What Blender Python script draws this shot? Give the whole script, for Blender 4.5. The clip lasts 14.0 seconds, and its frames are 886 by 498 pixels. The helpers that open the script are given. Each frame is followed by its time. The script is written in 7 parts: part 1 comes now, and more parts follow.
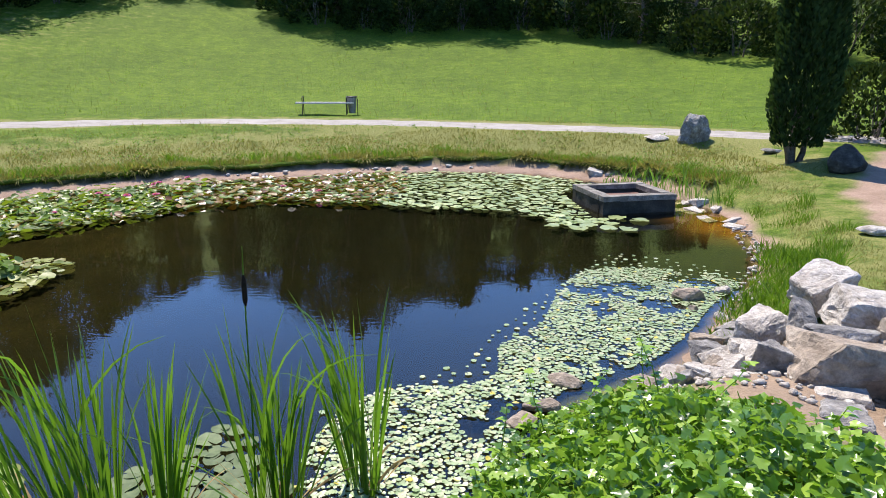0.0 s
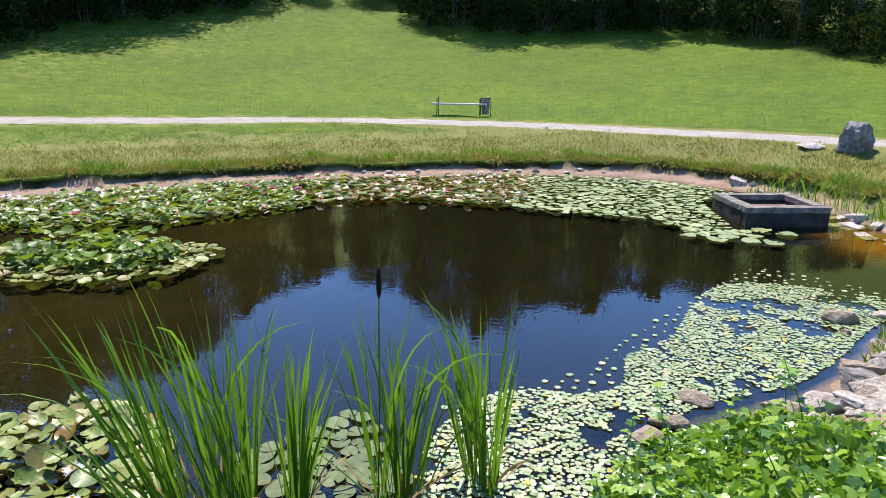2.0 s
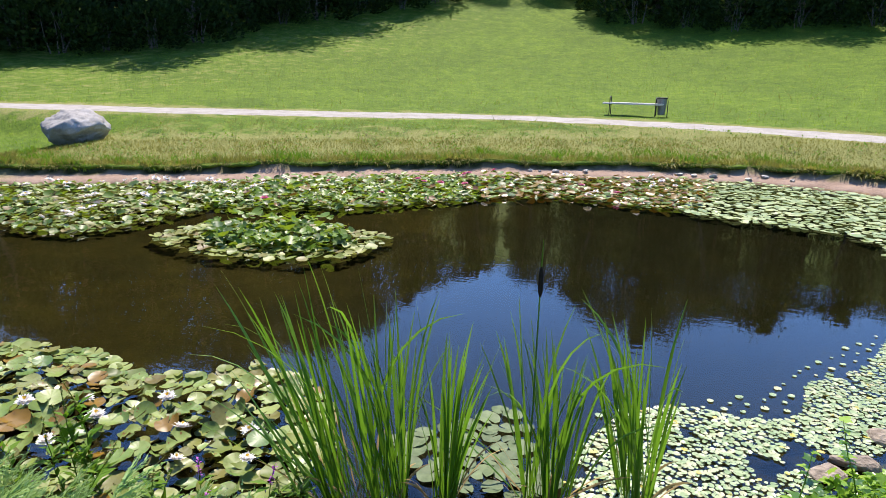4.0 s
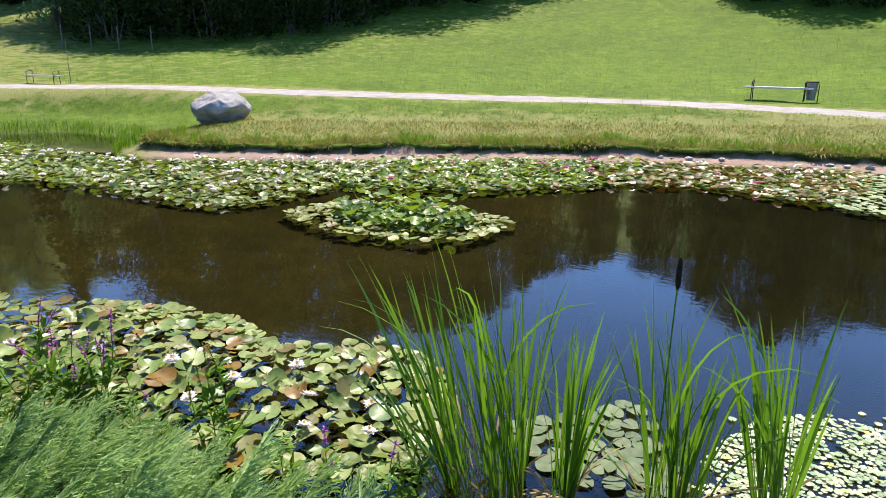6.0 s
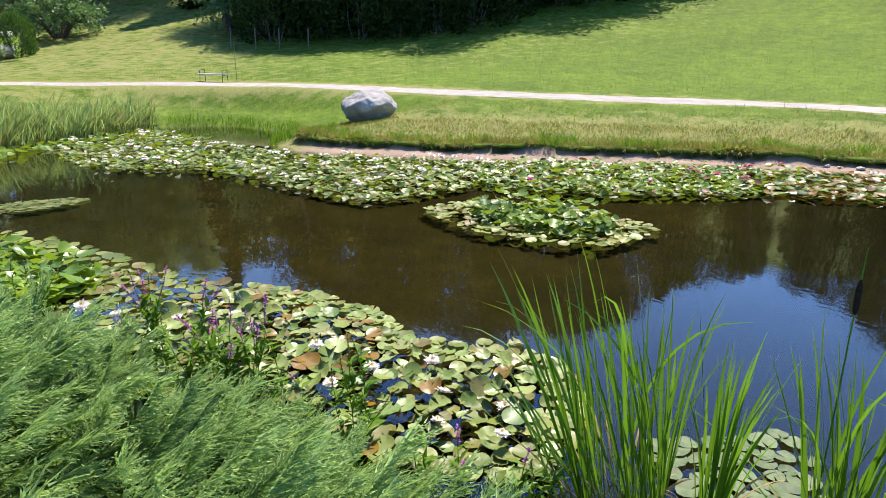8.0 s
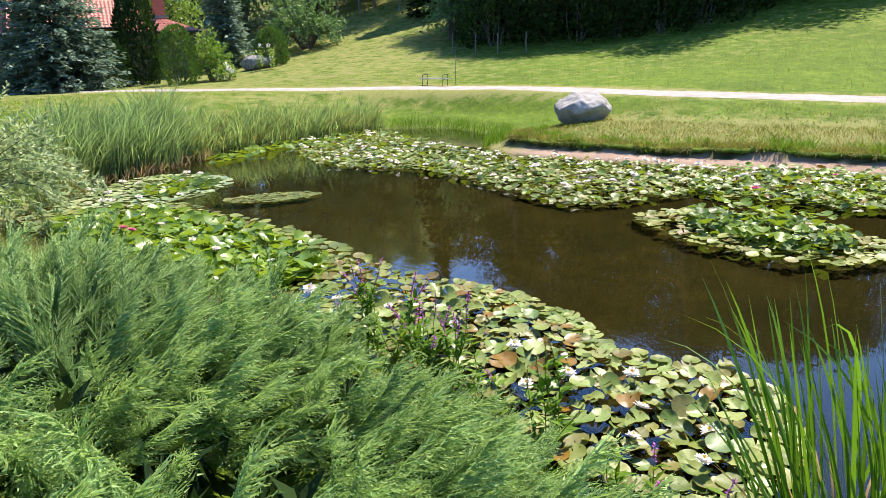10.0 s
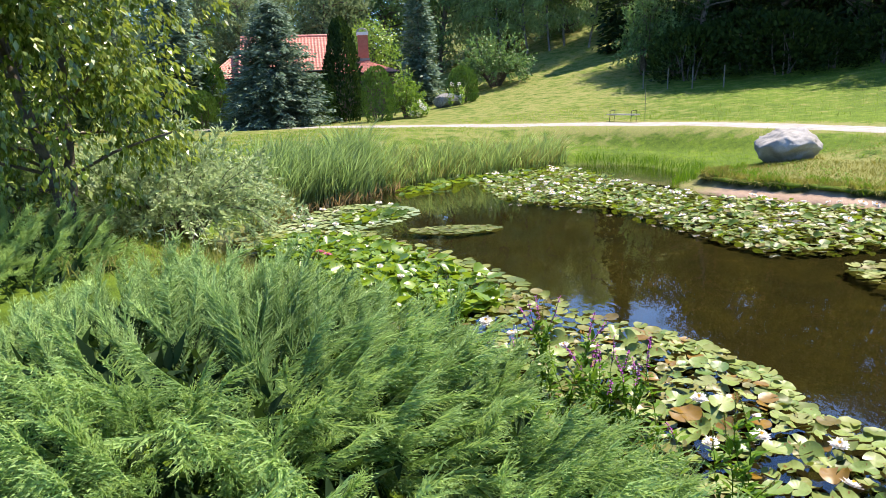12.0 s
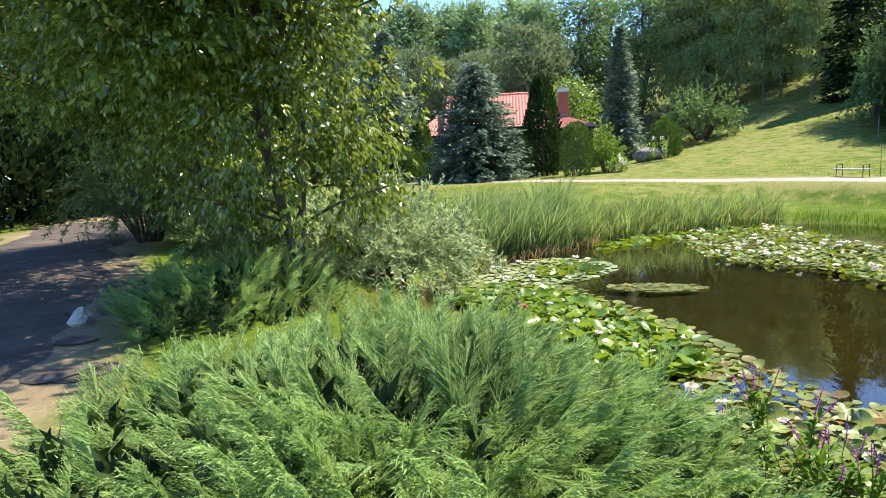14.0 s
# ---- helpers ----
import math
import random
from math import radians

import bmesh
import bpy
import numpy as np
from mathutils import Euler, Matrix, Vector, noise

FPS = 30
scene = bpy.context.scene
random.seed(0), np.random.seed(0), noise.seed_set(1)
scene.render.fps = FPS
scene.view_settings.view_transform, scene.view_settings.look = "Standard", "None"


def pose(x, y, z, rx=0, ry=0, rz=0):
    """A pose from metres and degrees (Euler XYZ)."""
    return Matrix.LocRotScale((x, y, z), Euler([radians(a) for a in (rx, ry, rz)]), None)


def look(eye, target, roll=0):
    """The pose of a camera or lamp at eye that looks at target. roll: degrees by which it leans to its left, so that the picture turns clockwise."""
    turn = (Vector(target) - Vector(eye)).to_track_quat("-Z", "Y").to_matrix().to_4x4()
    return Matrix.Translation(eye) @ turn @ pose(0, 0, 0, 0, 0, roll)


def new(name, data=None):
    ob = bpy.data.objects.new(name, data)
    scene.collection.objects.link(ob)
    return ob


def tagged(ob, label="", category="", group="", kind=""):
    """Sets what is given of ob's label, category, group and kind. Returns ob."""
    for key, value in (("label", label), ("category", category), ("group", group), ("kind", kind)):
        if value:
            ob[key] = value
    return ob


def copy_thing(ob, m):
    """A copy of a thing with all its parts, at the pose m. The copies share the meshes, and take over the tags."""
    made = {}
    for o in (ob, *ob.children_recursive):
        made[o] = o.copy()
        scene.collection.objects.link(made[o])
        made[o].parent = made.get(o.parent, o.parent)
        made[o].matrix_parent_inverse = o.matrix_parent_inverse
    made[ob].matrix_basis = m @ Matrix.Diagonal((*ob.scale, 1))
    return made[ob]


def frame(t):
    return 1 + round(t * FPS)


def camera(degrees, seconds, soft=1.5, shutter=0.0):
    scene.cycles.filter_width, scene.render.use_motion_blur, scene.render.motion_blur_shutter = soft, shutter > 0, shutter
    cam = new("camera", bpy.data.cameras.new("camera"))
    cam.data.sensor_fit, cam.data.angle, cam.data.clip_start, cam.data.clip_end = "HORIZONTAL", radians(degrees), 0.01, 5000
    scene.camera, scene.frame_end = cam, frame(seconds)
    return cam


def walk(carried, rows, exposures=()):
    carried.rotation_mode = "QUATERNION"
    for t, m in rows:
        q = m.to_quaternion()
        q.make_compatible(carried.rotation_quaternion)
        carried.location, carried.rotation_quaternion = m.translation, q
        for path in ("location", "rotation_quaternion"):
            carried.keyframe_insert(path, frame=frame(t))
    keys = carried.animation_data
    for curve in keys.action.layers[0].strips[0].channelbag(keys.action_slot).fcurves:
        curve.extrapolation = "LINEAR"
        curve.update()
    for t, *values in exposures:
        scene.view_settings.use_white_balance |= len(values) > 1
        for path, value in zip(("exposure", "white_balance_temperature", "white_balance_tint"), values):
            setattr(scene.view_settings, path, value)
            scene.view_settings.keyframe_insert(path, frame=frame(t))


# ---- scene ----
cam = camera(66.4, 14.0, soft=0.65)
PATH = [
    (0.0, (0.000, 0.000, 2.500), (0.000, 5.789, 0.922), 0.27),
    (0.5, (-0.009, -0.004, 2.501), (-0.277, 5.774, 0.907), 0.21),
    (1.0, (-0.011, -0.005, 2.499), (-0.566, 5.757, 0.921), 0.37),
    (1.5, (-0.019, 0.002, 2.494), (-0.821, 5.729, 0.896), 0.43),
    (2.0, (-0.033, -0.018, 2.498), (-1.128, 5.669, 0.929), 0.41),
    (2.5, (-0.035, -0.029, 2.496), (-1.375, 5.602, 0.919), 0.52),
    (3.0, (-0.044, -0.030, 2.508), (-1.663, 5.531, 0.944), 0.78),
    (3.5, (-0.057, -0.019, 2.494), (-2.097, 5.407, 0.948), 0.70),
    (4.0, (-0.058, -0.012, 2.491), (-2.490, 5.236, 0.895), 0.59),
    (6.5, (-0.176, 0.012, 2.457), (-3.536, 4.668, 0.714), 0.14),
    (7.0, (-0.208, -0.011, 2.453), (-3.617, 4.604, 0.696), 0.42),
    (7.5, (-0.226, -0.013, 2.454), (-4.016, 4.304, 0.722), 0.52),
    (8.0, (-0.224, 0.001, 2.460), (-4.409, 3.936, 0.727), -0.05),
    (10.5, (-0.210, 0.008, 2.470), (-5.598, 2.063, 0.814), -1.92),
    (11.0, (-0.216, 0.007, 2.472), (-5.760, 1.644, 0.862), -2.10),
    (11.5, (-0.224, 0.004, 2.476), (-5.888, 1.288, 0.967), -2.54),
    (12.0, (-0.230, -0.000, 2.480), (-5.991, 1.012, 1.143), -2.56),
    (12.5, (-0.193, -0.010, 2.489), (-6.027, 0.854, 1.386), -2.46),
    (13.0, (-0.176, -0.040, 2.495), (-6.102, 0.393, 1.661), -3.02),
    (13.5, (-0.165, -0.066, 2.496), (-6.112, -0.185, 1.709), -3.04),
    (14.0, (-0.166, -0.097, 2.494), (-6.079, -0.733, 1.698), -2.92),
]
walk(cam, [(t, look(eye, target, roll)) for t, eye, target, roll in PATH], [(0.0, 0.84, 6500, 16), (3.0, 0.90, 6550, 16), (4.2, 0.96, 6600, 16), (6.5, 1.06, 6650, 16), (8.0, 1.12, 6700, 15), (10.5, 1.24, 6950, 15), (14.0, 1.28, 7000, 15)])


# ---- light ----
SUN_AZ, SUN_EL = -25.0, 60.0   # degrees clockwise from +y, and above the horizon
world = bpy.data.worlds.new("sky")
scene.world = world
world.use_nodes = True
wn = world.node_tree.nodes
sky = wn.new("ShaderNodeTexSky")
sky.sky_type = "NISHITA"
sky.sun_disc = False
sky.sun_elevation, sky.sun_rotation = radians(SUN_EL), radians(SUN_AZ)
sky.air_density, sky.dust_density, sky.ozone_density = 0.85, 0.0, 4.0
deep = wn.new("ShaderNodeMix")
deep.data_type, deep.blend_type = "RGBA", "MULTIPLY"
deep.inputs[0].default_value, deep.inputs[7].default_value = 1.0, (0.74, 1.0, 1.24, 1)
world.node_tree.links.new(sky.outputs[0], deep.inputs[6])
world.node_tree.links.new(deep.outputs[2], wn["Background"].inputs[0])
wn["Background"].inputs[1].default_value = 0.15
sun_data = bpy.data.lights.new("sun", "SUN")
sun_data.energy, sun_data.angle, sun_data.color = 5.0, radians(0.55), (1.0, 0.94, 0.82)
sun = new("sun", sun_data)
sun.matrix_world = look((0, 0, 60), (-math.sin(radians(SUN_AZ)), -math.cos(radians(SUN_AZ)), 60 - math.tan(radians(SUN_EL))))


# ---- materials ----
def mat_nodes(name):
    m = bpy.data.materials.new(name)
    m.use_nodes = True
    return m, m.node_tree.nodes, m.node_tree.links


def ramp_node(n, stops):
    r = n.new("ShaderNodeValToRGB")
    while len(r.color_ramp.elements) < len(stops):
        r.color_ramp.elements.new(0.5)
    for e, (p, c) in zip(r.color_ramp.elements, stops):
        e.position, e.color = p, (*c, 1)
    return r


def noise_node(n, l, scale, detail=4.0, rough=0.6, coords="Object"):
    tc = n.new("ShaderNodeTexCoord")
    t = n.new("ShaderNodeTexNoise")
    t.inputs["Scale"].default_value, t.inputs["Detail"].default_value, t.inputs["Roughness"].default_value = scale, detail, rough
    l.new(tc.outputs[coords], t.inputs["Vector"])
    return t


def mix_node(n, l, kind, fac, a, b):
    m = n.new("ShaderNodeMix")
    m.data_type, m.blend_type = "RGBA", kind
    for sock, v in ((m.inputs[0], fac), (m.inputs[6], a), (m.inputs[7], b)):
        if isinstance(v, (int, float)):
            sock.default_value = v
        elif isinstance(v, tuple):
            sock.default_value = (*v, 1)
        else:
            l.new(v, sock)
    return m.outputs[2]


def bump_node(n, l, height, strength, distance=0.02):
    b = n.new("ShaderNodeBump")
    b.inputs["Strength"].default_value, b.inputs["Distance"].default_value = strength, distance
    l.new(height, b.inputs["Height"])
    return b.outputs[0]


def surface(name, stops, scale=6.0, rough=0.8, metal=0.0, bump=0.4, fine=60.0, fine_amount=0.35, dist=0.02, spec=0.4):
    """Plain matter: a colour ramp over broad noise, fine grain on top, relief from both."""
    m, n, l = mat_nodes(name)
    p = n["Principled BSDF"]
    a, b = noise_node(n, l, scale), noise_node(n, l, fine, 5.0, 0.7)
    r = ramp_node(n, [(0.25 + 0.5 * i / max(1, len(stops) - 1), c) for i, c in enumerate(stops)])
    l.new(a.outputs[0], r.inputs[0])
    g = ramp_node(n, [(0.3, (0.45, 0.45, 0.45)), (0.7, (1.35, 1.35, 1.35))])
    l.new(b.outputs[0], g.inputs[0])
    col = mix_node(n, l, "MULTIPLY", fine_amount, r.outputs[0], g.outputs[0])
    l.new(col, p.inputs["Base Color"])
    p.inputs["Roughness"].default_value, p.inputs["Metallic"].default_value = rough, metal
    p.inputs["Specular IOR Level"].default_value = spec
    s = mix_node(n, l, "MIX", 0.5, a.outputs[0], b.outputs[0])
    l.new(bump_node(n, l, s, bump, dist), p.inputs["Normal"])
    return m


def foliage(name, stops, rough=0.45, through_light=0.35, tint=(0.35, 0.6, 0.05), spec=0.4, broad=0.25, by_object=0.0):
    """Leaves: each leaf its own shade, broad drift over the plant, light that shines through."""
    m, n, l = mat_nodes(name)
    p = n["Principled BSDF"]
    geo = n.new("ShaderNodeNewGeometry")
    r = ramp_node(n, [(i / max(1, len(stops) - 1), c) for i, c in enumerate(stops)])
    l.new(geo.outputs["Random Per Island"], r.inputs[0])
    a = noise_node(n, l, 1.3, 3.0)
    g = ramp_node(n, [(0.3, (0.55, 0.6, 0.5)), (0.7, (1.3, 1.25, 1.2))])
    l.new(a.outputs[0], g.inputs[0])
    col = mix_node(n, l, "MULTIPLY", broad * 2, r.outputs[0], g.outputs[0])
    if by_object:
        oi = n.new("ShaderNodeObjectInfo")
        q = ramp_node(n, [(0.0, (0.6, 0.62, 0.6)), (1.0, (1.3, 1.25, 1.15))])
        l.new(oi.outputs["Random"], q.inputs[0])
        col = mix_node(n, l, "MULTIPLY", by_object, col, q.outputs[0])
    l.new(col, p.inputs["Base Color"])
    p.inputs["Roughness"].default_value = rough
    p.inputs["Specular IOR Level"].default_value = spec
    t = n.new("ShaderNodeBsdfTranslucent")
    l.new(mix_node(n, l, "MIX", 0.5, col, tint), t.inputs[0])
    mx = n.new("ShaderNodeMixShader")
    mx.inputs[0].default_value = through_light
    l.new(p.outputs[0], mx.inputs[1])
    l.new(t.outputs[0], mx.inputs[2])
    l.new(mx.outputs[0], n["Material Output"].inputs[0])
    return m


def pad_material(name, stops):
    """Near lily pads: spotted, faintly ribbed from the middle, each pad its own shade."""
    m, n, l = mat_nodes(name)
    p = n["Principled BSDF"]
    oi = n.new("ShaderNodeObjectInfo")
    r = ramp_node(n, [(i / (len(stops) - 1), c) for i, c in enumerate(stops)])
    l.new(oi.outputs["Random"], r.inputs[0])
    tc = n.new("ShaderNodeTexCoord")
    grad = n.new("ShaderNodeTexGradient")
    grad.gradient_type = "RADIAL"
    l.new(tc.outputs["Object"], grad.inputs[0])
    wv = n.new("ShaderNodeMath")
    wv.operation = "MULTIPLY"
    l.new(grad.outputs["Fac"], wv.inputs[0])
    wv.inputs[1].default_value = 94.2
    sn = n.new("ShaderNodeMath")
    sn.operation = "SINE"
    l.new(wv.outputs[0], sn.inputs[0])
    blot, fine = noise_node(n, l, 2.2, 5.0, 0.65), noise_node(n, l, 14.0, 3.0)
    mott = ramp_node(n, [(0.3, (0.7, 0.65, 0.55)), (0.5, (1.0, 1.0, 1.0)), (0.72, (1.15, 1.14, 1.12))])
    l.new(blot.outputs[0], mott.inputs[0])
    col = mix_node(n, l, "MULTIPLY", 0.75, r.outputs[0], mott.outputs[0])
    rust = ramp_node(n, [(0.66, (0, 0, 0)), (0.72, (1, 1, 1))])
    l.new(fine.outputs[0], rust.inputs[0])
    half = mix_node(n, l, "MULTIPLY", 1.0, rust.outputs[0], (0.55, 0.55, 0.55))
    col = mix_node(n, l, "MIX", half, col, (0.16, 0.09, 0.03))
    l.new(col, p.inputs["Base Color"])
    p.inputs["Roughness"].default_value, p.inputs["Specular IOR Level"].default_value = 0.40, 0.38
    l.new(bump_node(n, l, sn.outputs[0], 0.05, 0.01), p.inputs["Normal"])
    t = n.new("ShaderNodeBsdfTranslucent")
    l.new(mix_node(n, l, "MIX", 0.5, col, (0.4, 0.42, 0.05)), t.inputs[0])
    mx = n.new("ShaderNodeMixShader")
    mx.inputs[0].default_value = 0.18
    l.new(p.outputs[0], mx.inputs[1])
    l.new(t.outputs[0], mx.inputs[2])
    l.new(mx.outputs[0], n["Material Output"].inputs[0])
    return m


def ground_material():
    m, n, l = mat_nodes("ground_cover")
    p = n["Principled BSDF"]
    big, mid, fine = noise_node(n, l, 0.22, 4.0), noise_node(n, l, 1.7, 5.0, 0.65), noise_node(n, l, 28.0, 5.0, 0.75)
    grass = ramp_node(n, [(0.32, (0.028, 0.06, 0.004)), (0.5, (0.075, 0.13, 0.009)), (0.68, (0.14, 0.195, 0.02))])
    l.new(mix_node(n, l, "MIX", 0.55, mid.outputs[0], fine.outputs[0]), grass.inputs[0])
    lush = ramp_node(n, [(0.35, (0.85, 0.85, 0.8)), (0.65, (1.15, 1.1, 1.0))])
    l.new(big.outputs[0], lush.inputs[0])
    g = mix_node(n, l, "MULTIPLY", 1.0, grass.outputs[0], lush.outputs[0])
    tuft = noise_node(n, l, 6.5, 6.0, 0.75)
    tufts = ramp_node(n, [(0.34, (0.58, 0.62, 0.55)), (0.52, (1.0, 1.0, 1.0)), (0.68, (1.5, 1.38, 1.3))])
    l.new(tuft.outputs[0], tufts.inputs[0])
    g = mix_node(n, l, "MULTIPLY", 0.85, g, tufts.outputs[0])
    straw = ramp_node(n, [(0.3, (0.08, 0.10, 0.022)), (0.5, (0.17, 0.175, 0.05)), (0.7, (0.29, 0.26, 0.10))])
    l.new(fine.outputs[0], straw.inputs[0])
    at = n.new("ShaderNodeAttribute")
    at.attribute_name = "dry"
    dryness = ramp_node(n, [(0.42, (0, 0, 0)), (0.62, (1, 1, 1))])
    ma = n.new("ShaderNodeMath")
    ma.operation = "MULTIPLY_ADD"
    l.new(at.outputs["Fac"], ma.inputs[0])
    ma.inputs[1].default_value = 0.55
    l.new(mid.outputs[0], ma.inputs[2])
    ms = n.new("ShaderNodeMath")
    ms.operation = "SUBTRACT"
    l.new(ma.outputs[0], ms.inputs[0])
    ms.inputs[1].default_value = 0.28
    l.new(ms.outputs[0], dryness.inputs[0])
    g = mix_node(n, l, "MIX", dryness.outputs[0], g, straw.outputs[0])
    sand = ramp_node(n, [(0.3, (0.18, 0.12, 0.083)), (0.55, (0.32, 0.225, 0.165)), (0.75, (0.42, 0.325, 0.255))])
    l.new(mix_node(n, l, "MIX", 0.5, mid.outputs[0], fine.outputs[0]), sand.inputs[0])
    at2 = n.new("ShaderNodeAttribute")
    at2.attribute_name = "bare"
    g = mix_node(n, l, "MIX", at2.outputs["Fac"], g, sand.outputs[0])
    # pond mud, and the same near-black painted as shade under the turf lip
    mud_and_lip_shade = ramp_node(n, [(0.3, (0.0025, 0.0026, 0.001)), (0.55, (0.007, 0.0068, 0.002)), (0.78, (0.021, 0.018, 0.005))])
    l.new(mix_node(n, l, "MIX", 0.45, mid.outputs[0], fine.outputs[0]), mud_and_lip_shade.inputs[0])
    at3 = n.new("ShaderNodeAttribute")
    at3.attribute_name = "mud_and_lip_shade"
    g = mix_node(n, l, "MIX", at3.outputs["Fac"], g, mud_and_lip_shade.outputs[0])
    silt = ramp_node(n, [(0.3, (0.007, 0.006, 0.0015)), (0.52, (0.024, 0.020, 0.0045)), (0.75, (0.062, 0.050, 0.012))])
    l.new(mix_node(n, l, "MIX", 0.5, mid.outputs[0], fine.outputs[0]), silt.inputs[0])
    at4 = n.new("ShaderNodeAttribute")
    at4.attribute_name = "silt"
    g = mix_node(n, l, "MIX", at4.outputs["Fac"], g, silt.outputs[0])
    amber = ramp_node(n, [(0.3, (0.16, 0.065, 0.006)), (0.7, (0.42, 0.20, 0.02))])
    l.new(mid.outputs[0], amber.inputs[0])
    at5 = n.new("ShaderNodeAttribute")
    at5.attribute_name = "amber"
    g = mix_node(n, l, "MIX", at5.outputs["Fac"], g, amber.outputs[0])
    l.new(g, p.inputs["Base Color"])
    p.inputs["Roughness"].default_value = 0.9
    p.inputs["Specular IOR Level"].default_value = 0.15
    l.new(bump_node(n, l, mix_node(n, l, "MIX", 0.6, mid.outputs[0], fine.outputs[0]), 0.7, 0.05), p.inputs["Normal"])
    return m


def water_material():
    m, n, l = mat_nodes("pond_water")
    p = n["Principled BSDF"]
    p.inputs["Base Color"].default_value = (0.38, 0.37, 0.15, 1)
    p.inputs["Transmission Weight"].default_value = 1.0
    p.inputs["Roughness"].default_value = 0.015
    p.inputs["IOR"].default_value = 1.46
    tc = n.new("ShaderNodeTexCoord")
    mp = n.new("ShaderNodeMapping")
    mp.inputs["Scale"].default_value = (1.0, 2.2, 1.0)
    mp.inputs["Rotation"].default_value = (0, 0, radians(20))
    l.new(tc.outputs["Object"], mp.inputs[0])
    a, b = n.new("ShaderNodeTexNoise"), n.new("ShaderNodeTexNoise")
    for t, s, d in ((a, 6.0, 1.5), (b, 0.35, 2.0)):
        t.inputs["Scale"].default_value, t.inputs["Detail"].default_value = s, d
        l.new(mp.outputs[0], t.inputs["Vector"])
    patch = ramp_node(n, [(0.4, (0.15, 0.15, 0.15)), (0.65, (1, 1, 1))])
    l.new(b.outputs[0], patch.inputs[0])
    l.new(bump_node(n, l, mix_node(n, l, "MULTIPLY", 1.0, a.outputs[0], patch.outputs[0]), 0.06, 0.02), p.inputs["Normal"])
    return m


M = {}
M["ground"] = ground_material()
M["water"] = water_material()
M["gravel"] = surface("path_gravel", [(0.23, 0.21, 0.185), (0.31, 0.285, 0.255), (0.38, 0.355, 0.32)], 2.0, 0.95, 0, 0.8, 90, 0.5, 0.02, 0.2)
# path stone, its colour darkened to deepen the tree's shade
M["paving"] = surface("shade_darkened_paving", [(0.05, 0.042, 0.033), (0.088, 0.074, 0.06), (0.14, 0.12, 0.098)], 1.6, 0.9, 0, 0.7, 40, 0.5, 0.02, 0.15)
M["pale_rock"] = surface("pale_limestone", [(0.25, 0.21, 0.17), (0.48, 0.435, 0.375), (0.66, 0.62, 0.56)], 4.0, 0.85, 0, 1.4, 26, 0.75, 0.04, 0.3)
M["brown_rock"] = surface("brown_rock", [(0.17, 0.13, 0.095), (0.33, 0.27, 0.205), (0.46, 0.395, 0.315)], 4.0, 0.85, 0, 1.4, 22, 0.75, 0.04, 0.3)
M["grey_rock"] = surface("grey_rock", [(0.11, 0.105, 0.095), (0.24, 0.225, 0.205), (0.44, 0.42, 0.385)], 7.0, 0.8, 0, 1.4, 20, 0.8, 0.04, 0.3)
M["granite"] = surface("granite", [(0.20, 0.185, 0.165), (0.31, 0.29, 0.265), (0.42, 0.395, 0.37)], 2.2, 0.9, 0, 0.6, 45, 0.5, 0.02, 0.3)
M["dark_rock"] = surface("dark_mossy_rock", [(0.022, 0.021, 0.017), (0.055, 0.052, 0.044), (0.12, 0.11, 0.095)], 5.0, 0.85, 0, 1.2, 26, 0.7, 0.03, 0.2)
# wall colour darkened to hold the shade on the basin's sides
M["concrete"] = surface("weathered_concrete_shade_side", [(0.022, 0.022, 0.016), (0.045, 0.043, 0.033), (0.085, 0.078, 0.062)], 4.0, 0.9, 0, 0.7, 35, 0.5, 0.02, 0.2)
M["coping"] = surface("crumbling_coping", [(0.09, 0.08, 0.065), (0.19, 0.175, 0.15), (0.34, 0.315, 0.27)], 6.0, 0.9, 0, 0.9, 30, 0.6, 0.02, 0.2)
M["rust_water"] = surface("rusty_sludge", [(0.10, 0.05, 0.035), (0.2, 0.10, 0.07)], 5.0, 0.6, 0, 0.3)
# wood colour raised to include the sun's glare on the bench seat
M["wood"] = surface("weathered_wood_with_glare", [(0.44, 0.41, 0.37), (0.58, 0.55, 0.5)], 3.0, 0.45, 0, 0.3, 50, 0.4)
M["post_wood"] = surface("grey_fence_wood", [(0.10, 0.09, 0.075), (0.2, 0.18, 0.15)], 5.0, 0.9, 0, 0.5)
M["iron"] = surface("black_cast_iron", [(0.02, 0.02, 0.02), (0.04, 0.04, 0.04)], 20, 0.45, 0.6, 0.2)
M["bin_metal"] = surface("grey_painted_metal", [(0.16, 0.16, 0.155), (0.24, 0.24, 0.23)], 8, 0.45, 0.3, 0.2)
M["bark"] = surface("grey_brown_bark", [(0.05, 0.04, 0.03), (0.12, 0.10, 0.08), (0.2, 0.17, 0.14)], 8, 0.95, 0, 1.0, 60, 0.5, 0.03, 0.15)
M["birch_bark"] = surface("birch_bark", [(0.07, 0.062, 0.055), (0.16, 0.148, 0.135), (0.30, 0.285, 0.26)], 4, 0.9, 0, 0.4, 30, 0.5, 0.02, 0.2)
M["roof"] = surface("red_clay_tiles", [(0.46, 0.15, 0.11), (0.56, 0.21, 0.155), (0.64, 0.28, 0.21)], 3, 0.7, 0, 0.3, 40, 0.3)
M["plaster"] = surface("dark_brown_boarding", [(0.10, 0.07, 0.05), (0.16, 0.115, 0.08)], 2, 0.85, 0, 0.3)
M["brick"] = surface("chimney_brick", [(0.4, 0.12, 0.08), (0.5, 0.18, 0.12)], 6, 0.85, 0, 0.4)
M["white_stone"] = surface("white_cast_stone", [(0.62, 0.6, 0.56), (0.78, 0.76, 0.72)], 8, 0.8, 0, 0.3)
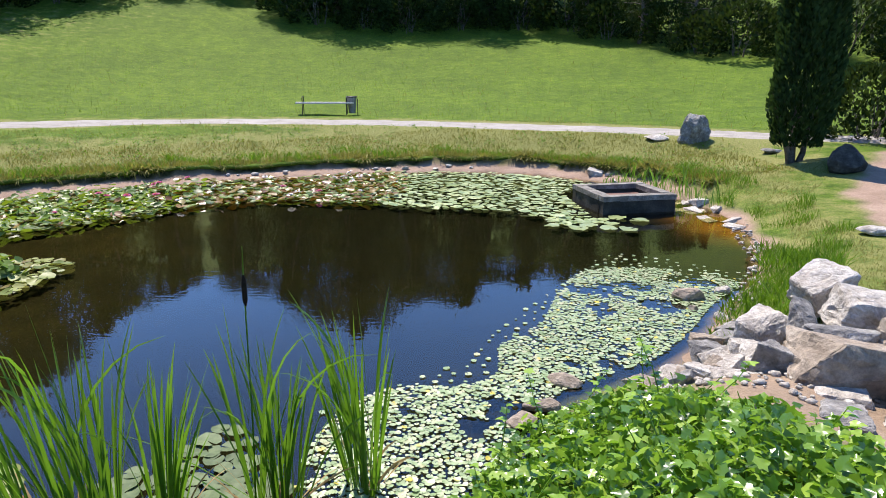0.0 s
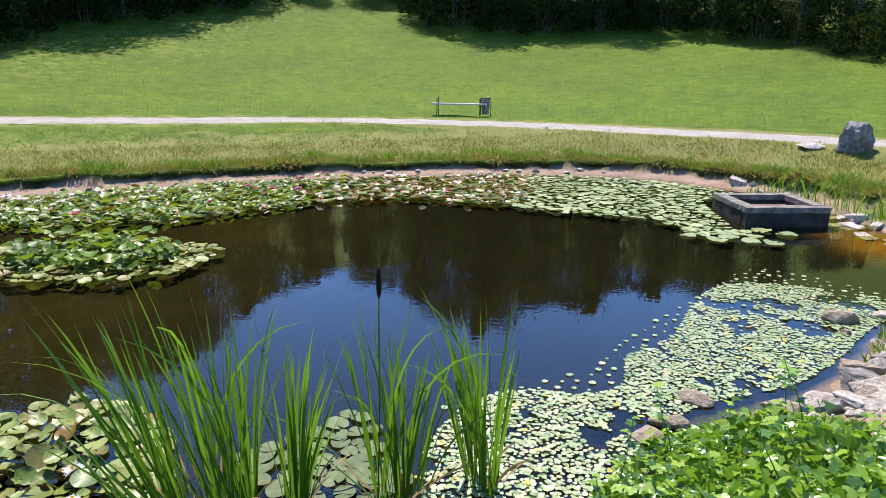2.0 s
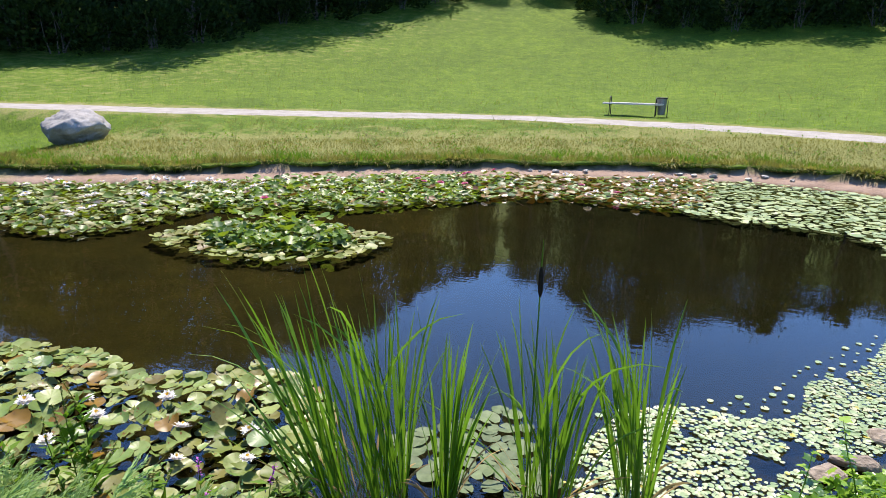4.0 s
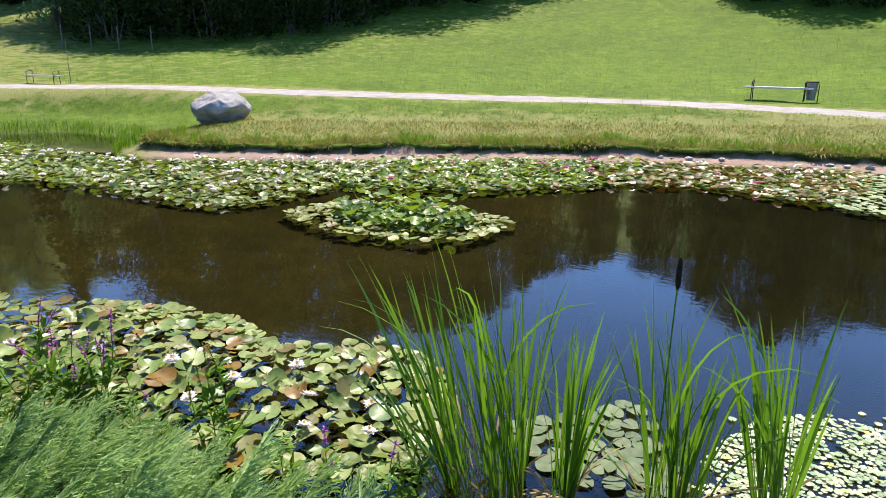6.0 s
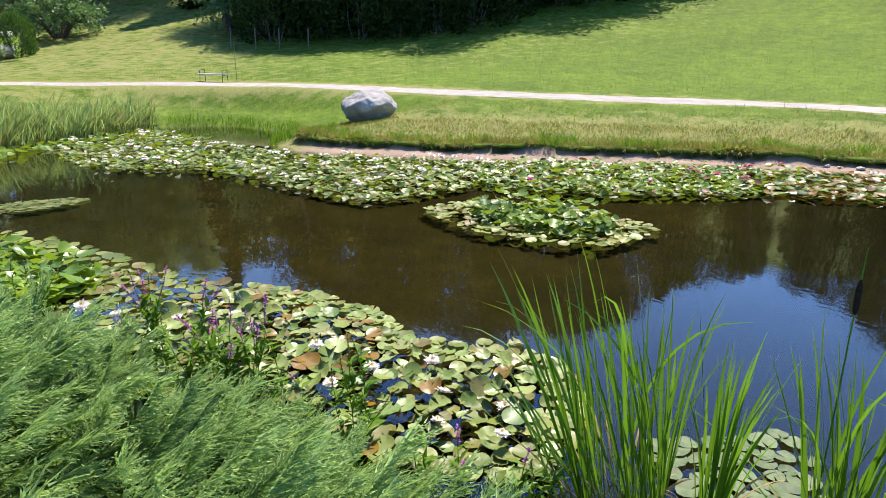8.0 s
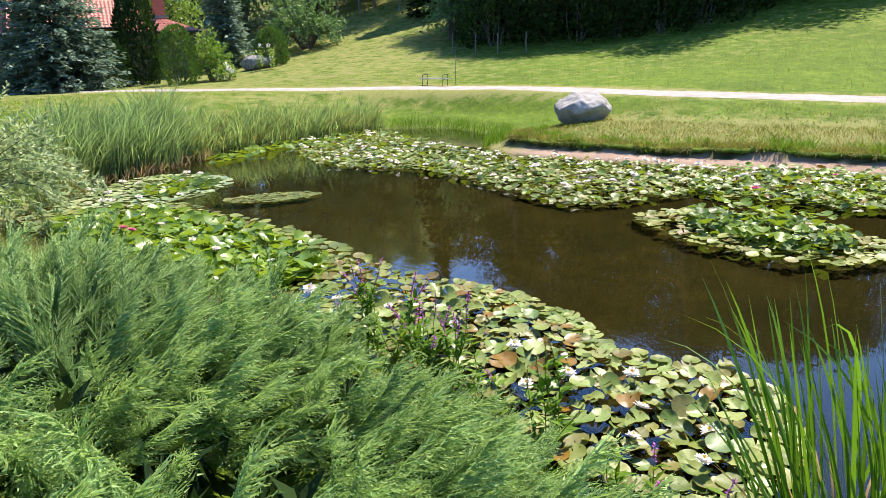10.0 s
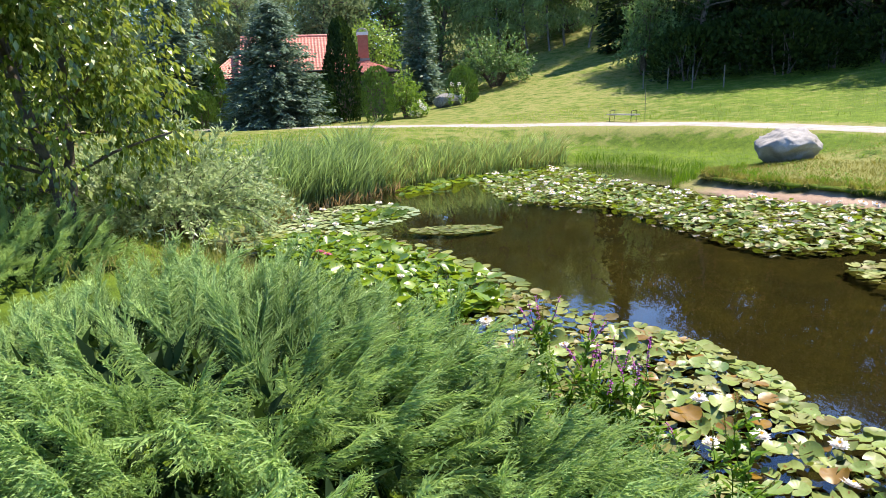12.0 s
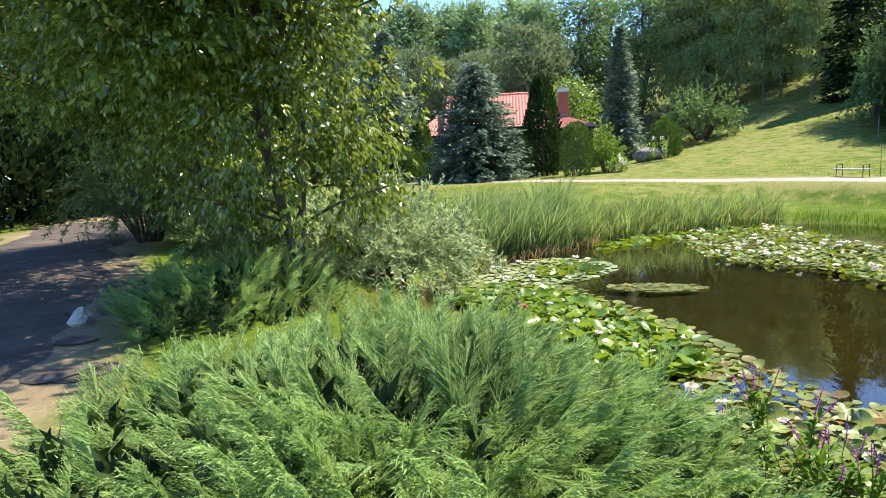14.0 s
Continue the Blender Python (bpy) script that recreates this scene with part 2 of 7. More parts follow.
M["glass"] = surface("dark_window_glass", [(0.02, 0.025, 0.03), (0.03, 0.035, 0.04)], 2, 0.08, 0, 0.02, spec=0.6)
M["grass"] = foliage("grass_blades", [(0.045, 0.12, 0.006), (0.08, 0.175, 0.012), (0.135, 0.225, 0.022)], 0.6, 0.35, (0.28, 0.5, 0.02), 0.15)
M["slope_grass"] = foliage("slope_grass_blades", [(0.10, 0.108, 0.019), (0.18, 0.172, 0.038), (0.27, 0.24, 0.072)], 0.65, 0.35, (0.42, 0.41, 0.07), 0.15, 0.4)
M["meadow_grass"] = foliage("meadow_grass_blades", [(0.085, 0.17, 0.012), (0.125, 0.225, 0.018), (0.185, 0.28, 0.03)], 0.65, 0.5, (0.34, 0.52, 0.03), 0.1, 0.25)
M["dry_grass"] = foliage("dry_grass_blades", [(0.12, 0.15, 0.03), (0.20, 0.21, 0.06), (0.32, 0.29, 0.12)], 0.7, 0.4, (0.4, 0.4, 0.1), 0.2)
M["reed"] = foliage("reed_leaves", [(0.022, 0.075, 0.008), (0.05, 0.14, 0.012), (0.15, 0.28, 0.024)], 0.36, 0.36, (0.3, 0.6, 0.03), 0.45, 0.45)
M["reed_far"] = foliage("far_reed_leaves", [(0.15, 0.23, 0.08), (0.25, 0.34, 0.11), (0.38, 0.44, 0.17)], 0.5, 0.5, (0.3, 0.45, 0.1), 0.3)
M["straw"] = foliage("dead_reed_leaves", [(0.28, 0.16, 0.06), (0.4, 0.27, 0.12), (0.5, 0.38, 0.2)], 0.8, 0.3, (0.5, 0.35, 0.15), 0.2)
M["cattail"] = surface("cattail_head_fuzz", [(0.012, 0.009, 0.007), (0.03, 0.02, 0.014)], 40, 0.95, 0, 0.5, 200, 0.4, 0.004, 0.1)
M["pad"] = foliage("lily_pad_green", [(0.070, 0.105, 0.015), (0.125, 0.165, 0.028), (0.20, 0.235, 0.055), (0.12, 0.085, 0.022)], 0.48, 0.2, (0.4, 0.42, 0.05), 0.32, 0.2, 0.7)
M["pad_near"] = pad_material("lily_pad_spotted", [(0.075, 0.145, 0.028), (0.14, 0.215, 0.045), (0.21, 0.275, 0.07), (0.17, 0.225, 0.04), (0.28, 0.33, 0.11), (0.13, 0.12, 0.03)])
M["pad_under"] = foliage("lily_pad_underside", [(0.12, 0.045, 0.018), (0.19, 0.09, 0.025), (0.17, 0.14, 0.03)], 0.45, 0.2, (0.4, 0.2, 0.04), 0.35, 0.2, 0.5)
M["pad_pale"] = foliage("lily_pad_pale", [(0.18, 0.245, 0.085), (0.28, 0.34, 0.14), (0.40, 0.45, 0.22)], 0.28, 0.12, (0.35, 0.45, 0.1), 0.55, 0.15, 0.4)
M["pad_grey"] = foliage("lily_pad_greyish", [(0.055, 0.095, 0.040), (0.095, 0.135, 0.065), (0.145, 0.18, 0.10)], 0.6, 0.06, (0.25, 0.35, 0.1), 0.18, 0.4, 0.7)
M["pad_lush"] = foliage("lily_leaf_lush", [(0.034, 0.080, 0.005), (0.080, 0.155, 0.009), (0.165, 0.255, 0.02)], 0.44, 0.30, (0.40, 0.52, 0.03), 0.34, 0.2)
M["pad_red"] = foliage("lily_pad_reddish", [(0.11, 0.045, 0.007), (0.19, 0.10, 0.010), (0.18, 0.15, 0.018)], 0.36, 0.12, (0.45, 0.25, 0.02), 0.4, 0.2)
M["pad_fresh"] = foliage("lily_leaf_fresh", [(0.065, 0.135, 0.009), (0.125, 0.22, 0.014), (0.21, 0.31, 0.032)], 0.34, 0.32, (0.42, 0.58, 0.04), 0.45, 0.2)
M["floatleaf"] = foliage("small_floating_leaves", [(0.20, 0.28, 0.12), (0.27, 0.35, 0.17), (0.34, 0.41, 0.22), (0.42, 0.41, 0.24)], 0.35, 0.1, (0.35, 0.5, 0.12), 0.45, 0.12)
M["floatyellow"] = foliage("yellowed_leaves", [(0.55, 0.45, 0.06), (0.6, 0.5, 0.15)], 0.5, 0.15, (0.6, 0.5, 0.05), 0.3)
M["petal"] = foliage("white_petals", [(0.78, 0.74, 0.70), (0.84, 0.82, 0.78)], 0.5, 0.3, (0.9, 0.8, 0.8), 0.3, 0.05)
M["petal_pink"] = foliage("pink_petals", [(0.5, 0.08, 0.2), (0.65, 0.2, 0.35)], 0.5, 0.3, (0.7, 0.2, 0.4), 0.3, 0.05)
M["petal_purple"] = foliage("purple_petals", [(0.34, 0.06, 0.34), (0.50, 0.12, 0.46)], 0.6, 0.3, (0.5, 0.15, 0.5), 0.2, 0.05)
M["petal_yellow"] = foliage("stamen_yellow", [(0.7, 0.45, 0.04), (0.75, 0.55, 0.08)], 0.6, 0.2, (0.7, 0.5, 0.1), 0.2, 0.05)
M["ivy"] = foliage("ivy_leaves", [(0.03, 0.085, 0.01), (0.09, 0.19, 0.018), (0.19, 0.33, 0.03), (0.34, 0.48, 0.07)], 0.24, 0.34, (0.35, 0.65, 0.04), 0.6, 0.2)
M["juniper"] = foliage("juniper_needles", [(0.105, 0.20, 0.07), (0.17, 0.295, 0.10), (0.24, 0.37, 0.13)], 0.55, 0.40, (0.34, 0.54, 0.12), 0.2, 0.5, 0.6)
M["juniper_tip"] = foliage("juniper_tips", [(0.225, 0.365, 0.13), (0.30, 0.455, 0.165), (0.385, 0.535, 0.20)], 0.5, 0.42, (0.44, 0.6, 0.13), 0.2, 0.3, 0.45)
M["reed_dark"] = foliage("dark_reed_leaves", [(0.10, 0.17, 0.065), (0.19, 0.28, 0.11), (0.31, 0.40, 0.18)], 0.40, 0.48, (0.3, 0.46, 0.12), 0.5)
M["willow"] = foliage("grey_green_willow", [(0.20, 0.28, 0.12), (0.33, 0.42, 0.21), (0.50, 0.58, 0.34)], 0.45, 0.4, (0.38, 0.5, 0.2), 0.35, 0.25)
M["feather"] = foliage("feathery_leaves", [(0.07, 0.13, 0.04), (0.12, 0.19, 0.06), (0.20, 0.27, 0.10)], 0.5, 0.3, (0.3, 0.42, 0.1), 0.3, 0.3)
M["leaf"] = foliage("broad_leaves", [(0.026, 0.057, 0.010), (0.085, 0.145, 0.022), (0.19, 0.265, 0.043), (0.42, 0.46, 0.14)], 0.25, 0.32, (0.48, 0.58, 0.07), 0.6, 0.2)
# leaf colour cut to near black to hold the wood's deep shade
M["forest_leaf"] = foliage("shade_dark_forest_leaves", [(0.008, 0.019, 0.005), (0.016, 0.034, 0.008), (0.036, 0.060, 0.015)], 0.7, 0.08, (0.2, 0.32, 0.04), 0.06, 0.3, 0.5)
# these three greens lean to blue, with distance haze mixed into the colour
M["light_leaf"] = foliage("hazy_light_tree_leaves", [(0.11, 0.20, 0.09), (0.20, 0.32, 0.15), (0.34, 0.45, 0.24)], 0.5, 0.32, (0.30, 0.48, 0.16), 0.3, 0.3, 0.5)
M["mid_leaf"] = foliage("hazy_green_tree_leaves", [(0.055, 0.12, 0.04), (0.105, 0.195, 0.065), (0.19, 0.295, 0.11)], 0.5, 0.28, (0.26, 0.44, 0.1), 0.3, 0.3, 0.5)
M["birch_leaf"] = foliage("hazy_birch_leaves", [(0.13, 0.20, 0.07), (0.21, 0.29, 0.105), (0.31, 0.38, 0.16)], 0.5, 0.38, (0.34, 0.48, 0.12), 0.3, 0.25, 0.5)
M["lime_leaf"] = foliage("yellow_green_leaves", [(0.10, 0.2, 0.03), (0.16, 0.28, 0.04), (0.22, 0.34, 0.06)], 0.5, 0.3, (0.4, 0.6, 0.06), 0.3, 0.2)
# needles darkened likewise, the wood's shade being in their colour
M["spruce"] = foliage("shade_dark_spruce_needles", [(0.010, 0.023, 0.011), (0.018, 0.038, 0.016), (0.033, 0.058, 0.024)], 0.7, 0.08, (0.12, 0.2, 0.05), 0.06, 0.3, 0.5)
M["blue_spruce"] = foliage("blue_spruce_needles", [(0.075, 0.13, 0.09), (0.14, 0.21, 0.155), (0.25, 0.32, 0.245)], 0.65, 0.25, (0.22, 0.34, 0.2), 0.1, 0.3)
M["pine"] = foliage("pine_needles", [(0.10, 0.16, 0.085), (0.16, 0.225, 0.12), (0.23, 0.29, 0.16)], 0.65, 0.3, (0.28, 0.38, 0.15), 0.15, 0.3, 0.4)
M["thuja"] = foliage("thuja_scales", [(0.05, 0.10, 0.02), (0.08, 0.15, 0.025), (0.12, 0.20, 0.04)], 0.6, 0.15, (0.2, 0.4, 0.04), 0.25, 0.3)
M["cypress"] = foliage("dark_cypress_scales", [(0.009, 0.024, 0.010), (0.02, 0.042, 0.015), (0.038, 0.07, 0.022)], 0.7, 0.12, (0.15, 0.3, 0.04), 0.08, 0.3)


# ---- mesh helpers ----
rng = np.random.default_rng(7)


def mesh_of(name, V, F, mats, index=None, smooth=False):
    me = bpy.data.meshes.new(name)
    V = np.asarray(V, dtype=np.float32)
    if isinstance(F, np.ndarray):
        k = F.shape[1]
        me.vertices.add(len(V))
        me.vertices.foreach_set("co", V.ravel())
        me.loops.add(F.size)
        me.loops.foreach_set("vertex_index", F.ravel().astype(np.int32))
        me.polygons.add(len(F))
        me.polygons.foreach_set("loop_start", np.arange(0, F.size, k, dtype=np.int32))
        me.update(calc_edges=True)
    else:
        me.from_pydata([tuple(map(float, v)) for v in V], [], F)
    for mt in (mats if isinstance(mats, (list, tuple)) else [mats]):
        me.materials.append(mt)
    if index is not None:
        me.polygons.foreach_set("material_index", np.asarray(index, dtype=np.int32))
    if smooth:
        me.polygons.foreach_set("use_smooth", np.ones(len(me.polygons), dtype=bool))
    me.update()
    return me


def part(name, me, material, parent, label="", m=None):
    """One mesh object, from a bmesh or a mesh, under a thing or a part."""
    if isinstance(me, bmesh.types.BMesh):
        data = bpy.data.meshes.new(name)
        me.to_mesh(data)
        me.free()
        data.materials.append(material)
        me = data
    ob = new(name, me)
    ob.parent = parent
    if m is not None:
        ob.matrix_basis = m
    return tagged(ob, label)


def thing(name, label, category, m=None, group="", kind=""):
    ob = new(name)
    ob.empty_display_size = 0.2
    if m is not None:
        ob.matrix_basis = m
    return tagged(ob, label, category, group, kind)


def rot_frames(direction, up=None, roll=None):
    """Frames whose y axis follows each direction: (n,3,3) with columns x, y, z."""
    d = direction / np.linalg.norm(direction, axis=1, keepdims=True)
    u = np.tile([0.0, 0.0, 1.0], (len(d), 1)) if up is None else up
    x = np.cross(d, u)
    x /= np.linalg.norm(x, axis=1, keepdims=True) + 1e-9
    z = np.cross(x, d)
    if roll is not None:
        c, s = np.cos(roll)[:, None], np.sin(roll)[:, None]
        x, z = c * x + s * z, c * z - s * x
    return np.stack([x, d, z], axis=2)


def scatter(bv, bf, frames, places, sizes):
    """Many copies of a small mesh, as arrays of one mesh."""
    bv = np.asarray(bv, dtype=float)
    sizes = np.asarray(sizes, dtype=float)
    if sizes.ndim == 1:
        sizes = sizes[:, None]
    v = np.einsum("nij,nkj->nki", frames, bv[None] * sizes[:, None, :]) + places[:, None, :]
    f = np.asarray(bf)[None] + (np.arange(len(places)) * len(bv))[:, None, None]
    return v.reshape(-1, 3), f.reshape(-1, f.shape[2])


def joined(chunks):
    vs, fs, at = [], [], 0
    for v, f in chunks:
        vs.append(v)
        fs.append(f + at)
        at += len(v)
    return np.concatenate(vs), np.concatenate(fs)


# a leaf along y, folded a little on its midrib, two quads
LEAF_V = [(0, 0, 0), (0.26, 0.45, 0.05), (0, 1, -0.06), (0, 0.5, 0), (-0.26, 0.45, 0.05)]
LEAF_F = [(0, 1, 2, 3), (0, 3, 2, 4)]
KITE_V = [(0, 0, 0), (0.3, 0.45, 0.04), (0, 1, -0.05), (-0.3, 0.45, 0.04)]
KITE_F = [(0, 1, 2, 3)]
SHARD_V = [(-0.17, 0, 0), (0.24, 0.36, 0.05), (0.0, 1, -0.05)]
SHARD_F = [(0, 1, 2)]


def unit(n):
    v = rng.normal(size=(n, 3))
    return v / np.linalg.norm(v, axis=1, keepdims=True)


def tube(points, radii, sides=7):
    """A tapered tube along a line of points."""
    P = np.asarray(points, float)
    d = np.gradient(P, axis=0)
    fr = rot_frames(d + 1e-6, up=np.tile([0.3, 1.0, 0.1], (len(P), 1)))
    a = np.arange(sides) / sides * 2 * np.pi
    ring = np.stack([np.cos(a), np.zeros(sides), np.sin(a)], 1)
    V = np.concatenate([P[i] + (fr[i] @ (ring * radii[i]).T).T for i in range(len(P))])
    F = [(i * sides + j, i * sides + (j + 1) % sides, (i + 1) * sides + (j + 1) % sides, (i + 1) * sides + j) for i in range(len(P) - 1) for j in range(sides)]
    return V, np.array(F)


def smooth01(a, b, x):
    t = np.clip((np.asarray(x, float) - a) / (b - a), 0, 1)
    return t * t * (3 - 2 * t)


def curve_through(points, steps, closed=False):
    """A smooth line through plan points."""
    P = np.asarray(points, float)
    n, out = len(P), []
    for i in range(n if closed else n - 1):
        a, b, c, d = (P[(i - 1) % n], P[i], P[(i + 1) % n], P[(i + 2) % n]) if closed else (P[max(i - 1, 0)], P[i], P[i + 1], P[min(i + 2, n - 1)])
        for s in np.arange(steps) / steps:
            out.append(0.5 * (2 * b + (c - a) * s + (2 * a - 5 * b + 4 * c - d) * s**2 + (3 * b - a - 3 * c + d) * s**3))
    return np.array(out + ([] if closed else [P[-1]]))


def seg_distance(x, y, line, closed=False):
    """Distance from points to a polyline."""
    best = np.full(np.shape(x), 1e9)
    n = len(line)
    for i in range(n if closed else n - 1):
        a, b = line[i], line[(i + 1) % n]
        ab = b - a
        t = np.clip(((x - a[0]) * ab[0] + (y - a[1]) * ab[1]) / (ab @ ab + 1e-12), 0, 1)
        best = np.minimum(best, np.hypot(x - a[0] - t * ab[0], y - a[1] - t * ab[1]))
    return best


def inside(x, y, poly):
    r = np.zeros(np.shape(x), bool)
    n = len(poly)
    for i in range(n):
        (x1, y1), (x2, y2) = poly[i], poly[(i + 1) % n]
        r ^= ((y1 > y) != (y2 > y)) & (x < (x2 - x1) * (y - y1) / (y2 - y1 + 1e-12) + x1)
    return r


def wobble(x, y, scale, seed=0):
    """Smooth cheap noise in the plane, about -1 to 1."""
    r = np.random.default_rng(seed)
    out = 0
    for k in range(5):
        a, f, ph = r.uniform(0, 6.28), scale * (1.0 + 0.7 * k), r.uniform(0, 6.28, 2)
        out = out + np.sin((x * np.cos(a) + y * np.sin(a)) * f + ph[0]) * np.cos((y * np.cos(a) - x * np.sin(a)) * f * 0.8 + ph[1]) / (1 + 0.5 * k)
    return out / 2.2


# ---- the lie of the land ----
SHORE = curve_through([(-3.0, 2.0), (-2.0, 2.2), (-1.0, 2.55), (0.0, 3.1), (0.5, 3.9), (1.0, 4.7), (1.9, 5.3), (2.5, 6.0), (3.0, 6.8), (3.85, 7.95), (4.5, 9.6),
                       (4.85, 11.2), (4.6, 12.6), (4.2, 14.2), (3.2, 15.1), (2.1, 15.9), (0.2, 16.2), (-2.4, 15.6), (-5.35, 14.3), (-7.25, 13.2), (-9.35, 11.65),
                       (-11.45, 10.15), (-14.2, 8.6), (-15.7, 8.7), (-17.6, 10.0), (-20.2, 9.9), (-21.5, 8.0), (-21.3, 6.2), (-20.2, 4.3), (-19.3, 2.5), (-17.6, 0.8),
                       (-16.5, -0.6), (-14.5, -1.4), (-12.6, -1.8), (-11.3, -1.2), (-9.0, -0.2), (-7.6, 0.6), (-6.3, 1.1), (-5.4, 1.5), (-4.4, 1.8)], 5, True)
TRACK = curve_through([(30, 9), (14, 15.3), (8.3, 17.7), (6.4, 18.5), (1.9, 20.1), (-3.2, 21.3), (-8.6, 21.0), (-12.6, 18.7), (-15.6, 16.5), (-18.6, 14.8), (-22.4, 13.2),
                       (-26.2, 10.5), (-28.2, 8.2), (-32.2, 4.8), (-36.9, 0.5), (-42, -6.2), (-52, -18)], 6)



def lie(x, y):
    """Height of the ground, distance from the water's edge (negative in the pond), farness of the bank, distance from the track."""
    x, y = np.asarray(x, float), np.asarray(y, float)
    sd = seg_distance(x, y, SHORE, True) * np.where(inside(x, y, SHORE), -1, 1)
    far = smooth01(0.0, 1.5, y - (0.26 * x + 11.0)) * smooth01(-17.0, -15.0, x)
    left = smooth01(-12.5, -15.0, x)
    right = smooth01(1.5, 3.0, x) * (1 - far)
    dt = seg_distance(x, y, TRACK)
    ty = np.interp(x, TRACK[::-1, 0], TRACK[::-1, 1])
    beyond = np.where(y > ty, dt, -dt)
    bottom = -0.06 - np.minimum(0.26, 0.22 * np.maximum(-sd, 0)) * (1 - 0.35 * right) + 0.012 * wobble(x, y, 1.1, 6)
    w = wobble(x, y, 1.3, 3)
    edge = 0.18 + 0.04 * w
    s1 = np.maximum(sd + 0.10 * w, 0)
    z_far = 0.02 + 0.09 * np.clip(s1 / 0.50, 0, 1) + (edge - 0.02) * smooth01(0.52, 0.64, s1) + 0.46 * smooth01(0.6, 5.5, s1)
    z_right = 0.02 + 0.32 * smooth01(0.0, 1.2, s1) + 0.28 * smooth01(0.8, 5.0, s1)
    z_left = 0.02 + 0.28 * smooth01(0.0, 1.0, s1) + 0.55 * smooth01(0.8, 5.5, s1)
    z_near = 0.02 + 0.55 * smooth01(0.0, 1.3, s1) + 0.36 * smooth01(0.8, 3.0, s1)
    z = z_near * (1 - right) + z_right * right
    z = z * (1 - left) + z_left * left
    z = z * (1 - far) + z_far * far
    z = z + 0.22 * smooth01(-6, -22, x) * smooth01(3, 7, s1)
    shelf = smooth01(2.6, 0.8, dt) * smooth01(0.5, 1.5, sd)
    z = z * (1 - shelf) + (0.75 + 0.30 * smooth01(-8, -22, x)) * shelf
    az = np.degrees(np.arctan2(-x, y))
    hill = 1 - smooth01(70, 94, az) * 0.95
    b = np.clip(beyond, 0, 75)
    z = z + hill * (0.03 * b + 0.0043 * b * b)
    z = z + 0.02 * wobble(x, y, 0.9, 5) * smooth01(0.8, 3, sd)
    return np.where(sd < 0, bottom, z), sd, far, dt


def height(x, y):
    return lie(np.atleast_1d(x), np.atleast_1d(y))[0]


def lines(lo, hi, step, reach):
    mid = np.arange(lo, hi + step / 2, step)
    grow = step * np.cumsum(1.16 ** np.arange(1, 70))
    grow = grow[grow < reach]
    return np.concatenate([lo - grow[::-1], mid, hi + grow])


def build_ground():
    xs, ys = lines(-23, 9, 0.17, 2500), lines(-6, 24, 0.17, 2500)
    X, Y = np.meshgrid(xs, ys)
    x, y = X.ravel(), Y.ravel()
    z, sd, far, dt = lie(x, y)
    nx, ny = len(xs), len(ys)
    i = (np.arange(ny - 1)[:, None] * nx + np.arange(nx - 1)[None]).ravel()
    F = np.stack([i, i + 1, i + nx + 1, i + nx], 1)
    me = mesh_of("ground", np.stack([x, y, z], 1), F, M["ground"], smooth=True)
    w = wobble(x, y, 2.2, 9)
    right = smooth01(3, 4.5, x) * (1 - far)
    bare = far * smooth01(0.56, 0.48, sd + 0.1 * w) + (1 - far) * smooth01(0.34, 0.14, sd + 0.15 * w)
    bare = np.clip(bare, 0, 1) * (1 - 0.9 * smooth01(-13.8, -15.0, x)) * (1 - 0.7 * smooth01(-8.0, -10.0, x) * smooth01(7.0, 4.5, y))
    side = seg_distance(x, y, np.array([(12.3, 17.0), (9.8, 14.4), (7.25, 11.3), (6.5, 9.6), (6.3, 8.2), (6.8, 6.0)]))
    bare = np.maximum(bare, smooth01(0.46, 0.22, side + 0.2 * w))
    bare = np.maximum(bare, 0.9 * smooth01(1.5, 0.9, np.hypot((x - 2.8) * 0.9, y - 4.7) + 0.2 * w))
    bare = bare * (1 - 0.75 * smooth01(2.6, 1.6, x) * smooth01(5.6, 5.0, y) * smooth01(-1.5, -0.5, x))
    bare = bare * (1 - 0.85 * smooth01(2.3, 2.7, x) * smooth01(4.4, 4.0, x) * smooth01(5.4, 5.9, y) * smooth01(9.6, 8.6, y) * smooth01(0.0, 0.25, sd))
    bare = np.maximum(bare, 0.9 * smooth01(1.0, 0.6, np.hypot(x - 2.4, y - 3.9) + 0.15 * w))
    near_path = seg_distance(x, y, np.array([(-2, -4.5), (-6, -6.2), (-12, -9.5), (-22, -13)]))
    bare = np.maximum(bare, 0.7 * smooth01(2.6, 1.8, near_path + 0.3 * w))
    dry = far * smooth01(6.5, 2.0, sd) * 0.95 + right * 0.6 + smooth01(-14, -24, x) * 0.35 * smooth01(0, 3, sd)
    dry = dry + 0.24 * smooth01(58, 68, np.degrees(np.arctan2(-x, y))) * smooth01(20, 30, np.hypot(x, y))
    dry = dry + 0.6 * smooth01(2.0, 1.0, dt)
    amber = 0.8 * smooth01(0.0, -0.08, sd) * smooth01(1.1, 0.1, np.hypot((x - 4.7) / 1.1, (y - 10.7) / 1.7) + 0.15 * w)
    # the far-bank band of this mask paints the undercut's shade
    for nm, val in (("bare", bare), ("amber", amber), ("dry", np.clip(dry, 0, 1)), ("mud_and_lip_shade", np.maximum(smooth01(0.02, -0.1, sd), 0.8 * far * smooth01(0.48, 0.55, sd + 0.1 * w) * smooth01(0.72, 0.64, sd + 0.1 * w))), ("silt", smooth01(0.0, -0.1, sd) * np.clip(smooth01(-2.2, -5.5, x) * smooth01(-17, -12, x) * 0.8 + 0.3 * smooth01(-1.0, -0.15, sd) * smooth01(3.0, 4.2, x), 0, 1))):
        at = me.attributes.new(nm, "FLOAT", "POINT")
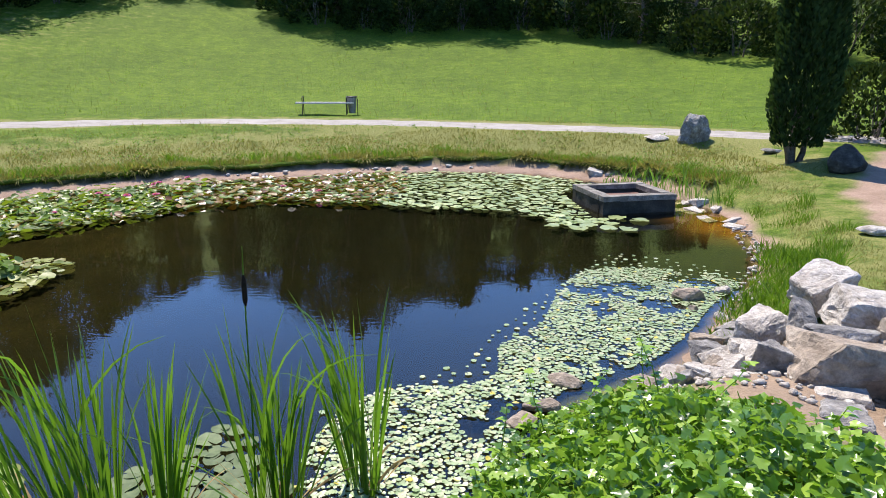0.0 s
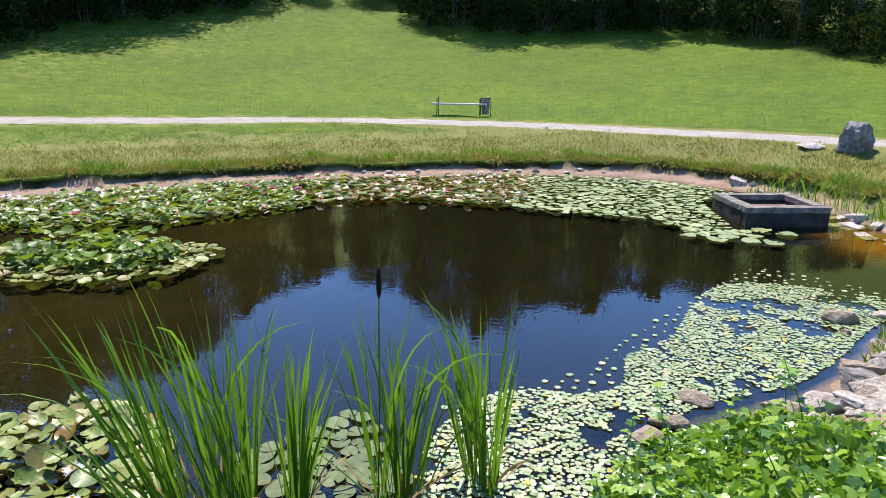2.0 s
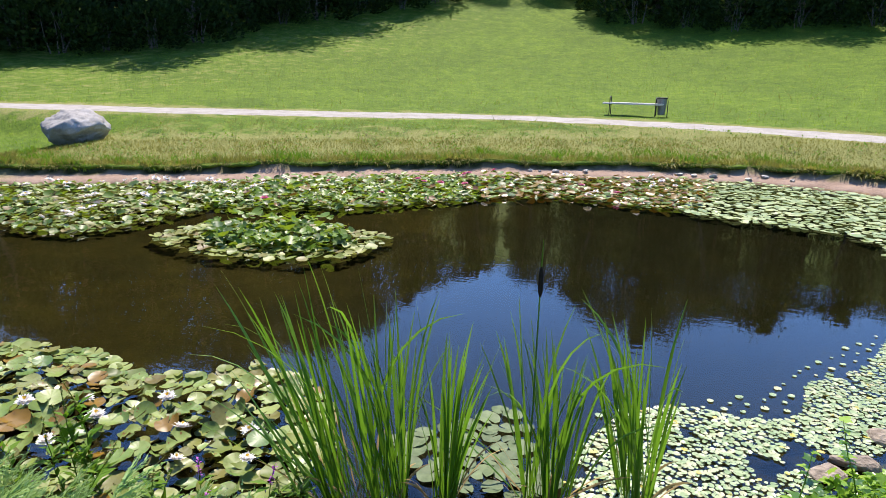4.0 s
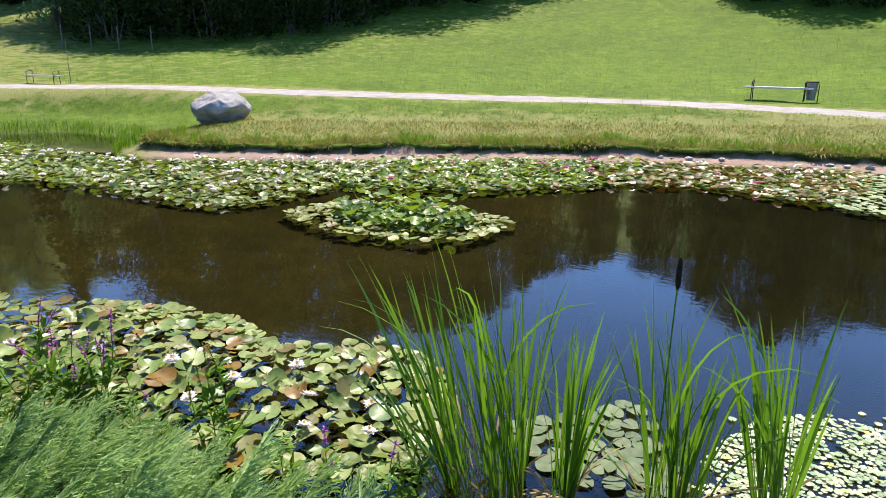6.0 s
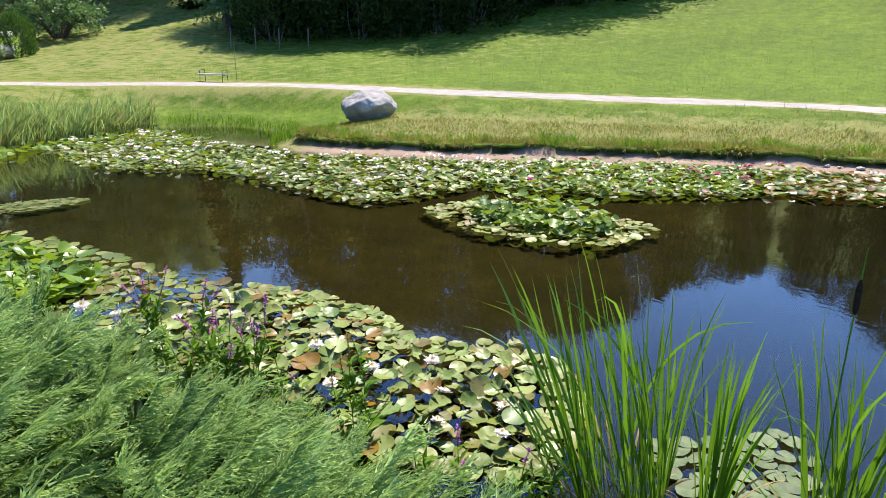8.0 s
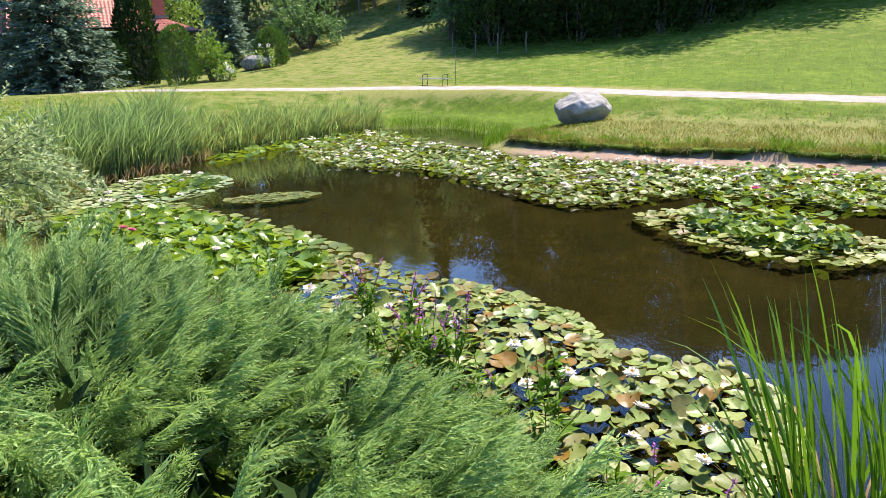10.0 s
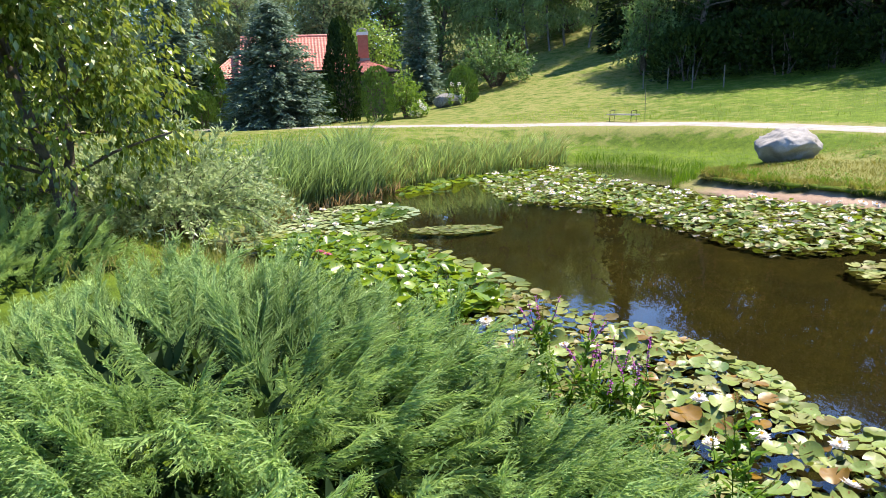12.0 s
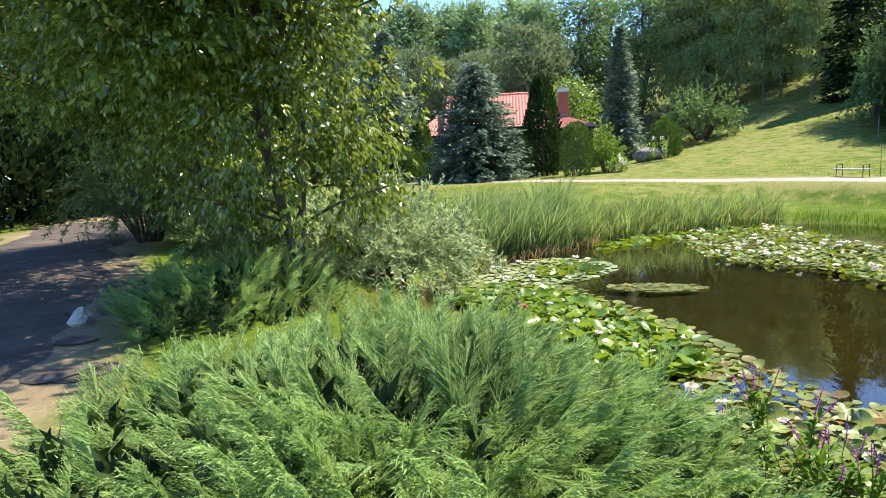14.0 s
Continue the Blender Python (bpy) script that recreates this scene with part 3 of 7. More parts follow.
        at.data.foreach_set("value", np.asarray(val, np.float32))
    return tagged(new("ground", me), "sunlit mown grass rising into a meadow round the pond", "ground", kind="structure")


def build_water():
    me = bpy.data.meshes.new("water")
    n = np.roll(SHORE, -1, 0) - np.roll(SHORE, 1, 0)
    n = np.stack([n[:, 1], -n[:, 0]], 1) / np.linalg.norm(n, axis=1)[:, None]
    grown = SHORE + n * 0.12
    bm = bmesh.new()
    bm.faces.new([bm.verts.new((px, py, 0.0)) for px, py in grown])
    bmesh.ops.triangulate(bm, faces=bm.faces[:])
    bmesh.ops.recalc_face_normals(bm, faces=bm.faces[:])
    if sum(f.normal.z for f in bm.faces) < 0:
        bmesh.ops.reverse_faces(bm, faces=bm.faces[:])
    bm.to_mesh(me)
    bm.free()
    me.materials.append(M["water"])
    ob = new("water", me)
    ob.visible_shadow = False
    return tagged(ob, "dark brown still pond water with sky and trees mirrored", "water", kind="structure")


def build_track(line, half, material, name, label, lift=0.015):
    d = np.gradient(line, axis=0)
    n = np.stack([-d[:, 1], d[:, 0]], 1) / np.linalg.norm(d, axis=1)[:, None]
    cols = np.linspace(-1, 1, 7)
    V = []
    for k, c in enumerate(cols):
        wv = half * c * (1 + 0.08 * np.sin(np.arange(len(line)) * 1.7 + k))
        q = line + n * wv[:, None]
        V.append(np.stack([q[:, 0], q[:, 1], height(q[:, 0], q[:, 1]) + lift * (1 - 2.2 * abs(c) ** 6) + 0.012], 1))
    V = np.stack(V, 1).reshape(-1, 3)
    m = len(cols)
    F = np.array([(i * m + j, i * m + j + 1, (i + 1) * m + j + 1, (i + 1) * m + j) for i in range(len(line) - 1) for j in range(m - 1)])
    return tagged(new(name, mesh_of(name, V, F, material, smooth=True)), label, "path", kind="structure")


build_ground()
build_water()
build_track(curve_through(TRACK[::2], 6), 0.85, M["gravel"], "gravel_path", "pale gravel footpath curving past the pond")


# ---- trees ----
def at_bearing(az, dist):
    """Plan point at a bearing, degrees to the left of +y from where the walk begins."""
    return -math.sin(radians(az)) * dist, math.cos(radians(az)) * dist


def stand(az, dist, turn=0.0, size=1.0, sink=0.05):
    x, y = at_bearing(az, dist)
    return pose(x, y, float(height(x, y)[0]) - sink, 0, 0, turn) @ Matrix.Diagonal((size, size, size, 1))


def limb_points(start, direction, length, n, r, droop=0.0):
    pts, p, d = [np.array(start, float)], np.array(start, float), np.array(direction, float)
    for _ in range(n):
        d = d + r.normal(size=3) * 0.12 + np.array([0, 0, -droop])
        d /= np.linalg.norm(d)
        p = p + d * length / n
        pts.append(p)
    return np.array(pts)


def broadleaf(name, label, h, spread, clear, leaves, leaf_size, mat, seed, bark="bark", clumps=60, droop=0.25, shape=1.0, stems=1, lean_to=(0, 0), boughs=(), far=False, whorl=0):
    """A tree of trunk, limbs and a crown of leaves gathered in clumps, with gaps."""
    r = np.random.default_rng(seed)
    tree = thing(name, label, "tree")
    wood, centres = [], []
    for s in range(stems):
        lean = r.normal(size=2) * 0.05 + (r.normal(size=2) * 0.25 if stems > 1 else 0)
        zt = np.linspace(-0.15, h * 0.80, 9)
        P = np.stack([lean[0] * zt + 0.02 * h * np.sin(zt * 1.1 + seed), lean[1] * zt + 0.02 * h * np.cos(zt * 0.9), zt], 1)
        R = (0.018 * h + 0.02) * (1.0 if stems == 1 else 0.45) * (0.34 if bark == "birch_bark" else 1.0) * (1 - 0.92 * (zt / h).clip(0, 1)) + 0.01
        wood.append(tube(P, R, 8))
        for k in range(clumps // stems):
            f = clear + (0.97 - clear) * r.uniform() ** 0.85
            a = r.uniform(0, 6.283)
            prof = math.sin(math.pi * min(1, (f - clear) / (1 - clear) * 0.86 + 0.14)) ** (0.7 * shape)
            reach = spread * (0.25 + 0.75 * prof) * r.uniform(0.45, 1.0)
            base = np.array([np.interp(f * h * 0.86, zt, P[:, 0]), np.interp(f * h * 0.86, zt, P[:, 1]), f * h * 0.86])
            dr = np.array([math.cos(a), math.sin(a), 0.45])
            L = limb_points(base, dr / np.linalg.norm(dr), reach, 4, r, 0.05)
            L = L + np.linspace(0, 1, 5)[:, None] * np.array([lean_to[0], lean_to[1], 0.0])
            if k % (2 if stems == 1 else 5) == 0:
                wood.append(tube(L, np.linspace((0.006 if stems == 1 else 0.0035) * h, 0.0018 * h, 5), 5))
            centres += [L[-1], L[3], L[2] * 0.5 + L[3] * 0.5]
    for bx, by, bz in boughs:
        L = limb_points((0.05 * bx, 0.05 * by, h * 0.42), (bx, by, bz - h * 0.42), math.dist((bx, by, bz), (0, 0, h * 0.42)), 6, r)
        L = L + np.linspace(0, 1, 7)[:, None] * (np.array([bx, by, bz]) - L[-1])
        wood.append(tube(L, np.linspace(0.034, 0.008, 7), 6))
        centres += [L[r.integers(3, 7)] + r.normal(size=3) * np.array([0.42, 0.42, 0.36]) for _ in range(40)]
    centres = np.array(centres)
    n = leaves
    idx = r.integers(0, len(centres), n)
    spread_c = (spread * 0.10 + 0.10 if far else spread * 0.15 + 0.14) if stems == 1 else spread * 0.05 + 0.06
    off = r.normal(size=(n, 3)) * spread_c * np.array([1, 1, 0.7])
    pts = centres[idx] + off
    out = off + 0.6 * (pts - np.array([0, 0, h * 0.55])) * 0.2
    d = out / (np.linalg.norm(out, axis=1, keepdims=True) + 1e-6)
    if whorl:
        pts, d = np.repeat(pts[:n // whorl], whorl, 0), np.repeat(d[:n // whorl], whorl, 0)
        n = len(pts)
        pts = pts + r.normal(size=(n, 3)) * leaf_size * 0.25
    d = d + r.normal(size=(n, 3)) * 0.6
    d[:, 2] -= droop * 2
    fr = rot_frames(d, roll=r.uniform(-1.2, 1.2, n))
    V, F = scatter(SHARD_V if far else KITE_V, SHARD_F if far else KITE_F, fr, pts, leaf_size * r.uniform(0.6, 1.3, (n, 1)) * np.array([[0.8 if whorl else 1.0, 1.0, 1.0]]))
    wv, wf = joined(wood)
    part("trunk", mesh_of("trunk", wv, wf, M[bark], smooth=True), None, tree)
    part("crown", mesh_of("crown", V, F, M[mat]), None, tree)
    return tree


def spruce_tree(name, label, h, spread, mat, seed, tiers=26, skirt=0.03, dense=1.0, category="tree", fine=1.0):
    """A conifer: whorls of drooping boughs clad in short sprays."""
    r = np.random.default_rng(seed)
    tree = thing(name, label, category)
    zt = np.linspace(-0.1, h * 0.98, 8)
    wv, wf = tube(np.stack([0 * zt, 0 * zt, zt], 1), 0.014 * h * (1.02 - zt / h) + 0.008, 8)
    pts, dirs = [], []
    for k in range(tiers):
        f = skirt + (0.985 - skirt) * (k / (tiers - 1)) ** 0.9
        rad = spread * (1 - f) ** (0.62 if dense > 2 else 0.85) * r.uniform(0.82, 1.12) + 0.03 * spread
        for b in range(int((7 + 6 * (1 - f)) * dense)):
            a = r.uniform(0, 6.283)
            reach = rad * r.uniform(0.75, 1.1)
            m = max(3, int(reach / (0.035 * h) * dense))
            s = np.linspace(0.15, 1, m)
            rise = 0.10 * s - 0.28 * s**2 + 0.10 * s**3 * (1 + f)
            p = np.stack([np.cos(a) * s * reach, np.sin(a) * s * reach, f * h + rise * reach], 1)
            for side in (-1, 0, 1):
                pts.append(p + r.normal(size=p.shape) * 0.012 * h)
                dd = np.stack([np.cos(a + side * 0.8) + 0 * s, np.sin(a + side * 0.8) + 0 * s, -0.25 + 0.35 * s * (side == 0)], 1)
                dirs.append(dd + r.normal(size=dd.shape) * 0.15)
    pts, dirs = np.concatenate(pts), np.concatenate(dirs)
    n = len(pts)
    fr = rot_frames(dirs, roll=r.uniform(-0.9, 0.9, n))
    V, F = scatter(KITE_V, KITE_F, fr, pts, fine * (0.055 * h + 0.08) * r.uniform(0.6, 1.25, (n, 1)) * np.array([[0.8, 1.0, 1.0]]))
    part("trunk", mesh_of("trunk", wv, wf, M["bark"], smooth=True), None, tree)
    part("crown", mesh_of("crown", V, F, M[mat]), None, tree)
    return tree


def dome_shrub(name, label, h, w, mat, seed, leaves, leaf_size, top=0.7, upright=0.7, rough=0.12, category="shrub", base=0.0, slim=1.0, loose=0.45):
    """A clipped or rounded shrub: upright sprays over a lumpy dome, on short stems. top: how blunt it is."""
    r = np.random.default_rng(seed)
    ob = thing(name, label, category)
    wood = []
    for _ in range(6):
        a = r.uniform(0, 6.283)
        wood.append(tube(limb_points((0.06 * w * math.cos(a), 0.06 * w * math.sin(a), -0.1), (0.25 * math.cos(a), 0.25 * math.sin(a), 1), h * (0.75 if h < 5 else 0.3), 5, r), np.linspace(0.03, 0.008, 6) * (0.5 + h / 3), 6))
    f = r.uniform(0, 1, leaves) ** 0.9
    a = r.uniform(0, 6.283, leaves)
    rad = 0.5 * w * np.clip(1 - f ** (1 / (1.001 - top) if top < 1 else 9), 0, 1) ** 0.5 * (0.72 + 0.28 * smooth01(0, 0.2, f))
    lump = 1 + rough * (np.sin(a * 5 + f * 7 + seed) + np.sin(a * 9 - f * 13) * 0.6)
    depth = 1 - 0.35 * r.uniform(0, 1, leaves) ** 2
    pts = np.stack([np.cos(a) * rad * lump * depth, np.sin(a) * rad * lump * depth, base * h + (1 - base) * f * h * (0.96 + 0.04 * lump)], 1)
    d = np.stack([np.cos(a), np.sin(a), upright * 2 + f], 1) + r.normal(size=(leaves, 3)) * loose
    fr = rot_frames(d, roll=r.uniform(-1.5, 1.5, leaves))
    big = leaf_size > 0.11
    V, F = scatter(KITE_V if big else LEAF_V, KITE_F if big else LEAF_F, fr, pts, leaf_size * r.uniform(0.6, 1.3, (leaves, 1)) * np.array([[slim, 1, 1]]))
    wv, wf = joined(wood)
    tagged(part("stem", mesh_of("stem", wv, wf, M["bark"], smooth=True), None, ob), kind="stuff")
    part("crown", mesh_of("crown", V, F, M[mat]), None, ob)
    return ob


def shoot_shrub(name, label, h, w, mat, seed, shoots, per, leaf, slim=0.5, category="shrub", lumps=0.16, flat=1.0, bare=0.35):
    """A loose shrub: arching shoots from the base out to a lumpy dome, each set with leaves towards its end."""
    r = np.random.default_rng(seed)
    ob = thing(name, label, category)
    wood, P, D = [], [], []
    for k in range(shoots):
        a, e = r.uniform(0, 6.283), math.asin(r.uniform(-0.05, 1))
        lump = 1 + lumps * (math.sin(3 * a + seed) + math.sin(5 * a + 4 * e + seed) + 0.6 * math.sin(9 * a - 5 * e)) * 0.6
        tip = np.array([0.5 * w * math.cos(a) * math.cos(e), 0.5 * w * math.sin(a) * math.cos(e), h * (0.08 + 0.92 * math.sin(max(e, 0)) ** flat)]) * lump * r.uniform(0.72, 1.04)
        base = np.array([tip[0] * 0.12, tip[1] * 0.12, -0.05])
        u = np.linspace(0, 1, 6)[:, None]
        up = np.array([0, 0, 0.28 * h * (1 - math.sin(max(e, 0)))])
        L = base * (1 - u) + tip * u + up * (4 * u * (1 - u)) + r.normal(size=(6, 3)) * 0.012 * h * u
        if k % 3 == 0:
            wood.append(tube(L, np.linspace(0.012, 0.003, 6) * (0.4 + h / 3), 4))
        t = bare + (1 - bare) * r.uniform(0, 1, per) ** 0.7
        p = np.stack([np.interp(t, u[:, 0], L[:, c]) for c in range(3)], 1)
        ax = L[-1] - L[-3]
        ax = ax / np.linalg.norm(ax)
        P.append(p)
        D.append(ax[None] * 0.75 + unit_rows(r, per) * 0.85 + np.array([0, 0, 0.15]))
    P, D = np.concatenate(P), np.concatenate(D)
    V, F = scatter(KITE_V, KITE_F, rot_frames(D, roll=r.uniform(-1.5, 1.5, len(P))), P, leaf * r.uniform(0.6, 1.3, (len(P), 1)) * np.array([[slim, 1, 1]]))
    tagged(part("stem", mesh_of("stem", *joined(wood), M["bark"], smooth=True), None, ob), kind="stuff")
    part("crown", mesh_of("crown", V, F, M[mat]), None, ob)
    return ob


def unit_rows(r, n):
    v = r.normal(size=(n, 3))
    return v / np.linalg.norm(v, axis=1, keepdims=True)


def crown_top(tree):
    """Height of a tree's tip over its foot."""
    me = [o for o in tree.children if o.name.startswith("crown")][0].data
    z = np.empty(len(me.vertices) * 3, np.float32)
    me.vertices.foreach_get("co", z)
    return float(np.percentile(z[2::3], 99.7))


def plant(ob, spots, group=""):
    """Puts the first of a kind at the first spot and copies at the rest."""
    ob.matrix_basis = spots[0]
    tagged(ob, group=group)
    for s in spots[1:]:
        c = copy_thing(ob, Matrix.Identity(4))
        c.matrix_basis = s
    return ob


# the wood on the slope: where its shade ends by bearing, and how high its tops stand over the mirrored eye
EDGE_AZ = [-40, -31, -23, -19, -15, -10, -5, 0, 4, 9, 14, 17, 24, 29, 36, 45, 52, 60, 64]
EDGE_D = [33.5, 34.5, 35.5, 37, 39, 43, 45.5, 44, 44, 47, 53, 58, 55, 50, 46, 40, 39.5, 40, 43]
TOP_AZ = [-40, -24, -21, -18, -15, -11, -7, -4, -2, 2, 5, 7, 10, 11.5, 16, 17.8, 19.7, 21.3, 22.2, 26, 27.5, 30, 32, 36, 52, 55, 57, 60, 63, 66, 80]
TOP_EL = [12.5, 13, 14.2, 15, 16.2, 17.4, 18.3, 18.4, 20, 19.8, 20.6, 22.3, 22.3, 19.3, 18.9, 17.6, 15.0, 17.3, 18, 18.4, 20.3, 20.8, 22.8, 23.7, 23.5, 22, 19.8, 19.7, 17.7, 17.7, 17]
r_wood = np.random.default_rng(11)


def tall_at(az, dist):
    """Height of a tree at a bearing and distance whose tip meets the skyline."""
    x, y = at_bearing(az, dist)
    return math.tan(radians(np.interp(az, TOP_AZ, TOP_EL))) * dist - 2.5 - float(height(x, y)[0])


def wood_rows(first, last, step, behind, scale, tree, gap=True, jitter=0.04):
    """Spots along the wood's edge, each tree as tall as the skyline there times scale; tall ones stand further back."""
    out, az, top = [], first, crown_top(tree)
    while az < last:
        a = az + r_wood.normal() * 0.5
        if not (gap and 18.3 < a < 21.6):
            d = np.interp(a, EDGE_AZ, EDGE_D) + behind
            d += 0.30 * max(0.0, tall_at(a, d) - 7.0) + r_wood.normal() * 0.5
            out.append(stand(a, d, r_wood.uniform(0, 360), max(0.15, tall_at(a, d) * scale * (1 + jitter * r_wood.normal()) / top)))
        az += step
    return out


def tops_at(rows, tree):
    """Spots for trees by bearing, distance and the angle at which the eye sees their tips."""
    top = crown_top(tree)
    return [stand(a, d, r_wood.uniform(0, 360), (2.5 + math.tan(radians(e)) * d - float(height(*at_bearing(a, d))[0])) / top) for a, d, e in rows]


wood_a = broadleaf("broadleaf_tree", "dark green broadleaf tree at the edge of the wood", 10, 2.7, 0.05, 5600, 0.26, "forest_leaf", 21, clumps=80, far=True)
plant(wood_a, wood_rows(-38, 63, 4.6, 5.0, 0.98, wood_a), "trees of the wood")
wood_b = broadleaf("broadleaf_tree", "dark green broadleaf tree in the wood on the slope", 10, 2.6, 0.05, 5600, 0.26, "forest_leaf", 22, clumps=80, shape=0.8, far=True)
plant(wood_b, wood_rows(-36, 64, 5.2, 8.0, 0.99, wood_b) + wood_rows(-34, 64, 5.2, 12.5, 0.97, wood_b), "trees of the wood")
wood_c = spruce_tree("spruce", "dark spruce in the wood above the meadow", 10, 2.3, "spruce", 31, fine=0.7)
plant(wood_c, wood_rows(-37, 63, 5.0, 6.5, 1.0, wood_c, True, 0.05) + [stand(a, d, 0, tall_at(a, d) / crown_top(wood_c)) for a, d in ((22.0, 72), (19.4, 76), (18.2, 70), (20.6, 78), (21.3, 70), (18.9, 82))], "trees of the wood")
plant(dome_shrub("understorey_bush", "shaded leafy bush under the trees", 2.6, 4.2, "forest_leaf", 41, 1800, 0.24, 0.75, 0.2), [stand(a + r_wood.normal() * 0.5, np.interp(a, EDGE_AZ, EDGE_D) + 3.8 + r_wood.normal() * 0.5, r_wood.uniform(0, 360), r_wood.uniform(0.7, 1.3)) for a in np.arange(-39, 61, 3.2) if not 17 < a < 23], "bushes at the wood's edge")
plant(shoot_shrub("hazel", "sunlit leafy bush at the corner of the wood", 6.5, 4.6, "mid_leaf", 42, 260, 26, 0.22, 0.9, "tree"), [stand(63.4, 47.0, 0, 0.95), stand(61.2, 45.5, 120, 0.7)], "bushes at the corner of the wood")

poplar = broadleaf("poplar", "tall light green poplar in the row behind the house", 10, 1.7, 0.03, 8000, 0.27, "light_leaf", 51, clumps=150, shape=0.55, droop=0.1, far=True)
plant(poplar, tops_at([(az, 70 + (k % 3) * 5, 12.1 + 0.5 * math.sin(k * 2.3)) for k, az in enumerate(np.arange(87.5, 112, 1.75))], poplar), "poplars behind the house")
limes = broadleaf("tall_tree", "tall dark green broadleaf tree behind the house", 10, 2.6, 0.04, 8000, 0.29, "mid_leaf", 53, clumps=120, shape=0.7, far=True)
plant(limes, tops_at([(az, 68 + (k % 2) * 6, 12.6 + 0.7 * math.sin(k * 1.9) + (1.0 if az < 79 else 0) - (0.9 if az > 80 else 0)) for k, az in enumerate(np.arange(64.5, 89, 2.5))] + [(a, 74, 11.0) for a in (113, 117, 121, 125)], limes), "tall trees behind the house")
birch = broadleaf("birch", "birch with a slim pale trunk on the upper lawn", 10, 2.0, 0.14, 8000, 0.22, "birch_leaf", 52, "birch_bark", 60, 0.5, 0.8, far=True)
plant(birch, tops_at([(72.6, 63, 13.3), (74.6, 64, 12.8), (70.8, 62, 12.6), (69.6, 63, 13.4), (67.4, 61, 13.2), (66.6, 64, 12.4), (76.4, 66, 12.2), (73.6, 67, 13.0)], birch), "birches on the upper lawn")
plant(spruce_tree("spruce", "slim dark spruce beside the birches", 10, 1.9, "spruce", 34, 26, 0.02, 1.4, fine=0.7), [stand(64.9, 58, 0, 1.25)])
pine = broadleaf("pine", "grey-green pine in the belt behind the house", 10, 2.1, 0.04, 8000, 0.27, "pine", 33, clumps=110, shape=0.6, droop=-0.2, far=True)
plant(pine, tops_at([(88.6, 61, 10.6), (86.9, 63, 9.6), (95.2, 60, 8.2), (98, 61, 9.0), (92.6, 62, 8.6), (104, 58, 9.5), (107.5, 60, 9.8)], pine), "pines behind the house")

# trees round the house
plant(spruce_tree("blue_spruce", "broad blue spruce beside the house", 6.9, 3.3, "blue_spruce", 61, 32, 0.0, 2.1, fine=0.55), [stand(93.0, 40.5)])
plant(spruce_tree("blue_spruce", "slim tall blue spruce behind the chimney", 9.0, 1.7, "blue_spruce", 62, 30, 0.02, 1.7, fine=0.6), [stand(81.3, 49)])
plant(spruce_tree("blue_spruce", "grey-green spruce at the end of the house", 9.4, 3.1, "blue_spruce", 63, 28, 0.03, 1.7, fine=0.6), [stand(100.3, 46, 0, 1.05)])
plant(dome_shrub("thuja", "dark columnar thuja against the house wall", 5.9, 2.3, "cypress", 64, 5200, 0.22, 0.45, 0.9), [stand(87.6, 42)])
plant(dome_shrub("thuja", "clipped dome of green thuja", 2.2, 1.95, "thuja", 65, 3600, 0.14, 0.75, 0.9, 0.06), [stand(98.7, 43), stand(89.7, 41.5, 40, 1.15), stand(77.9, 46.5, 80, 1.05)], "clipped thujas")
plant(dome_shrub("thuja", "clipped column of green thuja by the path", 3.0, 1.8, "thuja", 66, 3600, 0.14, 0.8, 0.9, 0.06), [stand(84.9, 39.5)])
plant(shoot_shrub("garden_shrub", "yellow-green garden shrub beside the thuja", 3.0, 2.5, "lime_leaf", 67, 150, 24, 0.15, 0.8), [stand(82.6, 41)])
plant(shoot_shrub("garden_shrub", "broad rounded green shrub on the slope", 3.9, 5.8, "mid_leaf", 68, 330, 26, 0.2, 0.9), [stand(75.2, 52)])
plant(broadleaf("garden_tree", "light green tree behind the chimney", 7, 2.8, 0.1, 3600, 0.22, "lime_leaf", 69), [stand(85, 55)])
plant(dome_shrub("thuja", "dark green thuja beside the clipped dome", 3.9, 1.8, "thuja", 70, 3600, 0.18, 0.5, 0.9), [stand(97.6, 45)])

# the dark cypress on the far right bank
CYP = (7.38, 14.25)
plant(dome_shrub("cypress", "tall dark upright cypress on short bare trunks", 5.6, 1.22, "cypress", 71, 17000, 0.12, 0.62, 1.1, 0.10, "tree", 0.06),
      [pose(CYP[0], CYP[1], float(height(*CYP)[0]))])
plant(dome_shrub("garden_shrub", "loose dark leafy shrub behind the boulder", 1.7, 3.0, "forest_leaf", 72, 3600, 0.16, 0.75, 0.3, 0.2), [pose(10.7, 17.2, float(height(10.7, 17.2)[0])), pose(13.2, 16.2, float(height(13.2, 16.2)[0]), 0, 0, 70)])

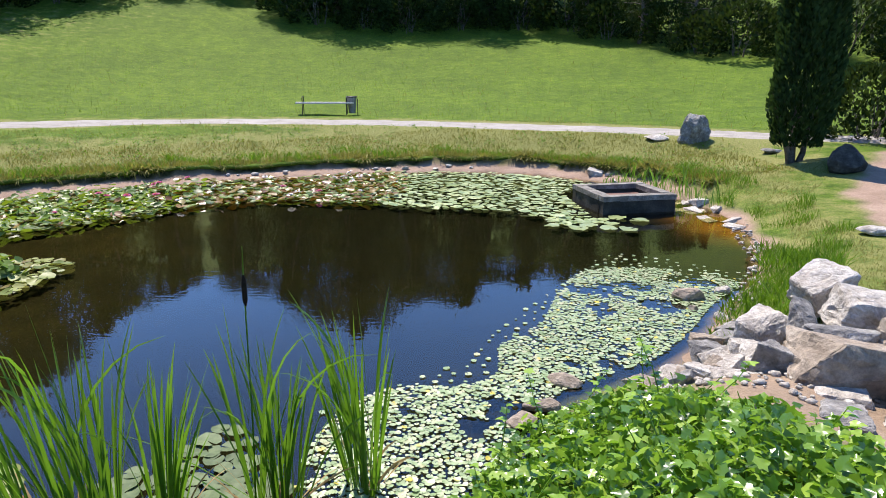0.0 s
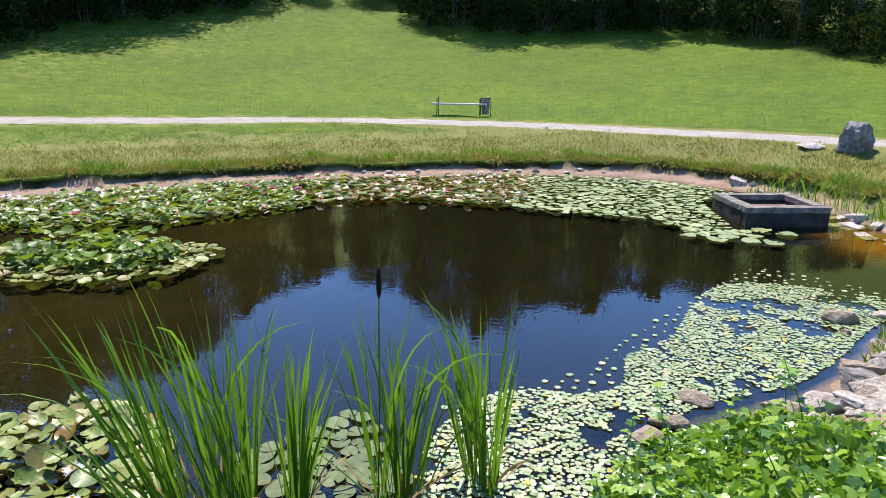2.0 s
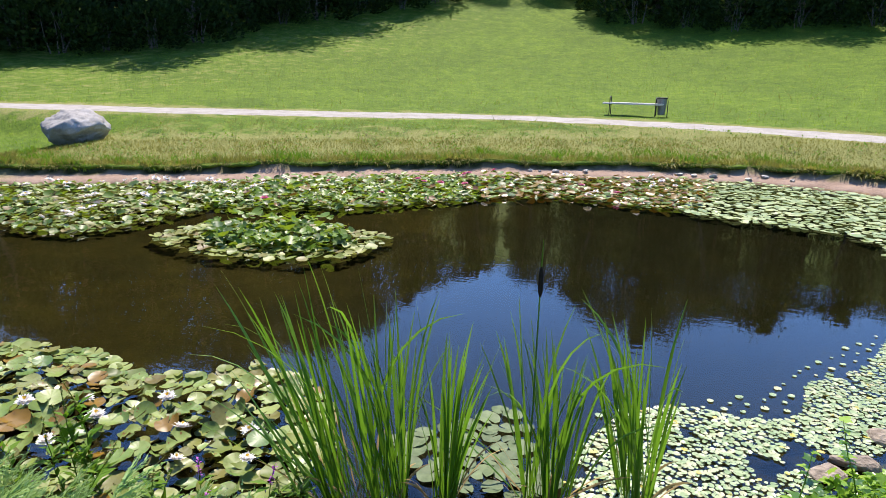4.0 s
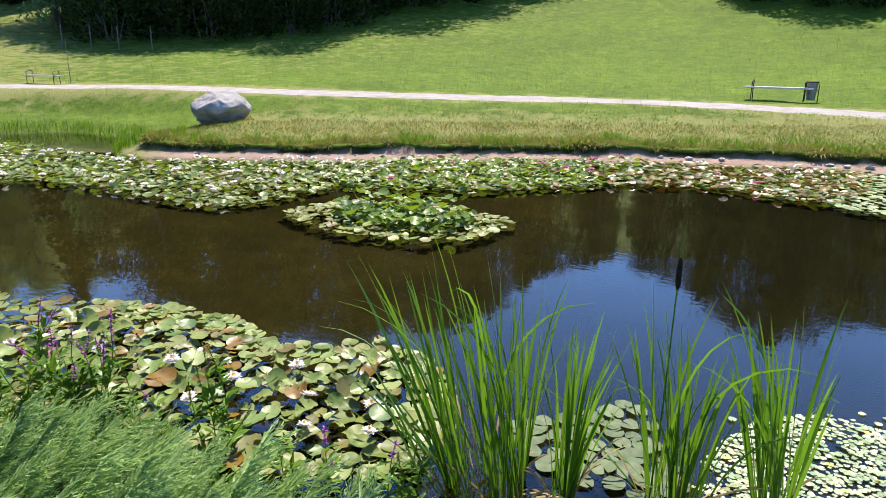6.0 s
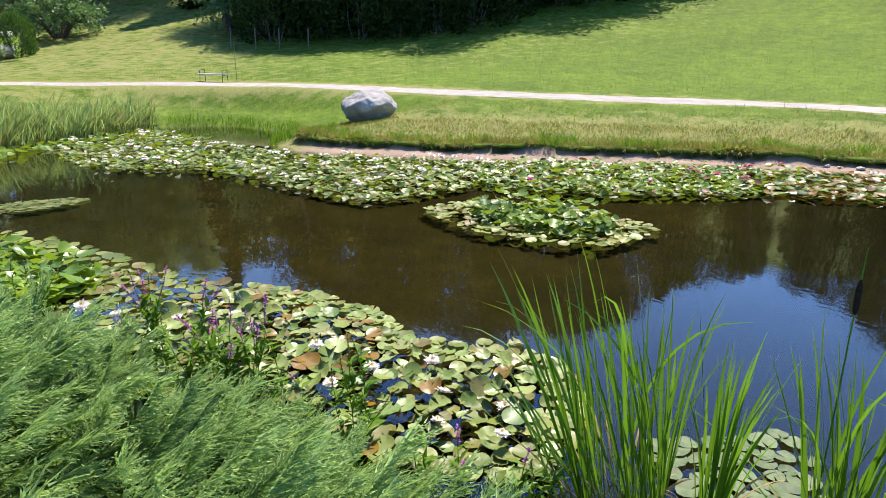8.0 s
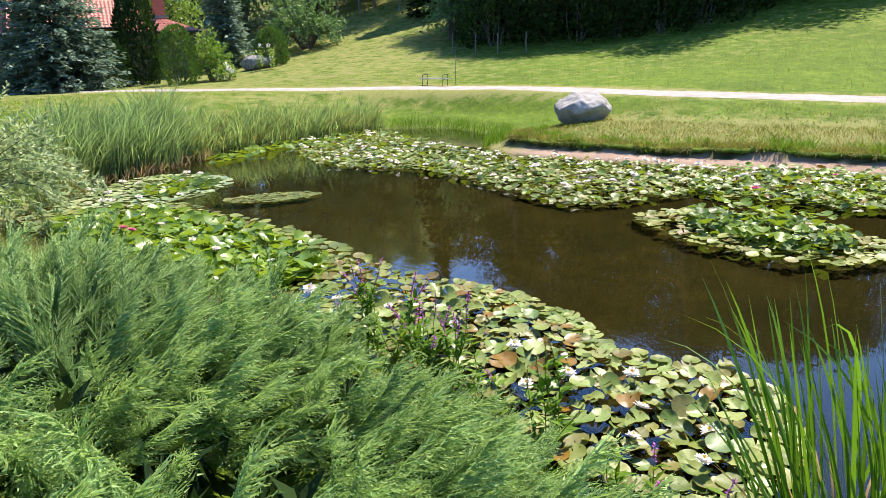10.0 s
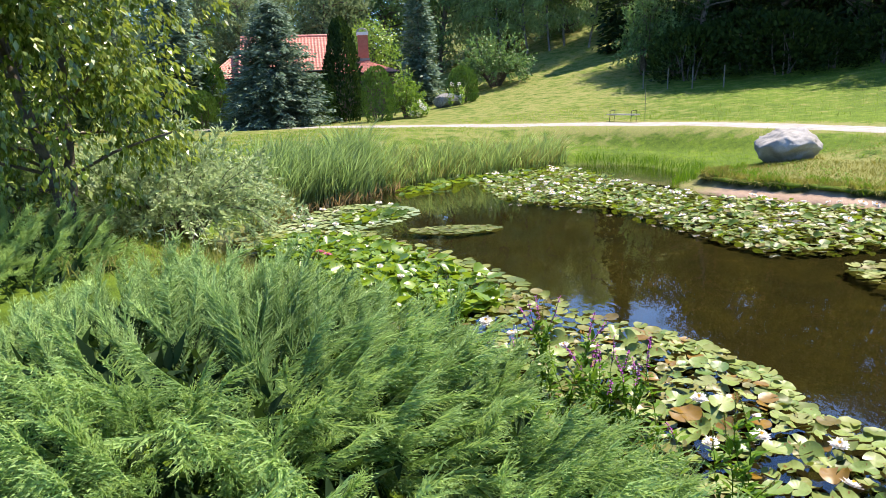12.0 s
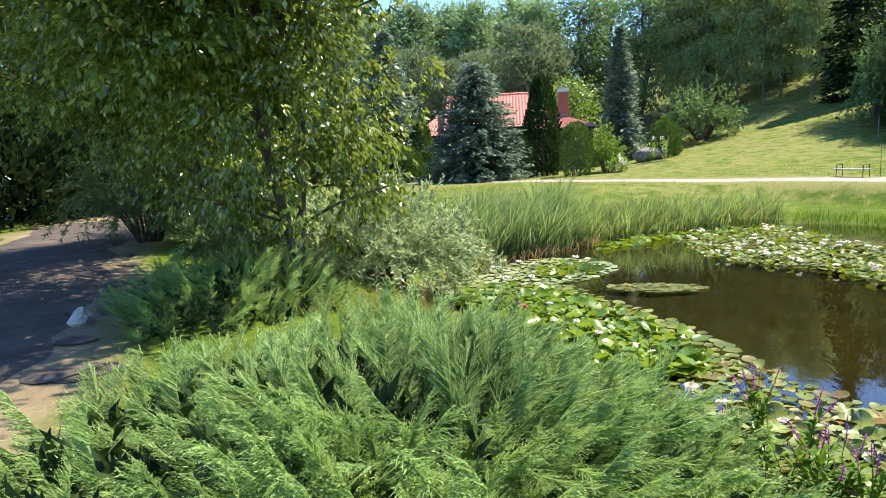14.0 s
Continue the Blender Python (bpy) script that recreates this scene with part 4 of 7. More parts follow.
# the spreading tree over the near path, and what stands under it
plant(broadleaf("pear_tree", "spreading glossy-leaved tree overhanging the path", 7.0, 2.1, 0.06, 94000, 0.098, "leaf", 81, clumps=190, droop=0.4, stems=3, shape=0.5,
                boughs=[(1.7, 0.4, 2.6), (2.3, -0.2, 3.4), (1.9, 0.2, 4.4), (2.6, -0.6, 2.9), (2.9, -0.9, 4.2), (3.3, -1.4, 3.2), (3.1, -1.2, 5.0), (1.2, -0.6, 3.2), (2.2, 0.3, 5.4), (1.0, -0.9, 4.6), (3.8, -1.9, 4.2), (1.2, 1.4, 6.2), (1.8, -1.8, 3.4), (2.6, -2.4, 4.6), (0.6, -1.8, 3.0),
                        # high outer boughs, mostly out of view, added to throw shade below
                        (3.6, 0.8, 5.7), (3.4, -0.3, 6.1), (4.4, 0.2, 5.9), (1.6, -0.7, 6.1), (0.2, -1.2, 6.0), (4.6, -1.0, 6.1), (4.9, -2.0, 5.6), (2.6, 2.2, 6.1), (3.4, 1.8, 6.3), (4.2, 1.4, 6.1), (3.0, 3.0, 6.3), (2.0, 2.6, 6.2), (5.0, 0.8, 6.2)], whorl=6),
      [pose(-9.3, -3.3, float(height(-9.3, -3.3)[0])), pose(-13.6, -6.4, float(height(-13.6, -6.4)[0]), 0, 0, -25)], "glossy-leaved trees over the path")
plant(shoot_shrub("willow_shrub", "grey-green rounded willow shrub at the water's edge", 1.95, 4.0, "willow", 82, 640, 48, 0.105, 0.45, lumps=0.14), [pose(-11.5, -2.35, float(height(-11.5, -2.35)[0]) - 0.15)])
plant(shoot_shrub("feathery_shrub", "feathery shrub in the half shade of the tree", 3.0, 3.8, "feather", 83, 300, 56, 0.095, 0.45), [pose(-16.5, -8.5, float(height(-16.5, -8.5)[0])), pose(-14.6, -8.3, float(height(-14.6, -8.3)[0]), 0, 0, 90)], "feathery shrubs behind the tree")
plant(shoot_shrub("feathery_shrub", "feathery green shrub growing round the tree's stems", 1.3, 2.3, "feather", 86, 190, 40, 0.085, 0.45), [pose(-10.4, -4.4, float(height(-10.4, -4.4)[0])), pose(-12.2, -5.0, float(height(-12.2, -5.0)[0]), 0, 0, 60), pose(-14.3, -6.6, float(height(-14.3, -6.6)[0]), 0, 0, 130), pose(-13.2, -3.6, float(height(-13.2, -3.6)[0]), 0, 0, 200)], "shrubs under the tree")
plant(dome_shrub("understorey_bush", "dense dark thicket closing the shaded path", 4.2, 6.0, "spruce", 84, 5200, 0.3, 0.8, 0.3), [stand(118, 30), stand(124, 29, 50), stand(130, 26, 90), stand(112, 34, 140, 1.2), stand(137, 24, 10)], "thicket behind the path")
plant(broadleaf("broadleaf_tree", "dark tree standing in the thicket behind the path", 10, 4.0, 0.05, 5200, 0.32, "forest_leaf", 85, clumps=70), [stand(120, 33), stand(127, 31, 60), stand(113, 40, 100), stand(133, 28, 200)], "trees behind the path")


# ---- juniper ----
def in_plan(n, poly, r):
    poly = np.asarray(poly)
    lo, hi = poly.min(0), poly.max(0)
    out = np.zeros((0, 2))
    while len(out) < n:
        q = r.uniform(lo, hi, (n * 2, 2))
        out = np.concatenate([out, q[inside(q[:, 0], q[:, 1], poly)]])
    return out[:n]


SCALE_V = [(-0.1, 0.0, 0.0), (0.1, 0.0, 0.02), (0, 1, 0)]
SCALE_F = [(0, 1, 2)]


def juniper_plume(r, size=1.0):
    """One feathery branch: an arched axis along +y, slim twigs swept forward along it, each set with narrow scales."""
    n_axis = 7
    axis = limb_points((0, -0.2, -0.17), (0, 1.0, r.uniform(0.45, 0.95)), 0.56 * size, n_axis, r, -0.02)
    m, q = 92, 8
    pts, dirs, sizes, tip = [], [], [], []
    for k in range(m):
        s = 0.02 + 0.98 * k / (m - 1)
        p = np.array([np.interp(s, np.linspace(0, 1, n_axis + 1), axis[:, c]) for c in range(3)])
        a = r.uniform(0, 6.283)
        d = np.array([math.cos(a) * 0.58, 1.0, math.sin(a) * 0.40 + 0.30])
        d /= np.linalg.norm(d)
        length = (0.15 * (1 - 0.62 * s) + 0.03) * size * r.uniform(0.7, 1.25)
        u = np.linspace(0.05, 0.9, q)
        tw = p + u[:, None] * d * length + np.array([0, 0.1, 0.22]) * (u**2)[:, None] * length
        b = k * 2.4 + np.arange(q) * 2.6
        out = np.stack([np.cos(b), 0 * b, np.sin(b)], 1) * 0.5
        pts += [p[None], tw]
        dirs += [(d + np.array([0, 0.1, 0.2]))[None], d + np.array([0, 0.1, 0.2]) * u[:, None] + out + r.normal(size=(q, 3)) * 0.12]
        sizes += [np.array([[0.034, length * 1.05, 0.05]]), np.stack([0.031 + 0 * u, 0.024 * size * (1.15 - 0.5 * u) * r.uniform(0.7, 1.3, q), 0 * u], 1)]
        t = (u * 0.5 + s > 0.86) & (r.uniform(size=q) < 0.85)
        tip += [np.array([s > 0.62]), t]
    pts, dirs, sizes, tip = np.concatenate(pts), np.concatenate(dirs), np.concatenate(sizes), np.concatenate(tip)
    V, F = scatter(SCALE_V, SCALE_F, rot_frames(dirs, roll=r.uniform(-1.5, 1.5, len(pts))), pts, sizes)
    return V, F, tip.astype(int)


def juniper(label, plan, rise, count, more, seed, lean):
    r = np.random.default_rng(seed)
    plan = curve_through(plan, 4, True)
    c = plan.mean(0)
    z0 = float(height(*c)[0])
    ob = thing("juniper_shrub", label, "shrub", pose(c[0], c[1], z0))
    plumes = [juniper_plume(r, r.uniform(0.85, 1.15)) for _ in range(10)]
    both = [M["juniper"], M["juniper_tip"]]
    meshes = [mesh_of("branch", v, f, both, t) for v, f, t in plumes]
    total = count + more
    q = in_plan(total * 2, plan, r)
    q = q[wobble(q[:, 0], q[:, 1], 4.2, seed + 3) > -0.30][:total]
    total = len(q)
    order = np.argsort(np.hypot(q[:, 0], q[:, 1]))
    q = q[order]
    dist = seg_distance(q[:, 0], q[:, 1], plan, True)
    swell = 0.5 + 0.5 * np.clip(wobble(q[:, 0], q[:, 1], 2.3, seed) * 1.5, -1, 1)
    lump = np.clip(wobble(q[:, 0], q[:, 1], 4.2, seed + 3), -1, 1)
    low = 1 - 0.7 * smooth01(-0.5, -2.2, q[:, 1]) * (rise < 0.43)
    lift = low * rise * (1 - 0.35 * smooth01(-3.8, -5.6, q[:, 0]) * (rise > 0.4)) * smooth01(-0.25, 0.9, dist) * (0.62 + 0.48 * swell) + 0.05 + 0.16 * lump
    z = height(q[:, 0], q[:, 1]) + lift - np.where(r.uniform(size=total) < 0.35, r.uniform(0.05, 0.22, total), 0)
    chunks, tips = [], []
    for k in range(total):
        out = math.degrees(math.atan2(-(q[k, 0] - c[0]), q[k, 1] - c[1]))
        turn = lean + r.normal() * 24 + (0.8 * (((out - lean + 180) % 360) - 180))
        s = r.uniform(0.75, 1.3)
        m = pose(q[k, 0] - c[0], q[k, 1] - c[1], z[k] - z0, r.normal() * 13 + 4, r.normal() * 14, turn) @ Matrix.Diagonal((s, s, s, 1))
        if k < count:
            part("branch", meshes[k % 10], None, ob, "", m)
        else:
            v, f, t = plumes[k % 10]
            mm = np.array(m)
            chunks.append((v @ mm[:3, :3].T + mm[:3, 3], f))
            tips.append(t)
    if chunks:
        tagged(part("leafage", mesh_of("leafage", *joined(chunks), both, np.concatenate(tips)), None, ob), kind="stuff")
    # near-black kites low inside the shrub, standing in for shade between branches
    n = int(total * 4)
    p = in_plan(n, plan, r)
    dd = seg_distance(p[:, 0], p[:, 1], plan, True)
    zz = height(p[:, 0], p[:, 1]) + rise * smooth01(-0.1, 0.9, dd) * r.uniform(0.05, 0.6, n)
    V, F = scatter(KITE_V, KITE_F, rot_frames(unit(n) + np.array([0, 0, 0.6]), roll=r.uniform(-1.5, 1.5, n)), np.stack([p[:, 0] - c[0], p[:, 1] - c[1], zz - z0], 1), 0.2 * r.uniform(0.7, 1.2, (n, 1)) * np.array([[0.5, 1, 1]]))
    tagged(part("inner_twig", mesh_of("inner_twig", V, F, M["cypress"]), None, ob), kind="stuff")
    return ob


juniper("wide spreading green juniper with feathery tips above the pond", [(-1.1, 1.45), (-2.0, 1.65), (-3.0, 1.55), (-4.1, 1.1), (-5.0, 0.65), (-5.7, 0.1), (-5.9, -0.7), (-5.5, -1.6), (-4.7, -2.4), (-3.8, -2.8), (-2.5, -2.5), (-1.2, -1.4), (-0.9, 0.3)], 0.40, 300, 620, 91, -5)
juniper("dark low juniper in the shade beside the path", [(-6.0, -3.4), (-6.4, -2.6), (-7.6, -2.2), (-8.8, -2.6), (-9.4, -3.6), (-8.8, -4.4), (-7.2, -4.4)], 0.45, 150, 0, 92, 60)


# ---- floating plants ----
def disc_leaf(r, sides=18, cup=0.10, notch=0.35, wave=0.05, frill=0.0):
    """A round floating leaf with a slit, a little cupped and waved; radius 1."""
    a = np.linspace(notch * 0.5, 2 * math.pi - notch * 0.5, sides)
    V = [(0, 0.0, 0.0)]
    for rad in (0.62, 1.0):
        k = rad * (1 + wave * np.sin(3 * a + r.uniform(0, 6)))
        z = cup * rad**2 * (0.4 + np.sin(2 * a + r.uniform(0, 6)) * 0.6) + (0.05 + frill * np.sin(5 * a + r.uniform(0, 6)) + frill * 0.7 * np.sin(8 * a + r.uniform(0, 6))) * (rad == 1.0)
        V += list(zip(k * np.cos(a), k * np.sin(a), z))
    F = []
    for i in range(sides - 1):
        F.append((0, 1 + i, 2 + i, 0))
        F.append((1 + i, 1 + sides + i, 2 + sides + i, 2 + i))
    F = [f if f[3] != f[0] else (f[0], f[1], f[2]) for f in F]
    return np.array(V), F


def tri_faces(F):
    out = []
    for f in F:
        out.append(f[:3])
        if len(f) == 4:
            out.append((f[0], f[2], f[3]))
    return np.array(out)


def up_frames(n, r, tilt, turn=None):
    """Frames for leaves that lie flat, tilted at random by up to tilt degrees."""
    t = r.uniform(0, 2 * math.pi, n) if turn is None else turn
    k = np.radians(tilt) * r.uniform(0, 1, n) ** 0.7
    b = r.uniform(0, 2 * math.pi, n)
    out = np.zeros((n, 3, 3))
    for i in range(n):
        out[i] = np.array(Matrix.Rotation(b[i], 3, "Z") @ Matrix.Rotation(k[i], 3, "X") @ Matrix.Rotation(t[i] - b[i], 3, "Z"))
    return out


def spread_out(poly, gap, r, tries=12000, limit=4000):
    """Plan points in an outline, none closer than gap."""
    q = in_plan(tries, poly, r)
    cell, kept = {}, []
    for p in q:
        c = (int(p[0] // gap), int(p[1] // gap))
        if all((p[0] - o[0]) ** 2 + (p[1] - o[1]) ** 2 > gap * gap for dx in (-1, 0, 1) for dy in (-1, 0, 1) for o in cell.get((c[0] + dx, c[1] + dy), ())):
            cell.setdefault(c, []).append(p)
            kept.append(p)
            if len(kept) >= limit:
                break
    return np.array(kept)


r_pad = np.random.default_rng(101)
SMALL_SHAPES = [disc_leaf(r_pad, 8, 0.10) for _ in range(5)] + [disc_leaf(r_pad, 9, 0.32, 0.35, 0.08) for _ in range(4)]
PAD_SHAPES = [disc_leaf(r_pad, 20, 0.12, 0.3, 0.03, 0.035) for _ in range(5)] + [disc_leaf(r_pad, 20, 0.42, 0.35, 0.06, 0.07) for _ in range(4)]


patch = None


def pads_joined(name, label, poly, gap, size, tilt, lift, mat, seed, parent=None, limit=4000, shapes=(0, 5), tries=14000, patchy=0.0):
    """A drift of floating leaves too many to count, as one mesh."""
    r = np.random.default_rng(seed)
    q = spread_out(poly, gap, r, tries, limit)
    if patchy:
        q = q[wobble(q[:, 0], q[:, 1], 3.2, seed) + wobble(q[:, 0], q[:, 1], 9.0, seed + 1) * 0.6 > -1 + patchy + 0.25 * smooth01(5.0, 7.5, q[:, 1])]
    n = len(q)
    z = 0.006 + r.uniform(0, 1, n) ** 2 * lift
    fr = up_frames(n, r, tilt)
    pick = r.integers(shapes[0], shapes[1], n)
    chunks = []
    for k in range(shapes[0], shapes[1]):
        s = pick == k
        if s.any():
            V, F = (PAD_SHAPES if parent is patch else SMALL_SHAPES)[k]
            chunks.append(scatter(V, tri_faces(F), fr[s], np.stack([q[s, 0], q[s, 1], z[s]], 1), size * r.uniform(0.55, 1.25, s.sum())))
    ob = new(name, mesh_of(name, *joined(chunks), M[mat]))
    ob.parent = parent
    return tagged(ob, label, "" if parent else "water lily", kind="stuff")


def flower(name, mat, r, size):
    """A water lily bloom: three whorls of pointed petals round a yellow heart."""
    pts, d, s = [], [], []
    for ring, (count, rise, rad) in enumerate(((12, 0.3, 1.0), (11, 0.75, 0.92), (8, 1.6, 0.75))):
        a = np.arange(count) / count * 6.283 + ring * 0.4 + r.uniform(0, 0.2, count)
        d.append(np.stack([np.cos(a), np.sin(a), rise + 0 * a], 1))
        pts.append(np.stack([np.cos(a), np.sin(a), 0 * a], 1) * 0.12 * size)
        s.append(size * rad * r.uniform(0.85, 1.1, count))
    pts, d, s = np.concatenate(pts), np.concatenate(d), np.concatenate(s)
    V, F = scatter(KITE_V, KITE_F, rot_frames(d), pts, s)
    me = mesh_of(name, V, F, M[mat])
    hv, hf = scatter(KITE_V, KITE_F, rot_frames(unit(14) + np.array([0, 0, 1.6])), np.tile([0, 0, 0.02], (14, 1)), np.full(14, size * 0.4))
    return me, mesh_of("stamen", hv, hf, M["petal_yellow"])


def blooms(label, mat, spots, size, seed):
    r = np.random.default_rng(seed)
    me, heart = flower("corolla", mat, r, size)
    first = None
    for x, y, z in spots:
        if first is None:
            first = thing("water_lily_flower", label, "flower", group="lily flowers " + mat)
            part("corolla", me, None, first)
            part("stamen", heart, None, first)
            first.matrix_basis = pose(x, y, z, 8, 5, 0)
        else:
            s = r.uniform(0.75, 1.2)
            copy_thing(first, Matrix.Identity(4)).matrix_basis = pose(x, y, z, r.normal() * 14, r.normal() * 14, r.uniform(0, 360)) @ Matrix.Diagonal((s, s, s, 1))


NEAR_POLY = curve_through([(-2.75, 3.8), (-3.6, 4.1), (-4.3, 3.55), (-5.1, 3.65), (-6.3, 3.35), (-7.3, 2.75), (-8.2, 2.45), (-8.2, 1.2), (-7.2, 0.8), (-6.0, 1.3), (-4.8, 1.8), (-3.6, 2.05), (-2.6, 2.5), (-2.35, 3.0)], 3, True)
LUSH_POLY = curve_through([(-7.6, 0.75), (-7.5, 1.7), (-8.2, 2.1), (-9.4, 1.7), (-10.8, 1.2), (-12.0, 0.3), (-12.3, -1.0), (-11.2, -1.0), (-9.0, 0.0)], 3, True)
LUSH_RIM = curve_through([(-7.6, 1.4), (-8.2, 2.5), (-10.0, 2.1), (-11.8, 1.3), (-13.1, 0.6), (-13.4, -1.3), (-12.0, -1.3)], 3, True)
patch = thing("water_lily_patch", "crowded olive-green lily pads along the near shore", "water lily", pose(-5.2, 2.4, 0))
q_near = spread_out(NEAR_POLY, 0.122, r_pad, 9000, 700)
q_near = q_near[np.argsort(q_near[:, 0])[::-1]][:300]
def two_sided(v, f, mats):
    """A pad with its own underside a hair below the top."""
    k = len(v)
    return mesh_of("pad", np.concatenate([v, v - np.array([0, 0, 0.025])]), [tuple(q) for q in f] + [tuple(k + i for i in q[::-1]) for q in f], mats, [0] * len(f) + [1] * len(f), True)


pad_meshes = [two_sided(v, f, [M["pad_near"], M["pad_under"]]) for v, f in PAD_SHAPES]
red_meshes = [two_sided(v, f, [M["pad_red"], M["pad_under"]]) for v, f in PAD_SHAPES]
edge_near = seg_distance(q_near[:, 0], q_near[:, 1], NEAR_POLY, True)
for k, (px, py) in enumerate(q_near):
    raised = smooth01(0.1, 0.6, edge_near[k])
    kind = r_pad.integers(0, 5) if r_pad.uniform() > 0.55 * raised else r_pad.integers(5, 9)
    tilt = 4 + 40 * float(raised) * r_pad.uniform() ** 1.3
    s = 0.084 * r_pad.uniform(0.6, 1.2)
    m = pose(px + 5.2, py - 2.4, 0.008 + 0.13 * float(raised) * r_pad.uniform(), tilt * r_pad.choice([-1, 1]), tilt * r_pad.uniform(-1, 1), r_pad.uniform(0, 360))
    part("pad", (red_meshes if r_pad.uniform() < 0.12 else pad_meshes)[kind], None, patch, "", m @ Matrix.Diagonal((s, s, s, 1)))
pads_joined("pad_cover", "", curve_through([(x + 5.2, y - 2.4) for x, y in NEAR_POLY[::3]], 3, True), 0.135, 0.075, 12, 0.03, "pad", 104, patch, 800, (0, 7), 16000)
pads_joined("lush_lily_foliage", "glossy green lily leaves standing above the water", LUSH_POLY, 0.072, 0.10, 42, 0.20, "pad_fresh", 105, None, 2000, (3, 9), 26000)
pads_joined("lily_pad_cover", "flat pale lily pads fringing the leaves", LUSH_RIM, 0.17, 0.11, 7, 0.02, "pad", 106, None, 500)

ISLAND = curve_through([(-7.95, 6.95), (-6.8, 6.5), (-5.9, 6.6), (-4.9, 6.95), (-4.75, 7.6), (-4.8, 8.35), (-5.9, 8.6), (-7.4, 8.3)], 3, True)
ISLAND_IN = curve_through([(-7.3, 7.2), (-6.5, 6.9), (-5.6, 7.1), (-5.2, 7.5), (-5.2, 8.0), (-6.2, 8.3), (-7.2, 8.0)], 3, True)
isle = thing("water_lily_island", "mound of lush lily leaves ringed with pale pads", "water lily", pose(0, 0, 0))
pads_joined("flat_cover", "", ISLAND, 0.105, 0.078, 14, 0.04, "pad", 111, isle, 420, (0, 7), 14000, 0.45)
pads_joined("raised_foliage", "glossy upright green leaves", ISLAND_IN, 0.07, 0.085, 42, 0.26, "pad_lush", 112, isle, 640, (3, 9))

FAR_A = curve_through([(-1.2, 12.45), (0.2, 11.85), (1.4, 11.55), (2.0, 10.6), (2.5, 11.2), (2.4, 13.5), (3.2, 14.6), (2.0, 15.7), (0.2, 16.1), (-1.2, 15.9)], 3, True)
FAR_B = curve_through([(-5.1, 11.7), (-3.2, 12.5), (-1.0, 12.5), (-1.0, 15.8), (-2.8, 15.3), (-5.3, 14.2)], 3, True)
FAR_C = curve_through([(-8.5, 8.9), (-6.5, 9.8), (-5.6, 10.8), (-4.8, 11.8), (-4.9, 14.2), (-7.2, 13.2), (-9.2, 11.7), (-9.6, 10.0)], 3, True)
FAR_D = curve_through([(-19.5, 4.6), (-15.7, 4.2), (-13.2, 5.9), (-10.8, 6.2), (-9.0, 6.5), (-8.7, 7.6), (-8.6, 10.4), (-9.4, 11.4), (-11.6, 9.9), (-14.3, 8.3), (-16.5, 8.0), (-18.8, 7.8), (-20.8, 7.6), (-20.4, 6.0)], 3, True)
far_bed = thing("water_lily_bed", "long bed of lily pads below the far bank", "water lily", pose(0, 0, 0))
pads_joined("pale_cover", "pale silvery-green flat pads", FAR_A, 0.112, 0.078, 9, 0.03, "pad_pale", 121, far_bed, 900)
pads_joined("mixed_cover", "", FAR_B, 0.123, 0.088, 16, 0.06, "pad_lush", 122, far_bed, 700)
pads_joined("reddish_cover", "reddish-brown pads", FAR_B, 0.14, 0.088, 22, 0.10, "pad_red", 123, far_bed, 620, (3, 9))
pads_joined("raised_foliage", "lush green leaves", FAR_C, 0.092, 0.080, 34, 0.13, "pad_lush", 124, far_bed, 1100, (3, 9))
pads_joined("red_foliage", "", FAR_C, 0.4, 0.11, 30, 0.15, "pad_red", 125, far_bed, 90, (3, 9))
pads_joined("mixed_cover", "", FAR_C, 0.150, 0.092, 12, 0.04, "pad", 126, far_bed, 450)
pads_joined("mixed_cover", "", FAR_D, 0.115, 0.074, 18, 0.06, "pad", 127, far_bed, 3400, (0, 9), 36000, 0.3)
pads_joined("raised_foliage", "", FAR_D, 0.19, 0.085, 34, 0.10, "pad_lush", 128, far_bed, 1100, (3, 9), 20000)
pads_joined("pale_cover", "", FAR_D, 0.5, 0.10, 12, 0.04, "pad_pale", 129, far_bed, 160)
LEFT_BED = curve_through([(-13.2, -1.2), (-14.6, -0.7), (-16.2, 0.5), (-15.6, 1.8), (-14.7, 2.0), (-13.9, 1.7), (-13.0, 0.6)], 3, True)
pads_joined("lily_pad_cover", "pale floating pads in the shallow end by the reeds", LEFT_BED, 0.12, 0.092, 9, 0.03, "pad_pale", 131, None, 900, (0, 5), 14000, 0.2)
pads_joined("lush_lily_foliage", "green lily leaves in the middle of the pale pads", curve_through([(-14.0, 0.2), (-15.2, 0.9), (-14.7, 1.7), (-13.8, 1.3)], 3, True), 0.13, 0.12, 40, 0.12, "pad_lush", 132, None, 200, (3, 9))
pads_joined("lily_pad_cover", "small flat raft of pale pads on open water", curve_through([(-12.65, 1.6), (-12.25, 1.8), (-12.0, 2.6), (-12.2, 3.25), (-12.55, 3.0), (-12.8, 2.2)], 3, True), 0.075, 0.07, 6, 0.015, "pad", 133, None, 400, (0, 5), 9000, 0.2)
pads_joined("lily_pad_cover", "lily pads and white blooms before the far reeds", curve_through([(-18.0, 2.0), (-19.0, 3.0), (-20.3, 5.2), (-20.8, 7.4), (-19.6, 6.0), (-18.6, 4.0), (-17.4, 2.2)], 3, True), 0.17, 0.12, 28, 0.12, "pad_lush", 134, None, 400, (0, 9))

